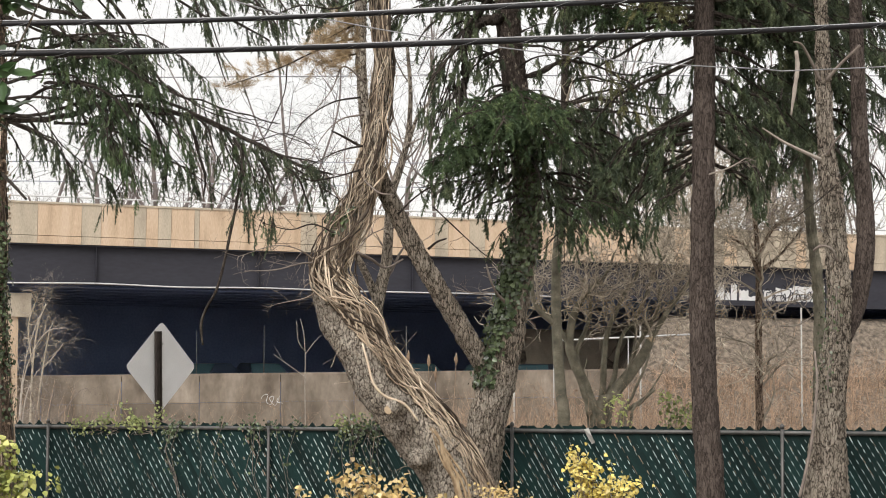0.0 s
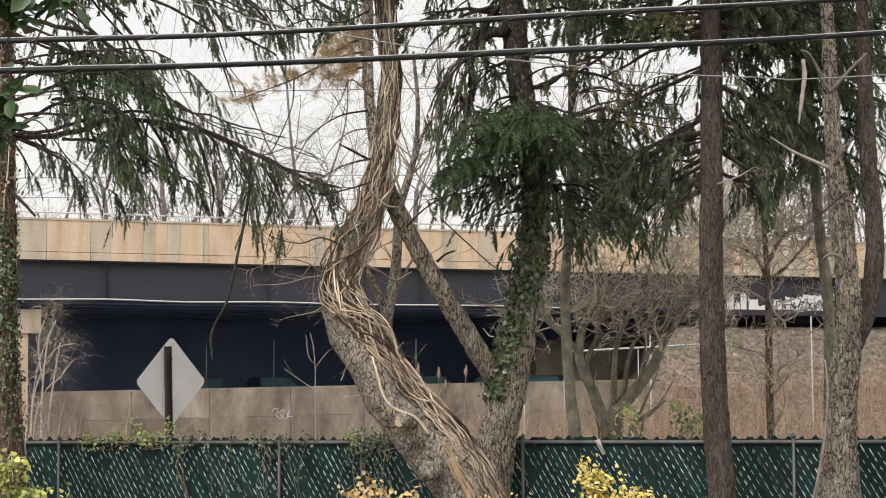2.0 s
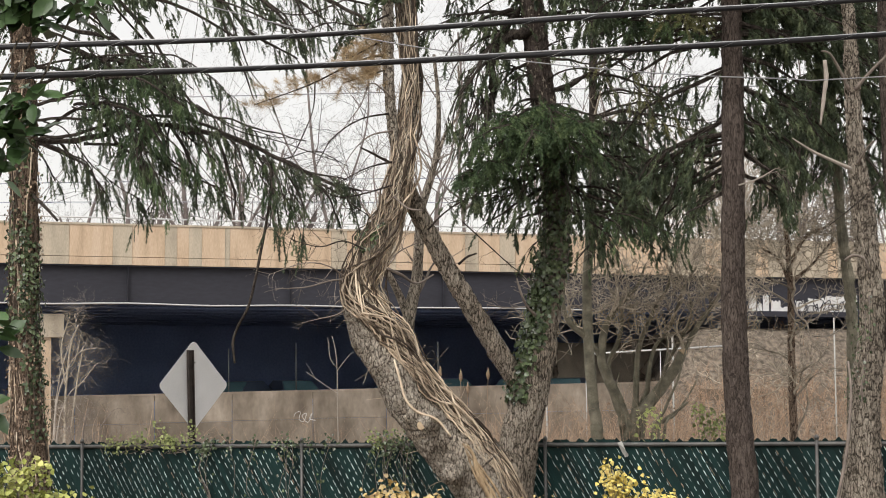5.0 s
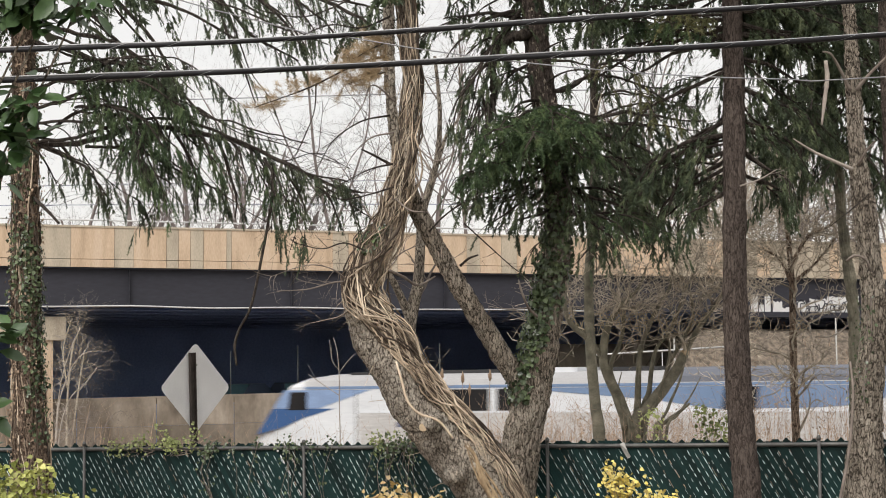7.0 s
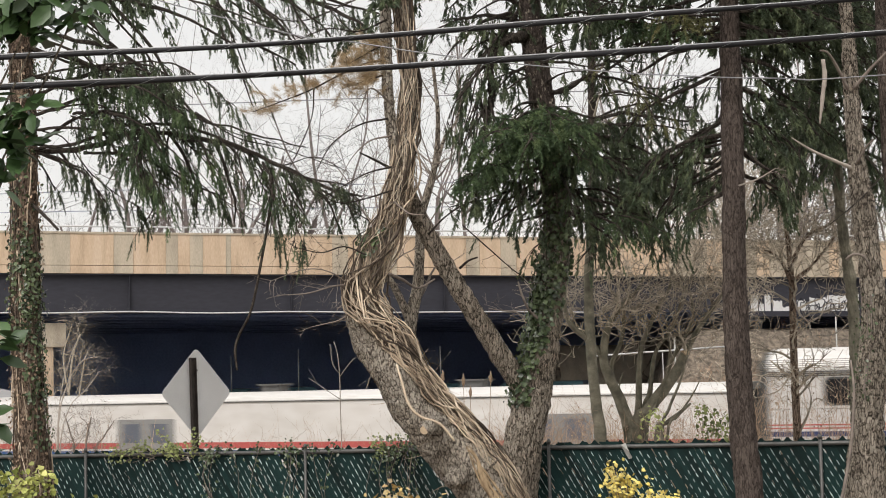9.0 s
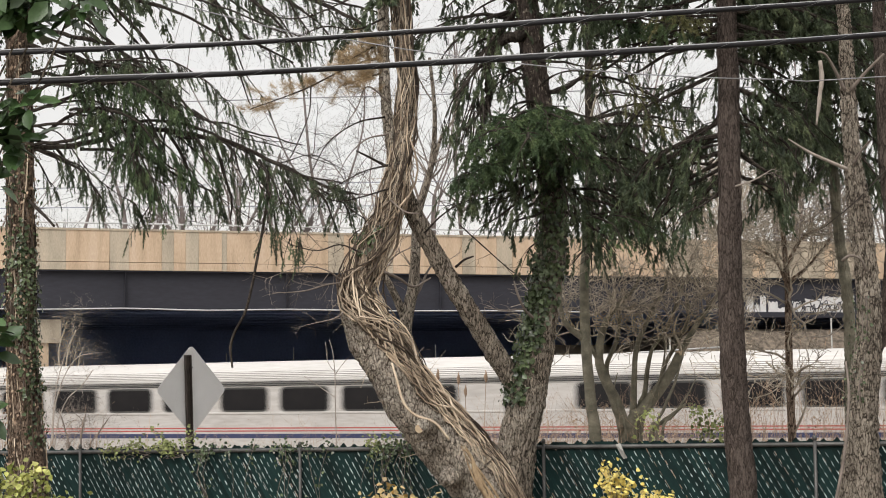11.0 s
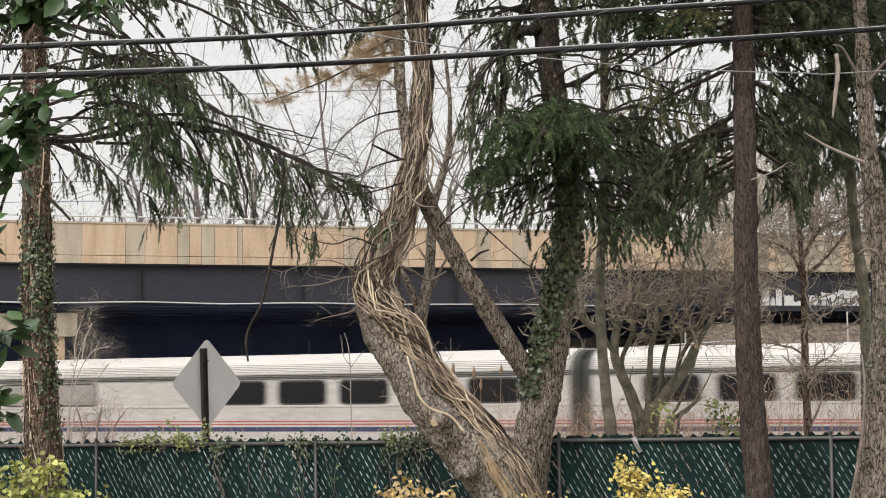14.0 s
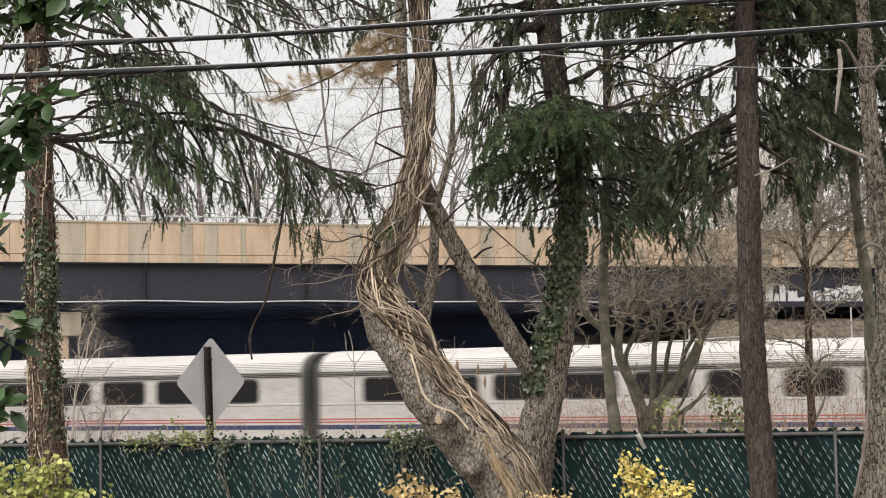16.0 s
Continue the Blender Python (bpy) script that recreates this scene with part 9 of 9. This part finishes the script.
# ---- spray paint on the girder ----
def graffiti():
    rng = random.Random(95)
    k = math.cos(radians(BRIDGE_TURN))
    g = thing("graffiti", (0, BRIDGE_Y, 0), "white spray paint with black scrawl on a girder", "graffiti", kind="structure", rz=BRIDGE_TURN)
    g.matrix_basis = deck_pose()

    def blob(x0, x1, z0, z1, mat, y):
        n = 9
        pts = []
        for i in range(n):
            pts.append((x0 + (x1 - x0) * i / (n - 1), z1 + rng.uniform(-0.08, 0.03)))
        for i in reversed(range(n)):
            pts.append((x0 + (x1 - x0) * i / (n - 1), z0 + rng.uniform(-0.03, 0.10)))
        m = len(pts)
        v = [(a, y, b) for a, b in pts] + [(a, y + 0.012, b) for a, b in pts]
        part("paint", Form().add(v, [tuple(range(m)), tuple(range(2 * m - 1, m - 1, -1))] + [(i, m + i, m + (i + 1) % m, (i + 1) % m) for i in range(m)]), mat, g)
    za = 6.86
    for x0, x1, lo, hi in ((13.05, 13.35, 0.05, 0.86), (13.40, 13.62, 0.02, 0.5), (13.66, 13.92, 0.05, 0.86), (14.02, 14.45, 0.0, 0.6), (14.45, 14.95, 0.0, 0.36), (15.12, 15.7, 0.15, 0.62), (15.7, 16.5, 0.0, 0.74), (16.5, 17.6, -0.02, 0.86), (17.6, 18.9, 0.0, 0.88)):
        blob(x0, x1, za + lo, za + hi, GRAFFITI_WHITE, 0.185)
    for i in range(19):
        x, z, r = 15.3 + i * 0.18 + rng.uniform(-0.05, 0.05), za + rng.uniform(0.22, 0.6), rng.uniform(0.09, 0.2)
        a0, n = rng.uniform(0, 6), rng.uniform(0.6, 1.2)
        pts = [(x + r * 1.2 * math.cos(a0 + 6.28 * n * j / 7), 0.176, z + r * math.sin(a0 + 6.28 * n * j / 7) * 1.1 + 0.03 * j * rng.uniform(-1, 1), 0.020) for j in range(8)]
        part("scrawl", Form().tube(spline(pts, 0.05), 4), GRAFFITI_BLACK, g)


graffiti()


def wall_scribble():
    """A small looping scribble in white paint on the retaining wall."""
    pts = [(-5.69, 67.55, 2.62, 0.011), (-5.60, 67.50, 2.96, 0.011), (-5.40, 67.50, 3.02, 0.011), (-5.45, 67.50, 2.75, 0.011), (-5.28, 67.50, 2.66, 0.011), (-5.17, 67.50, 2.96, 0.011), (-5.34, 67.50, 2.87, 0.011), (-5.11, 67.50, 2.62, 0.011), (-4.95, 67.45, 2.98, 0.011), (-5.06, 67.50, 2.76, 0.011), (-4.83, 67.45, 2.70, 0.011)]
    f = Form().tube(spline(pts, 0.05), 4)
    tagged(part("wall_scribble", f, GRAFFITI_WHITE), "small looping white scribble on the concrete wall", "graffiti")


wall_scribble()


def litter():
    f = Form()
    v = [(1.94, 19.93, 3.53), (1.99, 19.92, 3.55), (2.02, 19.84, 3.46), (2.06, 19.88, 3.39), (2.02, 19.86, 3.37), (1.98, 19.90, 3.44)]
    f.add([*v, *[(x, y + 0.004, z) for x, y, z in v]], [(0, 1, 2, 5), (5, 2, 3, 4), (7, 6, 11, 8), (8, 11, 10, 9), (0, 6, 7, 1), (1, 7, 8, 2), (2, 8, 9, 3), (3, 9, 10, 4), (4, 10, 11, 5), (5, 11, 6, 0)])
    tagged(part("plastic_scrap", f, POST_PAINT), "crumpled pale plastic scrap caught on the fence", "litter")


litter()


motions()
